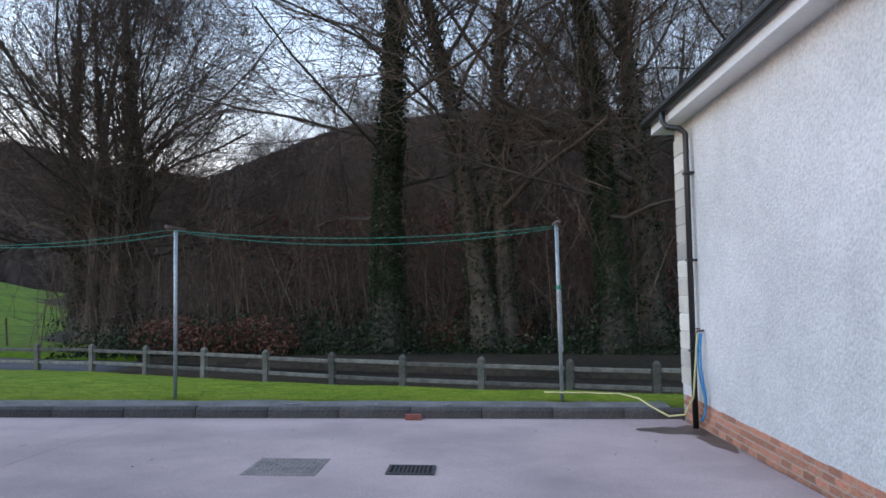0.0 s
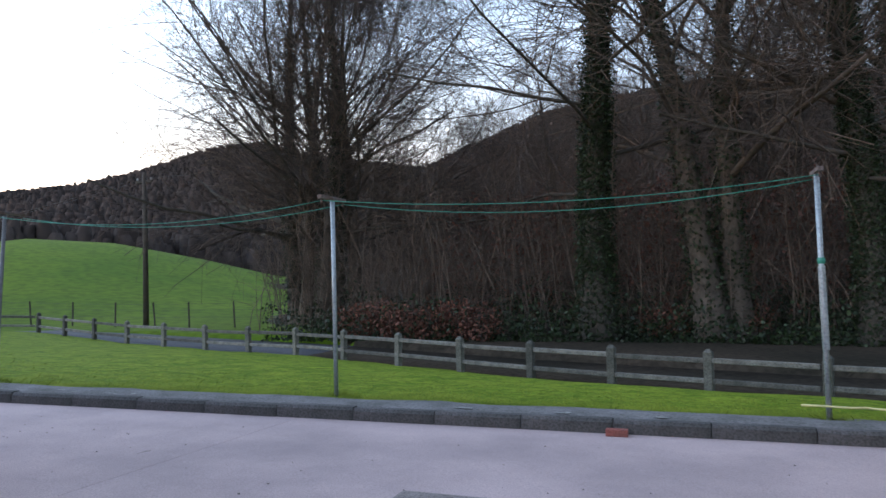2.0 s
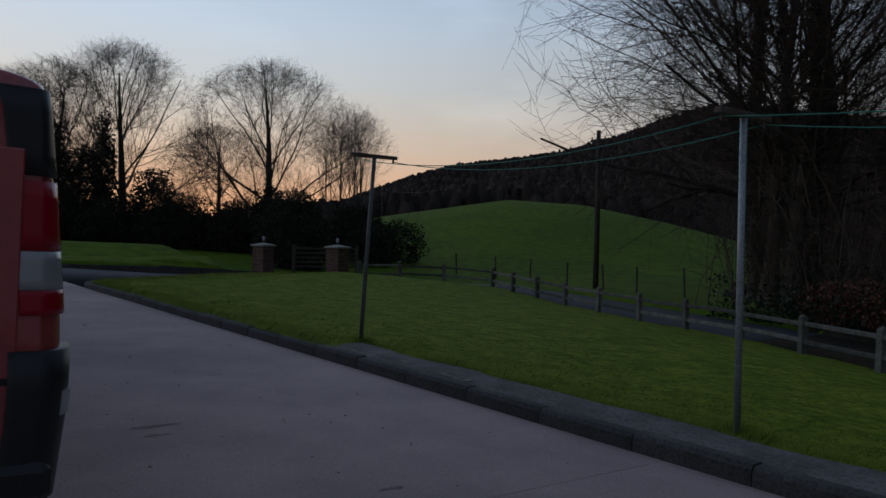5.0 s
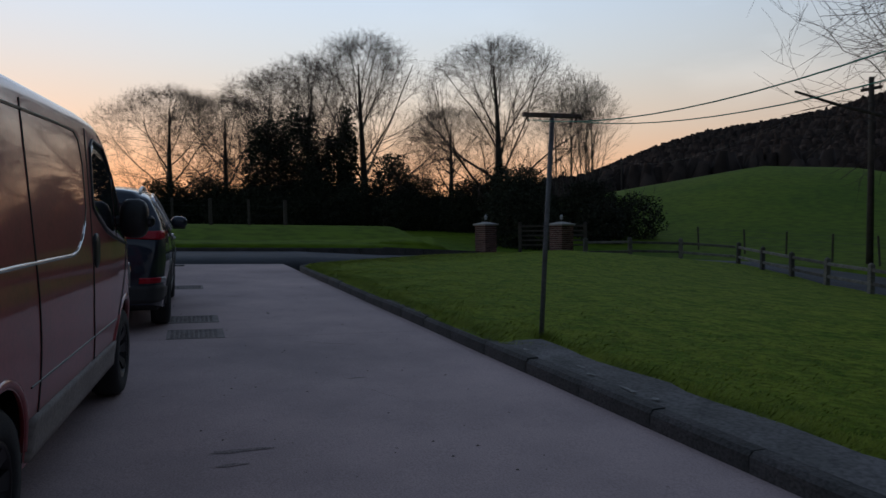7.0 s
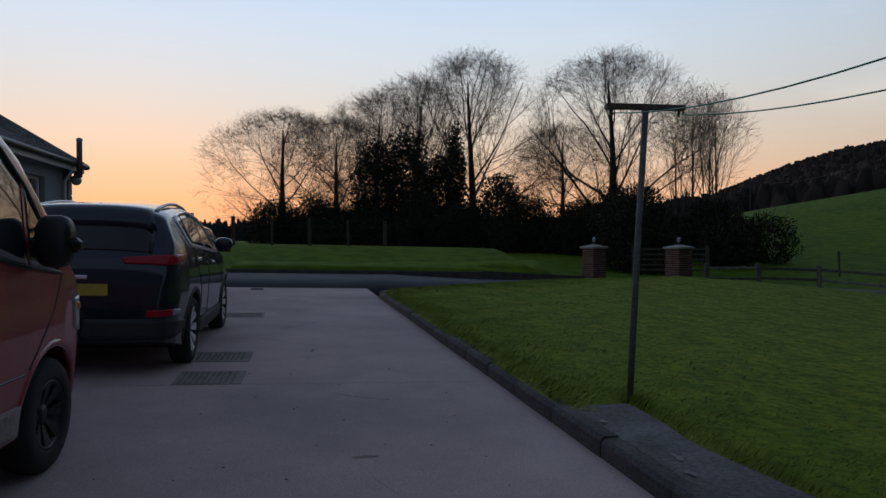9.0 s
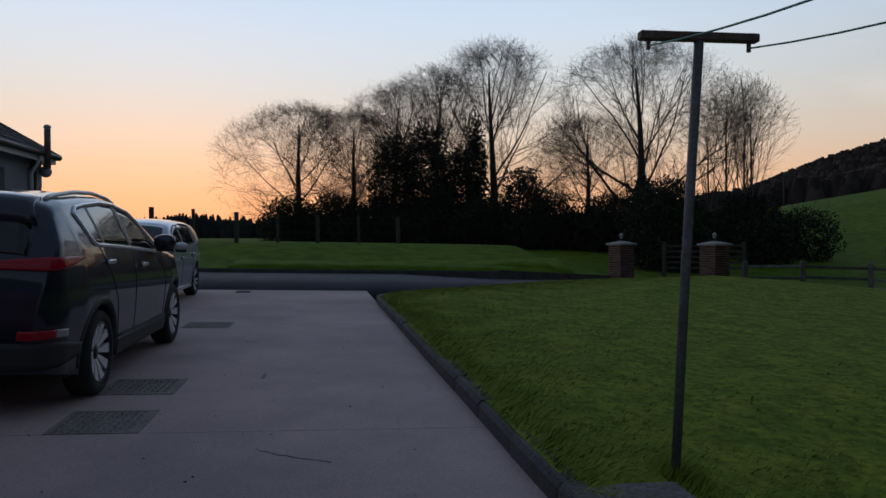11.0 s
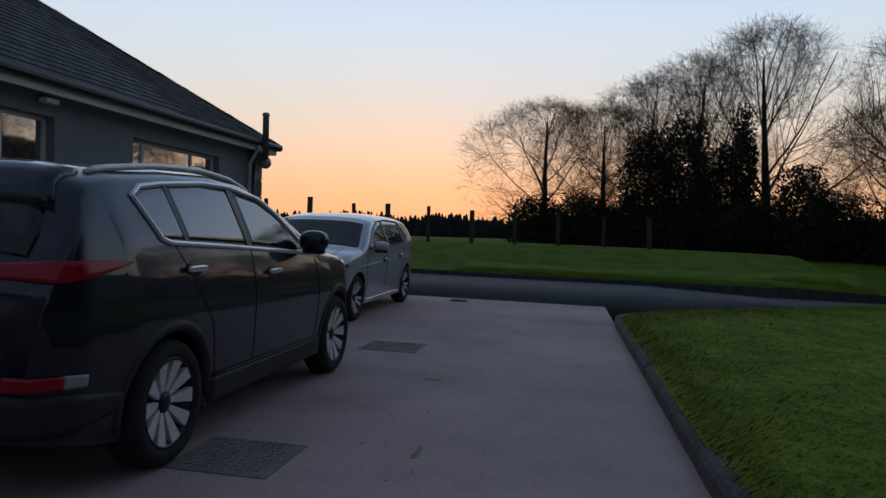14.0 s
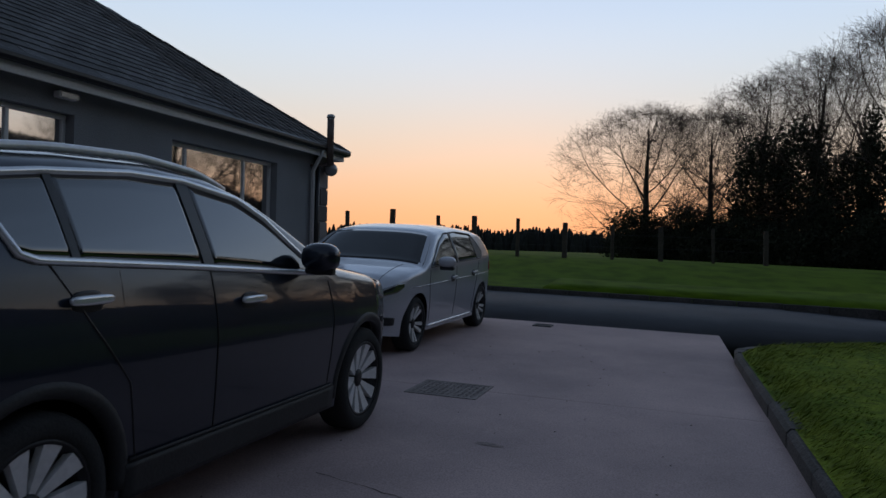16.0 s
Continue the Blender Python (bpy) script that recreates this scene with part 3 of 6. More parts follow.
# ---- white house by the yard entrance (east) ----
WX = 2.7
def wall_with_holes(name, length, height, thick, holes, material, m, parent):
    """A wall along x from 0 to length, front face at y = 0 and thickness towards +y, with rectangular holes (x0, x1, z0, z1)."""
    bm = bmesh.new()
    xs_ = sorted({0, length, *[h[0] for h in holes], *[h[1] for h in holes]})
    zs_ = sorted({-0.5, height, *[h[2] for h in holes], *[h[3] for h in holes]})
    for a, b in zip(xs_, xs_[1:]):
        for c, d in zip(zs_, zs_[1:]):
            if any(h[0] <= a and b <= h[1] and h[2] <= c and d <= h[3] for h in holes):
                continue
            box(bm, a, b, 0, thick, c, d)
    bmesh.ops.remove_doubles(bm, verts=bm.verts, dist=0.0005)
    return part(name, bm, material, parent, at=m)


def hip_roof(bm, x0, x1, y0, y1, z, pitch, over):
    """Plain underlay of a hipped roof."""
    x0, x1, y0, y1 = x0 - over, x1 + over, y0 - over, y1 + over
    h = min(x1 - x0, y1 - y0) / 2
    t = math.tan(radians(pitch))
    c = [bm.verts.new(p) for p in ((x0, y0, z), (x1, y0, z), (x1, y1, z), (x0, y1, z))]
    if x1 - x0 > y1 - y0:
        r = [bm.verts.new((x0 + h, y0 + h, z + h * t)), bm.verts.new((x1 - h, y0 + h, z + h * t))]
        for f in ((c[0], c[1], r[1], r[0]), (c[1], c[2], r[1]), (c[2], c[3], r[0], r[1]), (c[3], c[0], r[0])):
            bm.faces.new(f)
    else:
        r = [bm.verts.new((x0 + h, y0 + h, z + h * t)), bm.verts.new((x0 + h, y1 - h, z + h * t))]
        for f in ((c[0], c[1], r[0]), (c[1], c[2], r[1], r[0]), (c[2], c[3], r[1]), (c[3], c[0], r[0], r[1])):
            bm.faces.new(f)
    bm.faces.new(c[::-1])
    return bm


east_house = thing("house", Matrix.Identity(4), "white pebble-dashed bungalow with a red brick plinth", "house")
YN, EZ, OV = 9.92, 3.47, 0.22
part("wall", boxed(WX, WX + 8, -9, YN, 0.02, EZ), RENDER_WHITE, east_house)
part("roof", hip_roof(bmesh.new(), WX, WX + 8, -9, YN, EZ + 0.15, 34, OV + 0.03), SLATE_REST, east_house)
part("soffit", boxed(WX - OV, WX - 0.001, -9.3, YN + OV, EZ - 0.02, EZ + 0.005), UPVC, east_house)
part("fascia", boxed(WX - OV - 0.022, WX - OV, -9.3, YN + OV + 0.022, EZ - 0.035, EZ + 0.14, 0.004), UPVC, east_house, "white plastic fascia board")
part("fascia", boxed(WX - OV, WX + 8, YN + OV, YN + OV + 0.022, EZ - 0.035, EZ + 0.11), UPVC, east_house)
part("soffit", boxed(WX, WX + 8, YN, YN + OV, EZ - 0.02, EZ + 0.005), UPVC, east_house)
GX = WX - OV - 0.08
part("gutter", tube([(GX, -9.3, EZ + 0.13), (GX, YN + OV + 0.08, EZ + 0.13)], 0.058, 10), BLACK_PLASTIC, east_house, "black half-round gutter")
part("gutter", tube([(GX, YN + OV + 0.075, EZ + 0.13), (WX + 8, YN + OV + 0.075, EZ + 0.13)], 0.058, 10), BLACK_PLASTIC, east_house)
PY = 9.16
part("downpipe", tube([(GX, PY + 0.16, EZ + 0.10), (GX, PY + 0.16, EZ - 0.04), (GX + 0.04, PY + 0.12, EZ - 0.11), (WX - 0.14, PY + 0.02, EZ - 0.15), (WX - 0.075, PY, EZ - 0.22), (WX - 0.075, PY, 3.0), (WX - 0.075, PY, yard_z(WX, PY))], 0.036, 12), BLACK_PLASTIC, east_house, "black round downpipe", True)
for z in (2.75, 1.7, 0.62):
    part("pipe_clip", boxed(WX - 0.115, WX, PY - 0.06, PY + 0.06, z, z + 0.03, 0.004), BLACK_PLASTIC, east_house)
part("plinth_core", boxed(WX + 0.003, WX + 7.9, -8.99, YN - 0.004, -0.6, 0.03), MORTAR, east_house)
# quoins up the corner
z, i = 0.16, 0
while z < 3.24:
    w = 0.60 if i % 2 == 0 else 0.57
    part("quoin", boxed(WX - 0.014, WX + 0.25, YN - w, YN + 0.014, z, z + 0.215, 0.006), QUOIN, east_house)
    z += 0.225
    i += 1

# tap with two hoses
tap = thing("garden_hose", pose(WX, 8.95, 0), "blue garden hose hung in a loop beside the downpipe", "hose")
pts = [(-0.06, -0.02 + 0.05 * math.sin(t * 0.9), 0.86 - 1.02 * math.sin(math.pi * t / 16)) for t in range(17)]
pts = [(p[0] - 0.02 * math.sin(i), p[1] - 0.09 * (i / 16), p[2]) for i, p in enumerate(pts)]
part("hose", tube(pts, 0.012, 7), HOSE_BLUE, tap, smooth=True)
part("tap", tube([(0.0, 0.02, 0.88), (-0.07, 0.02, 0.88), (-0.10, 0.02, 0.84)], 0.014, 8), RUSTY, tap, "brass garden tap")
part("handle", boxed(-0.09, -0.05, -0.02, 0.06, 0.9, 0.915, 0.004), RUSTY, tap)
hose2 = thing("garden_hose", pose(WX, 9.26, 0), "pale yellow hose hanging from the tap and trailing onto the lawn", "hose")
hp = [(-0.08, -0.3, 0.86), (-0.1, -0.26, 0.5), (-0.12, -0.2, 0.1), (-0.2, -0.1, -0.12), (-0.35, 0.05, -0.16), (-0.5, 0.25, -0.08), (-0.62, 0.45, 0.0), (-0.8, 0.75, 0.02), (-1.05, 0.95, 0.0), (-1.2, 0.98, 0.01), (-1.35, 0.9, 0.02), (-1.6, 1.1, 0.0), (-1.75, 1.12, 0.0)]
part("hose", tube(hp, 0.011, 7), HOSE_YELLOW, hose2, smooth=True)

# ---- grey bungalow (west) ----
HX0, HX1, HY, HZ = -22.25, -8.6, 2.0, 3.1
west_house = thing("house", Matrix.Identity(4), "grey rendered bungalow with a hipped slate roof", "house")
holes = [(-20.52 - HX0, -17.93 - HX0, 1.45, 2.78), (-16.3 - HX0, -14.2 - HX0, 1.45, 2.80), (-12.6 - HX0, -11.5 - HX0, 0.1, 2.3)]
# front wall: local x runs along the house, local y into it
front = Matrix(((1, 0, 0, HX0), (0, -1, 0, HY), (0, 0, 1, 0), (0, 0, 0, 1)))
wall_with_holes("wall", HX1 - HX0, HZ, 0.3, holes, RENDER_GREY, front, west_house)
part("wall", boxed(HX0, HX0 + 0.3, -6.9, HY - 0.3, -0.5, HZ), RENDER_GREY, west_house)
part("wall", boxed(HX1 - 0.3, HX1, -6.9, HY - 0.3, -0.5, HZ), RENDER_GREY, west_house)
part("wall", boxed(HX0, HX1, -7.2, -6.9, -0.5, HZ), RENDER_GREY, west_house)
part("ceiling", boxed(HX0 + 0.3, HX1 - 0.3, -6.9, HY - 0.3, HZ - 0.1, HZ), UPVC, west_house)
part("room_lining", boxed(HX0 + 0.4, HX1 - 0.4, -1.2, -1.1, -0.3, HZ - 0.12), RENDER_GREY, west_house)
PITCH = 34
RZ = 3.19
part("roof", hip_roof(bmesh.new(), HX0, HX1, -7.2, HY, RZ, PITCH, 0.23), SLATE_REST, west_house, "dark slate hipped roof")
part("fascia", boxed(HX0 - 0.23, HX1 + 0.23, HY + 0.205, HY + 0.23, RZ - 0.17, RZ - 0.012, 0.004), UPVC, west_house, "white fascia board")
part("fascia", boxed(HX0 - 0.23, HX0 - 0.205, -7.5, HY + 0.205, RZ - 0.17, RZ - 0.012, 0.004), UPVC, west_house)
part("soffit", boxed(HX0 - 0.205, HX1 + 0.2, HY + 0.001, HY + 0.205, RZ - 0.06, RZ - 0.03), UPVC, west_house)
part("soffit", boxed(HX0 - 0.205, HX0 - 0.001, -7.2, HY, RZ - 0.06, RZ - 0.03), UPVC, west_house)
part("gutter", tube([(HX0 - 0.285, HY + 0.285, RZ - 0.02), (HX1 + 0.4, HY + 0.285, RZ - 0.02)], 0.06, 10), BLACK_PLASTIC, west_house, "black gutter")
part("gutter", tube([(HX0 - 0.285, HY + 0.285, RZ - 0.02), (HX0 - 0.285, -7.4, RZ - 0.02)], 0.06, 10), BLACK_PLASTIC, west_house)
part("downpipe", tube([(-21.55, HY + 0.28, RZ - 0.06), (-21.55, HY + 0.22, RZ - 0.2), (-21.62, HY + 0.06, RZ - 0.42), (-21.62, HY + 0.06, 0.35)], 0.036, 10), UPVC, west_house, "white downpipe", True)
part("downpipe", tube([(-21.78, HY + 0.06, RZ - 0.07), (-21.78, HY + 0.06, 0.35)], 0.045, 10), BLACK_PLASTIC, west_house, "black waste pipe", True)
z, i = 0.1, 0
while z < 2.85:
    w = 0.42 if i % 2 == 0 else 0.26
    part("quoin", boxed(HX0 - 0.025, HX0 + w, HY - w, HY + 0.02, z, z + 0.285, 0.01), QUOIN_GREY, west_house)
    z += 0.3
    i += 1


def window(parent, x0, x1, z0, z1, mullions):
    w = part("window", boxed(x0 + 0.002, x1 - 0.002, HY - 0.17, HY - 0.11, z0 + 0.002, z0 + 0.055, 0.006), UPVC, parent, "white plastic window with dark panes")
    part("frame", boxed(x0 + 0.002, x1 - 0.002, HY - 0.17, HY - 0.11, z1 - 0.055, z1 - 0.002, 0.006), UPVC, w)
    edges_ = [x0 + 0.028, *mullions, x1 - 0.028]
    for xm in edges_:
        part("mullion", boxed(xm - 0.026, xm + 0.026, HY - 0.168, HY - 0.112, z0 + 0.055, z1 - 0.055, 0.006), UPVC, w)
    for a, b in zip(edges_, edges_[1:]):
        part("pane", boxed(a + 0.026, b - 0.026, HY - 0.148, HY - 0.136, z0 + 0.055, z1 - 0.055), GLASS_HOUSE, w)
    part("sill", boxed(x0 - 0.05, x1 + 0.05, HY - 0.14, HY + 0.05, z0 - 0.06, z0 - 0.002, 0.008), STONE, w)


window(west_house, -20.52, -17.93, 1.45, 2.78, [-19.75, -18.35])
window(west_house, -16.3, -14.2, 1.45, 2.80, [-15.55, -14.9])
door = part("door", boxed(-12.5, -11.6, HY - 0.17, HY - 0.12, 0.12, 2.26, 0.006), UPVC, west_house, "white plastic back door")
part("flue", tube([(-21.66, HY + 0.36, RZ - 0.32), (-21.66, HY + 0.36, RZ + 0.48)], 0.062, 14), RUSTY, west_house, "dull metal flue pipe", True)
part("flue_cap", lathe([(0.0, 0.12), (0.06, 0.1), (0.075, 0.06), (0.06, 0.03), (0.06, 0.0)], 14), STEEL, west_house, at=pose(-21.66, HY + 0.36, RZ + 0.46))
part("flue_bracket", boxed(-21.71, -21.61, HY, HY + 0.36, RZ - 0.34, RZ - 0.30, 0.004), RUSTY, west_house)
sl = thing("security_light", pose(-16.1, HY, 2.93), "white floodlight fixed under the eaves", "outdoor light")
part("housing", boxed(-0.13, 0.13, 0.03, 0.13, 0.0, 0.07, 0.012), UPVC, sl)
part("bracket", boxed(-0.03, 0.03, 0.0, 0.03, 0.01, 0.09, 0.004), UPVC, sl)
part("lens", boxed(-0.115, 0.115, 0.131, 0.136, 0.008, 0.06), LAMP_CLEAR, sl)
gl = thing("globe_lamp", pose(-22.1, HY + 0.16, 2.84), "round glass globe lamp hanging under the eaves corner", "outdoor lamp")
part("globe", lathe([(0.004, -0.12)] + [(0.12 * math.cos(a), 0.12 * math.sin(a)) for a in [radians(d) for d in range(-75, 80, 15)]] + [(0.05, 0.12)], 18), LAMP_CLEAR, gl, smooth=True)
part("cap", lathe([(0.055, 0.10), (0.055, 0.14), (0.02, 0.16), (0.02, 0.24), (0.0, 0.24)], 14), BLACK_PLASTIC, gl)


# ---- clothes posts and lines ----
def clothes_post(x, y, z0, z1, lean, material, label, bar_turn=0.0, bar=0.66):
    t = thing("clothes_post", pose(x, y, z0), label, "clothes post", "clothes posts")
    h = z1 - z0
    part("pole", tube([(0, 0, -0.2), (lean[0] * 0.5, lean[1] * 0.5, h / 2), (lean[0], lean[1], h)], 0.026, 14), material, t, smooth=True)
    part("crossbar", boxed(-0.03, 0.03, -bar / 2, bar / 2, 0.0, 0.045, 0.006), RUSTY, t, "dark steel crossbar", at=pose(lean[0], lean[1], h, 0, 0, bar_turn))
    for s in (-1, 1):
        part("hook", lathe([(0.0, -0.05), (0.012, -0.05), (0.012, 0.0), (0.02, 0.004), (0.0, 0.01)], 8), RUSTY, t, at=pose(lean[0], lean[1], h, 0, 0, bar_turn) @ pose(0, s * (bar / 2 - 0.05), 0))
    return t


PA, PB, PC = (-4.10, 10.32), (1.19, 10.32), (-9.1, 10.03)
clothes_post(*PA, -0.06, 2.31, (0.03, -0.05), STEEL, "galvanised steel clothes post with a short crossbar")
pb = clothes_post(*PB, -0.05, 2.27, (-0.02, -0.03), STEEL, "galvanised steel clothes post with a teal tie round it", 0.0, 0.5)
part("tie", lathe([(0.034, -0.03), (0.04, 0.0), (0.034, 0.03)], 12), GREENLINE, pb, "teal plastic tie", at=pose(-0.01, -0.015, 1.47))
part("sleeve", tube([(0, 0, 0.6), (-0.01, -0.012, 1.42)], 0.034, 12), STEEL, pb)
clothes_post(*PC, 0.06, 2.40, (0.05, 0.13), POST_GREY, "dull grey steel clothes post with a crossbar")


def line(name, a, b, sag, r, material, label, category, n=14):
    a, b = Vector(a), Vector(b)
    pts = [a.lerp(b, i / n) - Vector((0, 0, sag * 4 * (i / n) * (1 - i / n))) for i in range(n + 1)]
    return tagged(part(name, tube(pts, r, 5), material, smooth=True), label, category)


for s in (-1, 1):
    line("clothes_line", (PC[0] + 0.05, PC[1] + 0.13 + s * 0.28, 2.37), (PA[0] + 0.03, PA[1] - 0.05 + s * 0.28, 2.29), 0.2, 0.005, GREENLINE, "sagging green plastic clothes line between two posts", "clothes line")
    line("clothes_line", (PA[0] + 0.03, PA[1] - 0.05 + s * 0.28, 2.29), (PB[0] - 0.02, PB[1] - 0.03 + s * 0.2, 2.24), 0.17 + 0.03 * s, 0.005, GREENLINE, "sagging green plastic clothes line between two posts", "clothes line")

# ---- loose brick, covers and gullies ----
tagged(part("brick", boxed(-0.105, 0.105, -0.05, 0.05, 0, 0.068, 0.006), LOOSE_BRICK, at=on_ground(-0.77, 9.64, 3)), "single loose red brick lying against the kerb", "brick")


def cover(x0, x1, y0, y1, label):
    cx, cy, w, d = (x0 + x1) / 2, (y0 + y1) / 2, (x1 - x0), (y1 - y0)
    t = thing("manhole_cover", on_ground(cx, cy, 0, 0.0), label, "manhole cover", "manhole covers")
    fr = bmesh.new()
    for a in ((-w / 2, w / 2, -d / 2, -d / 2 + 0.03), (-w / 2, w / 2, d / 2 - 0.03, d / 2), (-w / 2, -w / 2 + 0.03, -d / 2 + 0.03, d / 2 - 0.03), (w / 2 - 0.03, w / 2, -d / 2 + 0.03, d / 2 - 0.03)):
        box(fr, *a, -0.02, 0.006)
    part("frame", fr, COVER, t)
    part("plate", boxed(-w / 2 + 0.034, w / 2 - 0.034, -d / 2 + 0.034, d / 2 - 0.034, -0.02, 0.005), COVER, t)
    bars = bmesh.new()
    n = int(w / 0.055)
    for i in range(n):
        for j in range(int(d / 0.055)):
            px, py = -w / 2 + 0.06 + i * 0.052, -d / 2 + 0.06 + j * 0.052
            if px < w / 2 - 0.05 and py < d / 2 - 0.05:
                box(bars, -0.019, 0.019, -0.006, 0.006, 0.003, 0.0085, m=pose(px, py, 0, 0, 0, 45 if (i + j) % 2 else -45))
    part("tread_pattern", bars, COVER, t)


def gully(x0, x1, y0, y1, n, label):
    cx, cy, w, d = (x0 + x1) / 2, (y0 + y1) / 2, (x1 - x0), (y1 - y0)
    t = thing("drain_grate", on_ground(cx, cy), label, "drain")
    part("pit", boxed(-w / 2, w / 2, -d / 2, d / 2, -0.05, 0.0035), HOLE, t)
    fr = bmesh.new()
    for a in ((-w / 2, w / 2, -d / 2, -d / 2 + 0.03), (-w / 2, w / 2, d / 2 - 0.03, d / 2), (-w / 2, -w / 2 + 0.03, -d / 2 + 0.03, d / 2 - 0.03), (w / 2 - 0.03, w / 2, -d / 2 + 0.03, d / 2 - 0.03)):
        box(fr, *a, -0.02, 0.014)
    part("frame", fr, IRON, t)
    for i in range(n):
        px = -w / 2 + 0.03 + (i + 1) * (w - 0.06) / (n + 1)
        part("bar", boxed(px - 0.009, px + 0.009, -d / 2 + 0.031, d / 2 - 0.031, -0.01, 0.012), IRON, t)


cover(-2.0, -1.36, 6.42, 7.13, "rectangular ribbed steel manhole cover set in concrete")
cover(-11.25, -10.62, 6.28, 6.9, "rectangular dark manhole cover set in concrete")
cover(-12.42, -11.8, 6.26, 6.88, "rectangular dark manhole cover beside the car")
cover(-16.42, -15.82, 6.12, 6.76, "rectangular worn manhole cover in the yard")
gully(-0.77, -0.35, 6.5, 6.86, 9, "black slotted cast-iron drain grate")
gully(-21.36, -21.08, 6.14, 6.42, 6, "small slotted drain grate near the drive")

# ---- concrete post and rail fence ----
fence = tagged(new("fence"), "weathered concrete post and two-rail fence", "fence")
pbm = boxed(-0.075, 0.075, -0.06, 0.06, -0.25, 0.80)
vt = [pbm.verts.new(c) for c in ((-0.075, -0.06, 0.801), (0.075, -0.06, 0.801), (0.075, 0.06, 0.801), (-0.075, 0.06, 0.801), (-0.03, 0, 0.86), (0.03, 0, 0.86))]
for f in ((0, 1, 5, 4), (2, 3, 4, 5), (1, 2, 5), (3, 0, 4)):
    pbm.faces.new([vt[i] for i in f])
post_mesh = mesh_of("post", pbm, FENCE_POST)
rail_meshes = {}
rf = random.Random(8)
for i, (x, y) in enumerate(FENCE):
    nb = FENCE[i + 1] if i + 1 < len(FENCE) else FENCE[i - 1]
    yaw = math.degrees(math.atan2(nb[1] - y, nb[0] - x))
    z = fence_z(x)
    part("post", post_mesh, None, fence, at=pose(x, y, z, rf.uniform(-1.5, 1.5), rf.uniform(-1.5, 1.5), yaw))
    if i + 1 < len(FENCE):
        L = math.hypot(nb[0] - x, nb[1] - y)
        key = round(L, 1)
        if key not in rail_meshes:
            rail_meshes[key] = mesh_of("rail", boxed(0.07, key - 0.07, -0.03, 0.03, -0.046, 0.046, 0.01), FENCE_RAIL)
        for h in (0.30, 0.66):
            m = lay(rail_meshes[key], x, y, nb[0], nb[1], h + rf.uniform(-0.015, 0.015), fence, "rail", zf=lambda px, py: fence_z(px))


# ---- gate pillars ----
def pillar(x, y, z0, w, h, yaw):
    t = thing("gate_pillar", pose(x, y, z0, 0, 0, yaw), "square red-brown brick gate pillar with a stone cap and small lamp", "gate pillar", "gate pillars")
    part("core", boxed(-w / 2 + 0.012, w / 2 - 0.012, -w / 2 + 0.012, w / 2 - 0.012, -0.4, h), MORTAR, t)
    n = int(h / 0.075)
    half = mesh_of("brick", boxed(-w / 6 + 0.005, w / 6 - 0.005, -0.05, 0.05, 0, 0.065, 0.004), DARK_BRICK)
    for c in range(n):
        for s in range(4):
            for k in (-1, 0, 1):
                off = k * w / 3 + (0.0 if c % 2 else w / 12)
                off = max(-w / 3, min(w / 3, off))
                part("brick", half, None, t, at=pose(0, 0, c * 0.075, 0, 0, 90 * s) @ pose(off, -w / 2 + 0.05 - 0.003 * (s % 2), 0))
    cap = bmesh.new()
    box(cap, -w / 2 - 0.06, w / 2 + 0.06, -w / 2 - 0.06, w / 2 + 0.06, h, h + 0.07, 0.01)
    bmesh.ops.create_cone(cap, segments=4, radius1=w * 0.72, radius2=0.08, depth=0.07, matrix=pose(0, 0, h + 0.106, 0, 0, 45))
    part("cap", cap, STONE, t, "pale stone cap")
    lp = part("lamp", lathe([(0.05, h + 0.14), (0.05, h + 0.17), (0.015, h + 0.18), (0.015, h + 0.22), (0.0, h + 0.22)], 10), BLACK_PLASTIC, t)
    part("lamp_glass", lathe([(0.0, h + 0.221), (0.045, h + 0.225), (0.065, h + 0.36), (0.02, h + 0.40), (0.0, h + 0.41)], 10), LAMP_CLEAR, lp)


pillar(-27.7, 19.95, -0.1, 0.64, 1.2, 20)
pillar(-29.3, 17.5, -0.08, 0.60, 1.2, 20)

# wooden field gate beyond the pillars
gate = thing("field_gate", pose(-33.5, 22.5, -0.1, 0, 0, 60), "weathered wooden five-bar field gate", "gate")
for x in (-1.5, 1.5):
    part("gate_post", boxed(x - 0.08, x + 0.08, -0.08, 0.08, -0.3, 1.3, 0.01), TIMBER, gate)
for z in (0.2, 0.42, 0.64, 0.86, 1.08):
    part("bar", boxed(-1.42, 1.42, -0.025, 0.025, z, z + 0.08, 0.005), TIMBER, gate)
part("brace", boxed(-0.04, 0.04, 0.026, 0.05, 0.18, 1.16, 0.005), TIMBER, gate)

# ---- utility pole, wires and stock fence ----
up = thing("utility_pole", pose(-26.6, 34.0, -0.6), "tall dark wooden utility pole by the lane", "utility pole")
part("pole", tube([(0, 0, -0.3), (0.02, 0, 4), (0, 0, 7.8)], [0.15, 0.13, 0.11], 12), TIMBER, up, smooth=True)
part("crossarm", boxed(-0.5, 0.5, -0.06, 0.06, 7.25, 7.37, 0.008), TIMBER, up)
for s in (-0.42, 0.42):
    part("insulator", lathe([(0.0, 7.37), (0.04, 7.38), (0.05, 7.45), (0.02, 7.5), (0.0, 7.5)], 8), STONE, up, at=pose(s, 0, 0))
up2 = thing("utility_pole", pose(-104, 70.0, 2.2), "distant wooden utility pole", "utility pole")
part("pole", tube([(0, 0, -0.3), (0, 0, 8.2)], [0.16, 0.12], 8), TIMBER, up2)
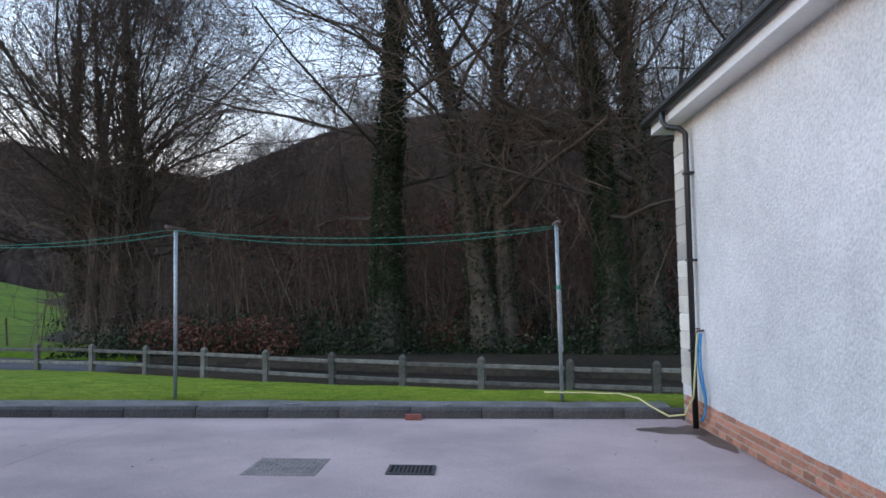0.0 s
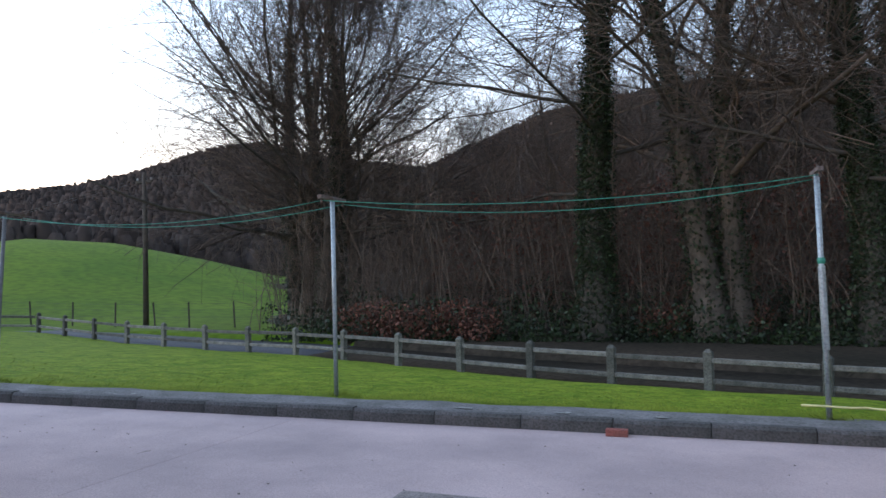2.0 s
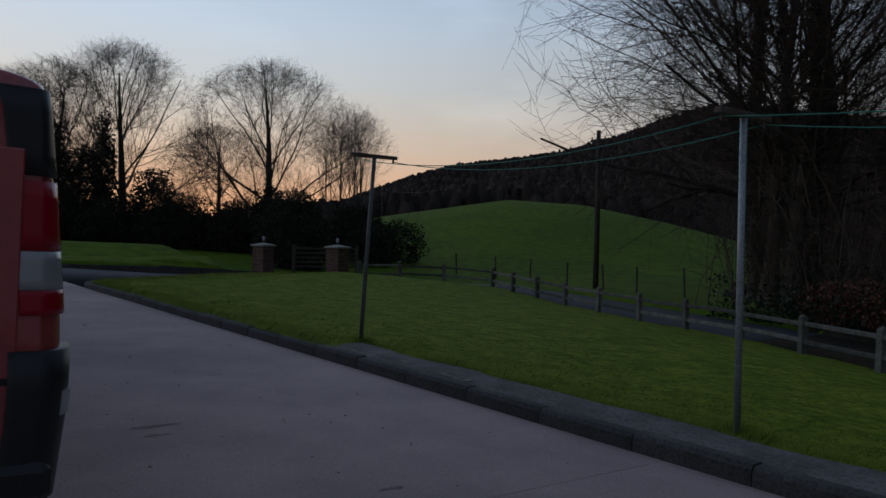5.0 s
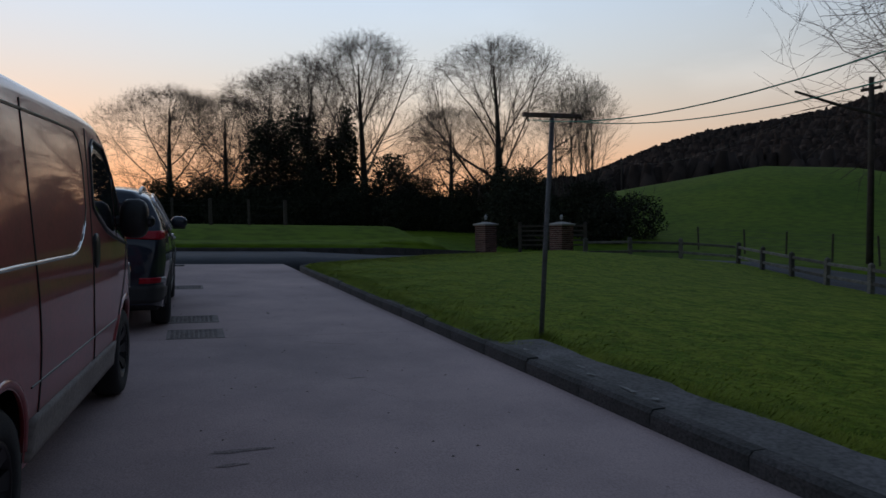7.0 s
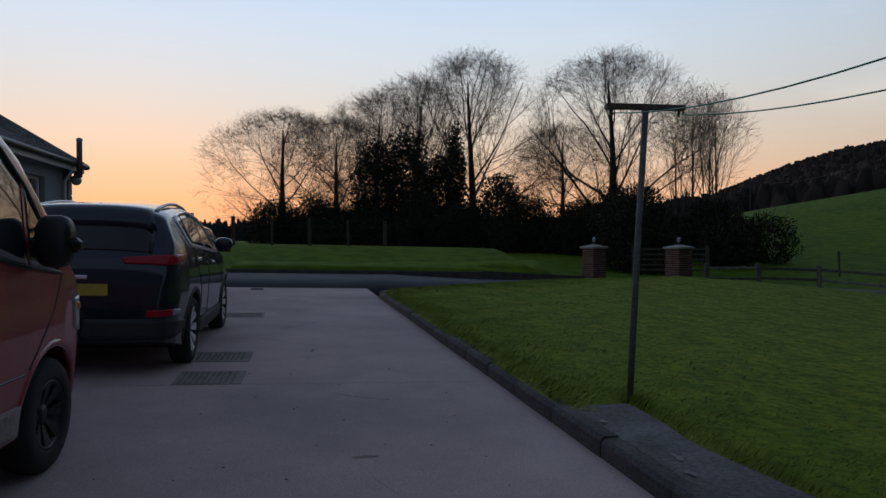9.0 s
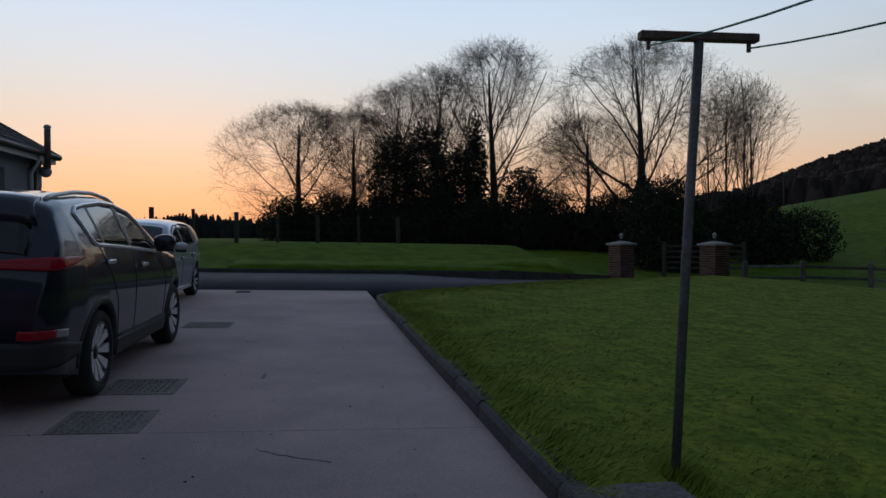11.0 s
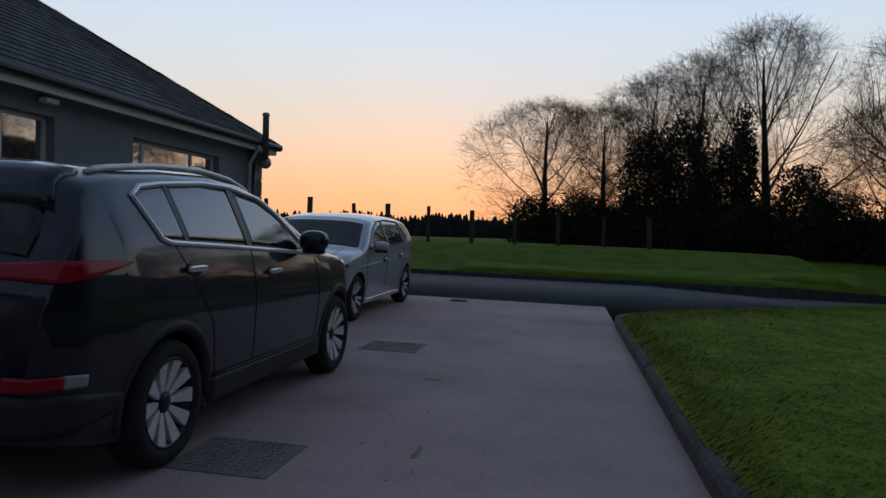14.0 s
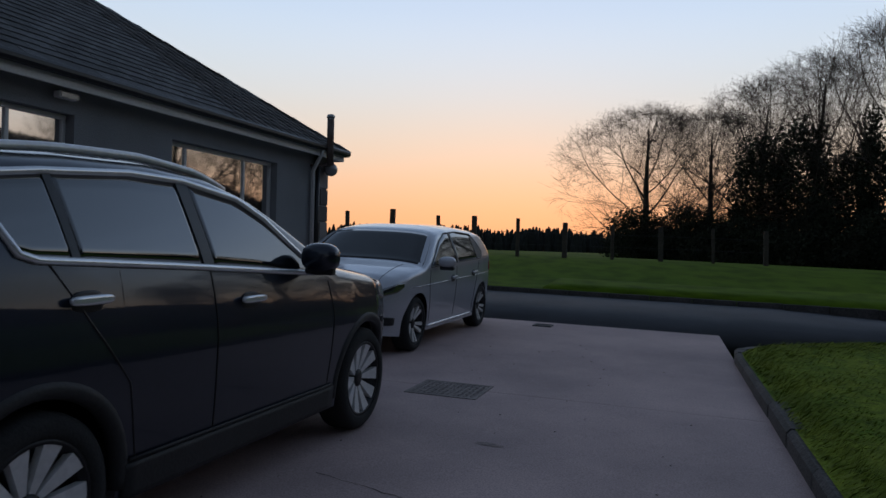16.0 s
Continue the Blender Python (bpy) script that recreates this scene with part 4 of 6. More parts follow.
for s in (-0.42, 0.42):
    line("overhead_wire", (-26.6 + s, 34.0, 6.9), (-104 + s, 70.0, 10.2), 1.6, 0.0055, WIRE, "black overhead wire hung from the utility pole", "overhead wire", 24)
    line("overhead_wire", (-26.6 + s, 34.0, 6.9), (30 + s, 52.0, 14), 1.2, 0.0055, WIRE, "black overhead wire hung from the utility pole", "overhead wire", 24)
rs = random.Random(3)
spm = mesh_of("stake", tube([(0, 0, -0.3), (0, 0, 1.25)], 0.045, 6), TIMBER)
stock = tagged(new("stock_fence"), "thin wooden stakes with wire along the pasture", "fence")
SP = [(-36 + i * 2.6 + rs.uniform(-0.4, 0.4), 33.6 + 0.35 * math.sin(i) - 0.12 * abs(i - 4) ** 1.5) for i in range(12)]
for x, y in SP:
    part("stake", spm, None, stock, at=pose(x, y, float(land_z(x, y)), rs.uniform(-4, 4), rs.uniform(-4, 4), 0))
for h in (0.5, 0.85, 1.15):
    part("strand", tube([(x, y, float(land_z(x, y)) + h) for x, y in SP], 0.006, 3), WIRE, stock)
# tall dark posts on the far lawn
west_fence = tagged(new("post_fence"), "row of dark wooden posts with wire on the grass bank", "fence")
WP = [(-32.3, -2.4, 1.45), (-32.9, -1.1, 1.5), (-33.4, 0.4, 1.3), (-33.8, 1.5, 1.3), (-34.1, 2.9, 1.25), (-34.4, 4.4, 1.15), (-34.7, 5.9, 1.1), (-35, 7.4, 1.1), (-35.4, 9.0, 1.1), (-35.9, 10.6, 1.1)]


def west_z(x, y):
    return float(yard_z(-27.5, y) + 0.1 + 0.75 * smooth((-27.6 - x) / 8.0))


for i, (x, y, h) in enumerate(WP):
    w = 0.075 if i % 2 else 0.055
    part("post", boxed(-w, w, -w, w, -0.3, h, 0.008), TIMBER, west_fence, at=pose(x, y, west_z(x, y), rs.uniform(-2, 2), rs.uniform(-2, 2), 0))
for h in (0.4, 0.8):
    part("strand", tube([(x, y, west_z(x, y) + h) for x, y, _ in WP], 0.005, 3), WIRE, west_fence)


# ---- parked vehicles ----
def ip(x, pts):
    return np.interp(x, [p[0] for p in pts], [p[1] for p in pts])


class Shell:
    """A car body drawn from its top line, plan and belt; x is forward, y to the left."""

    def __init__(self, top, plan, belt, roof, tumble, sill, axles, arch, hub, crown=0.15, flat=2.6, ends=0.3, shoulder=0.0):
        self.shoulder = shoulder
        self.top, self.plan, self.belt, self.roof, self.tumble = top, plan, belt, roof, tumble
        self.sill, self.axles, self.arch, self.hub, self.crown, self.flat, self.ends = sill, axles, arch, hub, crown, flat, ends
        d = np.linspace(top[0][0], top[-1][0], 600)
        k = np.exp(-np.linspace(-2, 2, 13) ** 2)
        k /= k.sum()
        tz = np.convolve(np.pad(ip(d, top), 6, mode="edge"), k, "valid")
        pz = np.convolve(np.pad(ip(d, plan), 6, mode="edge"), k, "valid")
        self.top, self.plan = list(zip(d, tz)), list(zip(d, pz))
        self.td, self.tz, self.pz = d, tz, pz

    def T(self, x):
        return float(np.interp(x, self.td, self.tz))

    def W(self, x):
        return float(np.interp(x, self.td, self.pz))

    def side(self, x, z):
        w, zb = self.W(x), float(ip(x, self.belt))
        if z <= zb:
            f = (zb - z) / zb
            lean = self.shoulder * max(0.0, 1 - f / 0.30) ** 1.6
            return w * (1 - lean - 0.075 * f ** 2.2 + 0.012 * math.sin(math.pi * min(1, f * 1.6)))
        return w * (1 - self.shoulder - self.tumble * ((z - zb) / (self.roof - zb)) ** 1.08)

    def Y(self, x, z):
        t = self.T(x)
        z0 = t - self.crown
        y = self.side(x, z)
        if z > z0:
            y *= max(0.0, 1 - min(1.0, (z - z0) / self.crown) ** self.flat) ** (1 / self.flat)
        return y

    def Z(self, x, y):
        t = self.T(x)
        z0 = t - self.crown
        ys = self.side(x, t - 0.3 * self.crown)
        return z0 + self.crown * max(0.0, 1 - min(1.0, abs(y) / ys) ** self.flat) ** (1 / self.flat)

    def bottom(self, x):
        b = self.sill
        e = min(x - self.td[0], self.td[-1] - x)
        if e < 0.5:
            b += (self.ends - self.sill) * (1 - e / 0.5)
        for a in self.axles:
            if abs(x - a) < self.arch:
                b = max(b, self.hub + math.sqrt(self.arch ** 2 - (x - a) ** 2))
        return b

    def body(self):
        st = set(np.round(np.linspace(self.td[0], self.td[-1], 70), 4))
        for a in self.axles:
            st |= set(np.round(a + self.arch * np.cos(np.linspace(0, math.pi, 25)), 4))
            st |= {round(a + s * (self.arch + 0.003), 4) for s in (-1, 1)}
        for e in (self.td[0], self.td[-1]):
            st |= set(np.round(np.linspace(e - 0.12, e + 0.12, 17), 4))
        st = sorted(s for s in st if self.td[0] <= s <= self.td[-1])
        rows, n = [], self.flat
        for x in st:
            t, b = self.T(x), self.bottom(x)
            z0 = max(t - self.crown, b + 0.02)
            sec = [(self.side(x, z), z) for z in np.linspace(b, z0, 14)]
            for th in np.linspace(0, math.pi / 2, 12)[1:]:
                c, s = max(0, math.cos(th)) ** (2 / n), math.sin(th) ** (2 / n)
                z = z0 + (t - z0) * s
                sec.append((self.side(x, z) * (c if th < 1.57 else 0), z))
            row = [(x, y, z) for y, z in sec] + [(x, -y, z) for y, z in sec[-2::-1]]
            rows.append(row)
        v = np.array(rows)
        m = v.shape[1]
        idx_ = np.arange(len(rows) * m).reshape(len(rows), m)
        f = np.stack([idx_[:-1, :-1], idx_[1:, :-1], idx_[1:, 1:], idx_[:-1, 1:]], axis=-1).reshape(-1, 4)
        verts = v.reshape(-1, 3)
        bm = bmesh.new()
        bv = [bm.verts.new(c) for c in verts]
        for q in f:
            if len({tuple(np.round(verts[i], 5)) for i in q}) == 4:
                bm.faces.new([bv[i] for i in q])
        for r in (idx_[0], idx_[-1]):
            try:
                bm.faces.new([bv[i] for i in r])
            except ValueError:
                pass
        bmesh.ops.remove_doubles(bm, verts=bm.verts, dist=0.0004)
        bmesh.ops.recalc_face_normals(bm, faces=bm.faces)
        return bm

    def patch(self, x0, x1, low, high, off, s, nx=26, nz=6):
        """A thin panel lying on the flank between two lines over x; s is +1 left, -1 right."""
        xs_ = np.linspace(x0, x1, nx + 1)
        out, inn = [], []
        for x in xs_:
            a, b = float(ip(x, low)), float(ip(x, high))
            b = min(b, self.T(x) - 0.3 * self.crown)
            a = min(a, b - 0.004)
            zz = np.linspace(a, max(b, a + 0.001), nz + 1)
            out.append([(x, s * (self.Y(x, z) + off), z) for z in zz])
            inn.append([(x, s * (self.Y(x, z) - 0.012), z) for z in zz])
        return self.shellmesh(np.array(out), np.array(inn))

    def shellmesh(self, out, inn):
        a, b = out.shape[:2]
        bm = bmesh.new()
        ov = [[bm.verts.new(out[i, j]) for j in range(b)] for i in range(a)]
        for i in range(a - 1):
            for j in range(b - 1):
                bm.faces.new((ov[i][j], ov[i + 1][j], ov[i + 1][j + 1], ov[i][j + 1]))
        ring = [(i, 0) for i in range(a)] + [(a - 1, j) for j in range(1, b)] + [(i, b - 1) for i in range(a - 2, -1, -1)] + [(0, j) for j in range(b - 2, 0, -1)]
        iv = [bm.verts.new(inn[i, j]) for i, j in ring]
        for k in range(len(ring)):
            k2 = (k + 1) % len(ring)
            bm.faces.new((ov[ring[k][0]][ring[k][1]], ov[ring[k2][0]][ring[k2][1]], iv[k2], iv[k]))
        bmesh.ops.recalc_face_normals(bm, faces=bm.faces)
        return bm

    def deck(self, x0, x1, f0, f1, off, nx=14, ny=14):
        """A thin panel lying on top (windscreen, rear glass); f are fractions of the half width."""
        out, inn = [], []
        for x in np.linspace(x0, x1, nx + 1):
            ys = self.side(x, self.T(x) - 0.3 * self.crown)
            h = 0.02
            slope = (self.T(x + h) - self.T(x - h)) / (2 * h)
            nrm = Vector((-slope, 0, 1)).normalized()
            r1, r2 = [], []
            for f in np.linspace(f0, f1, ny + 1):
                y = f * ys
                p = Vector((x, y, self.Z(x, y)))
                r1.append(tuple(p + nrm * off))
                r2.append(tuple(p - nrm * 0.012))
            out.append(r1)
            inn.append(r2)
        return self.shellmesh(np.array(out), np.array(inn))

    def wrap(self, x_tip, start, span, low, high, off, s, n=26, nz=4):
        """A thin panel bent round the rear corner, measured along the outline from a tip on the flank."""
        rise = int(np.argmax(self.tz))
        out, inn = [[] for _ in range(n + 1)], [[] for _ in range(n + 1)]
        for i in range(n + 1):
            u = i / n
            a, b = float(ip(u, low)), float(ip(u, high))
            for z in np.linspace(a, max(b, a + 0.002), nz + 1):
                x_end = float(np.interp(z, self.tz[:rise], self.td[:rise])) if z > self.tz[0] else float(self.td[0])
                xs_ = x_tip + (x_end - x_tip) * (1 - (1 - np.linspace(0, 1, 70)) ** 3)
                line = np.array([(x, self.Y(x, z)) for x in xs_] + [(x_end - 0.0005, 0.0)])
                d = np.concatenate([[0], np.cumsum(np.linalg.norm(np.diff(line, axis=0), axis=1))])
                g = start + span * u
                p = np.array([np.interp(g, d, line[:, 0]), np.interp(g, d, line[:, 1])])
                q0 = np.array([np.interp(g - 0.03, d, line[:, 0]), np.interp(g - 0.03, d, line[:, 1])])
                q1 = np.array([np.interp(g + 0.03, d, line[:, 0]), np.interp(g + 0.03, d, line[:, 1])])
                t_ = (q1 - q0) / max(1e-6, np.linalg.norm(q1 - q0))
                nr = np.array([t_[1], -t_[0]])
                if nr @ np.array([-0.5, 1.0]) < 0:
                    nr = -nr
                o, w_ = p + nr * off, p - nr * 0.015
                out[i].append((o[0], s * o[1], z))
                inn[i].append((w_[0], s * w_[1], z))
        return self.shellmesh(np.array(out), np.array(inn))

    def strip(self, pts, r, s, off=0.0, sides=6):
        return tube([(x, s * (self.Y(x, z) + off), z) for x, z in pts], r, sides)


def dense(pts, n=8):
    out = []
    for a, b in zip(pts, pts[1:]):
        out += [(a[0] + (b[0] - a[0]) * k / n, a[1] + (b[1] - a[1]) * k / n) for k in range(n)]
    return out + [pts[-1]]


def wheel(parent, x, y, r, w, rim_r, s, spokes, alloy, twin=False):
    """A wheel with its outer side towards s (+1 left, -1 right)."""
    hub_m = pose(x, y, r, 0, 0, 0 if s > 0 else 180)
    tyre = [(rim_r - 0.01, -w / 2 + 0.02), (rim_r + 0.02, -w / 2), (r - 0.03, -w / 2 + 0.005), (r - 0.005, -w / 2 + 0.03), (r, -w / 4), (r, w / 4), (r - 0.005, w / 2 - 0.03), (r - 0.03, w / 2 - 0.005), (rim_r + 0.02, w / 2), (rim_r - 0.005, w / 2 - 0.015), (rim_r - 0.012, w / 2 - 0.04)]
    wh = part("wheel", lathe([(a, b) for a, b in tyre], 40, "y"), RUBBER, parent, "black rubber tyre on an alloy rim", True, hub_m)
    part("rim", lathe([(rim_r - 0.008, -w / 2 + 0.03), (rim_r - 0.008, w / 2 - 0.03), (rim_r + 0.004, w / 2 - 0.012), (rim_r - 0.018, w / 2 - 0.012), (rim_r - 0.03, w / 2 - 0.05), (rim_r - 0.05, 0.0), (0.0, -0.01)], 40, "y"), ALLOY_DARK, wh, smooth=True)
    bm = bmesh.new()
    for k in range(spokes):
        a = 2 * math.pi * k / spokes
        if twin:
            a += (0.10 if k % 2 else -0.10)
        wi, wo = 0.012, (0.044 if not twin else 0.022)
        prof = [(0.05, -wi, w / 2 - 0.055), (0.05, wi, w / 2 - 0.055), (rim_r - 0.02, wo, w / 2 - 0.016), (rim_r - 0.02, -wo, w / 2 - 0.016)]
        ca, sa = math.cos(a), math.sin(a)
        f_ = [bm.verts.new((p[0] * ca - p[1] * sa, p[2], p[0] * sa + p[1] * ca)) for p in prof]
        b_ = [bm.verts.new((p[0] * ca - p[1] * sa, p[2] - 0.035, p[0] * sa + p[1] * ca)) for p in prof]
        bm.faces.new(f_)
        bm.faces.new(b_[::-1])
        for i in range(4):
            bm.faces.new((f_[i], b_[i], b_[(i + 1) % 4], f_[(i + 1) % 4]))
    bmesh.ops.recalc_face_normals(bm, faces=bm.faces)
    part("spokes", bm, alloy, wh)
    part("hub_cap", lathe([(0.062, w / 2 - 0.07), (0.06, w / 2 - 0.05), (0.03, w / 2 - 0.04), (0.0, w / 2 - 0.04)], 20, "y"), ALLOY_DARK, wh, smooth=True)
    return wh


def blob(sx_, sy_, sz_, power=2.6):
    """A rounded pod."""
    bm = bmesh.new()
    bmesh.ops.create_icosphere(bm, subdivisions=3, radius=1.0)
    for v in bm.verts:
        c = v.co
        k = (abs(c.x) ** power + abs(c.y) ** power + abs(c.z) ** power) ** (-1 / power)
        v.co = Vector((c.x * k * sx_, c.y * k * sy_, c.z * k * sz_))
    return bm


def underside(sh, t, w, x0, x1):
    part("underbody", boxed(x0, x1, -w, w, sh.sill - 0.02, sh.sill + 0.30, 0.03), BLACK_PLASTIC, t)
    part("floor_pan", boxed(x0 + 0.3, x1 - 0.3, -w * 0.72, w * 0.72, 0.30, 0.92, 0.03), BLACK_PLASTIC, t)


def mirror(t, sh, x, z, s, paint, sx_=0.075, sy_=0.11, sz_=0.08, out=0.13):
    y = s * (sh.Y(x, z) + out)
    mr = part("mirror", blob(sx_, sy_, sz_), paint, t, "door mirror", True, pose(x, y, z + 0.05))
    part("mirror_arm", boxed(-0.03, 0.03, -0.09, 0.09, -0.1, -0.05, 0.012), BLACK_PLASTIC, mr)


def handle(t, sh, x, z, s, material):
    y = s * (sh.Y(x, z) + 0.028)
    part("handle", blob(0.105, 0.016, 0.019, 4), material, t, "door handle", True, pose(x, y, z))
    # shade of the scooped recess, put in as a thin black pod
    part("handle_recess", blob(0.082, 0.007, 0.046, 2.6), BLACK_PLASTIC, t, "", True, pose(x, s * (sh.Y(x, z - 0.012) + 0.001), z - 0.012))


# --- dark sport utility car ---
def suv():
    sh = Shell([(-2.24, 0.6), (-2.235, 0.9), (-2.2, 1.1), (-2.12, 1.24), (-1.97, 1.49), (-1.9, 1.60), (-1.6, 1.65), (-1.0, 1.69), (-0.5, 1.70), (-0.1, 1.67), (0.2, 1.59), (0.38, 1.51), (0.82, 1.28), (0.98, 1.19), (1.3, 1.15), (1.95, 1.07), (2.12, 0.97), (2.2, 0.78), (2.24, 0.5)],
               [(-2.24, 0.70), (-2.2, 0.78), (-2.05, 0.865), (-1.7, 0.905), (-1.2, 0.92), (1.2, 0.92), (1.6, 0.90), (1.95, 0.80), (2.12, 0.66), (2.24, 0.42)],
               [(-2.3, 1.27), (-1.5, 1.25), (0.9, 1.11), (2.3, 0.96)], 1.70, 0.27, 0.24, (-1.355, 1.385), 0.40, 0.355, 0.12, 2.7, 0.34, 0.055)
    t = thing("car", on_ground(-13.2, 5.39, 180), "glossy black-blue sport utility car with chrome window trim parked on concrete", "car", "parked vehicles")
    part("body", sh.body(), SUV_PAINT, t, "glossy black-blue paint", True)
    low = [(-1.52, 1.475), (-1.48, 1.385), (-1.42, 1.262), (-1.35, 1.24), (-0.4, 1.185), (0.46, 1.125), (0.75, 1.11)]
    high = [(-1.52, 1.48), (-1.43, 1.53), (-1.2, 1.555), (-0.7, 1.585), (-0.35, 1.575), (0.06, 1.51), (0.27, 1.41), (0.43, 1.295), (0.56, 1.205), (0.75, 1.12)]
    for s in (-1, 1):
        for a, b in ((-1.52, -1.19), (-1.15, -0.40), (-0.32, 0.75)):
            part("window", sh.patch(a, b, low, high, 0.003, s), GLASS_DARK, t, "dark tinted side glass", True)
        for a, b in ((-1.19, -1.15), (-0.40, -0.32)):
            part("pillar", sh.patch(a, b, low, high, 0.005, s, 2), BLACK_PLASTIC, t)
        out = dense([(x, float(ip(x, low))) for x in (0.78, 0.46, 0.0, -0.6, -1.2, -1.35, -1.42, -1.48, -1.52)] + [(x, float(ip(x, high)) + 0.012) for x in (-1.53, -1.48, -1.43, -1.2, -0.9, -0.7, -0.35, -0.1, 0.06, 0.27, 0.43, 0.56, 0.78)], 4)
        part("chrome_surround", sh.strip(out, 0.017, s, 0.004), CHROME, t, "bright chrome window surround", True)
        # roof rail
        rail = [(x, s * (sh.side(x, sh.T(x) - 0.05) * 0.86), sh.Z(x, sh.side(x, sh.T(x) - 0.05) * 0.86) - 0.004 + 0.034 * math.sin(math.pi * (x + 1.7) / 1.83) ** 0.4) for x in np.linspace(-1.69, 0.12, 24)]
        part("roof_rail", tube(rail, 0.019, 8), ALLOY, t, "silver roof rail", True)
        for a in sh.axles:
            ring = [(a + 0.43 * math.cos(q), sh.hub + 0.43 * math.sin(q)) for q in np.linspace(-0.12, math.pi + 0.12, 26)]
            part("arch_trim", sh.strip(ring, 0.04, s, -0.026, 8), CLAD, t, "matt grey-black wheel arch trim", True)
        part("sill_trim", sh.patch(-0.92, 0.92, [(-1, 0.25), (1, 0.25)], [(-1, 0.40), (1, 0.385)], 0.014, s), CLAD, t, "matt lower cladding", True)
        part("sill_strip", sh.strip(dense([(-0.9, 0.415), (0.9, 0.40)]), 0.008, s, 0.010), CLAD, t, "", True)
        for line_ in ([(-0.36, 1.18), (-0.35, 0.7), (-0.33, 0.42)], [(-1.32, 1.25), (-1.14, 1.0), (-0.93, 0.74), (-0.86, 0.42)], [(0.83, 1.06), (0.86, 0.85), (0.85, 0.6), (0.84, 0.42)]):
            part("door_gap", sh.strip(dense(line_), 0.0045, s, 0.0, 5), BLACK_PLASTIC, t)
        handle(t, sh, -1.15, 1.09, s, CHROME)
        handle(t, sh, -0.06, 1.015, s, CHROME)
        mirror(t, sh, 0.53, 1.165, s, SUV_PAINT, 0.08, 0.115, 0.085)
        part("tail_lamp", sh.wrap(-1.72, 0.0, 0.86, [(0, 1.148), (0.25, 1.10), (0.5, 1.07), (0.8, 1.08), (1, 1.085)], [(0, 1.156), (0.25, 1.17), (0.5, 1.17), (1, 1.14)], 0.014, s, 34), LAMP_RED, t, "long red tail lamp", True)
        part("head_lamp", sh.patch(1.72, 2.14, [(1.7, 0.92), (2.15, 0.82)], [(1.7, 0.98), (1.9, 1.0), (2.15, 0.9)], 0.01, s, 12), LAMP_CLEAR, t, "clear head lamp", True)
        part("bumper_lamp", sh.wrap(-1.9, 0.24, 0.26, [(0, 0.585), (1, 0.58)], [(0, 0.645), (1, 0.645)], 0.022, s, 10), LAMP_RED, t, "red bumper reflector", True)
        part("reverse_lamp", sh.wrap(-1.9, 0.13, 0.105, [(0, 0.585), (1, 0.585)], [(0, 0.64), (1, 0.645)], 0.022, s, 8), LAMP_CLEAR, t, "clear reversing lamp", True)
        part("bumper", sh.wrap(-1.76, 0.0, 1.2, [(0, 0.42), (0.3, 0.36), (1, 0.36)], [(0, 0.50), (0.3, 0.56), (1, 0.56)], 0.012, s, 24), CLAD, t, "matt black rear bumper", True)
        for a in sh.axles:
            wheel(t, a, s * 0.80, 0.352, 0.225, 0.256, s, 10, ALLOY)
    part("windscreen", sh.deck(0.40, 0.90, -0.88, 0.88, 0.004), GLASS_DARK, t, "", True)
    part("rear_window", sh.deck(-2.14, -1.97, -0.8, 0.8, 0.004), GLASS_BLACK, t, "", True)
    part("spoiler", sh.deck(-2.0, -1.74, -0.86, 0.86, 0.03, 6), SUV_PAINT, t, "roof spoiler", True)
    part("number_plate", boxed(-2.262, -2.24, -0.26, 0.26, 0.78, 0.89, 0.004), PLATE, t, "plain yellow number plate")
    part("badge", boxed(-2.225, -2.19, -0.07, 0.07, 0.93, 0.97, 0.008), CHROME, t)
    part("antenna", blob(0.07, 0.018, 0.04), SUV_PAINT, t, "", True, pose(-1.5, 0, 1.63))
    underside(sh, t, 0.80, -1.8, 1.6)


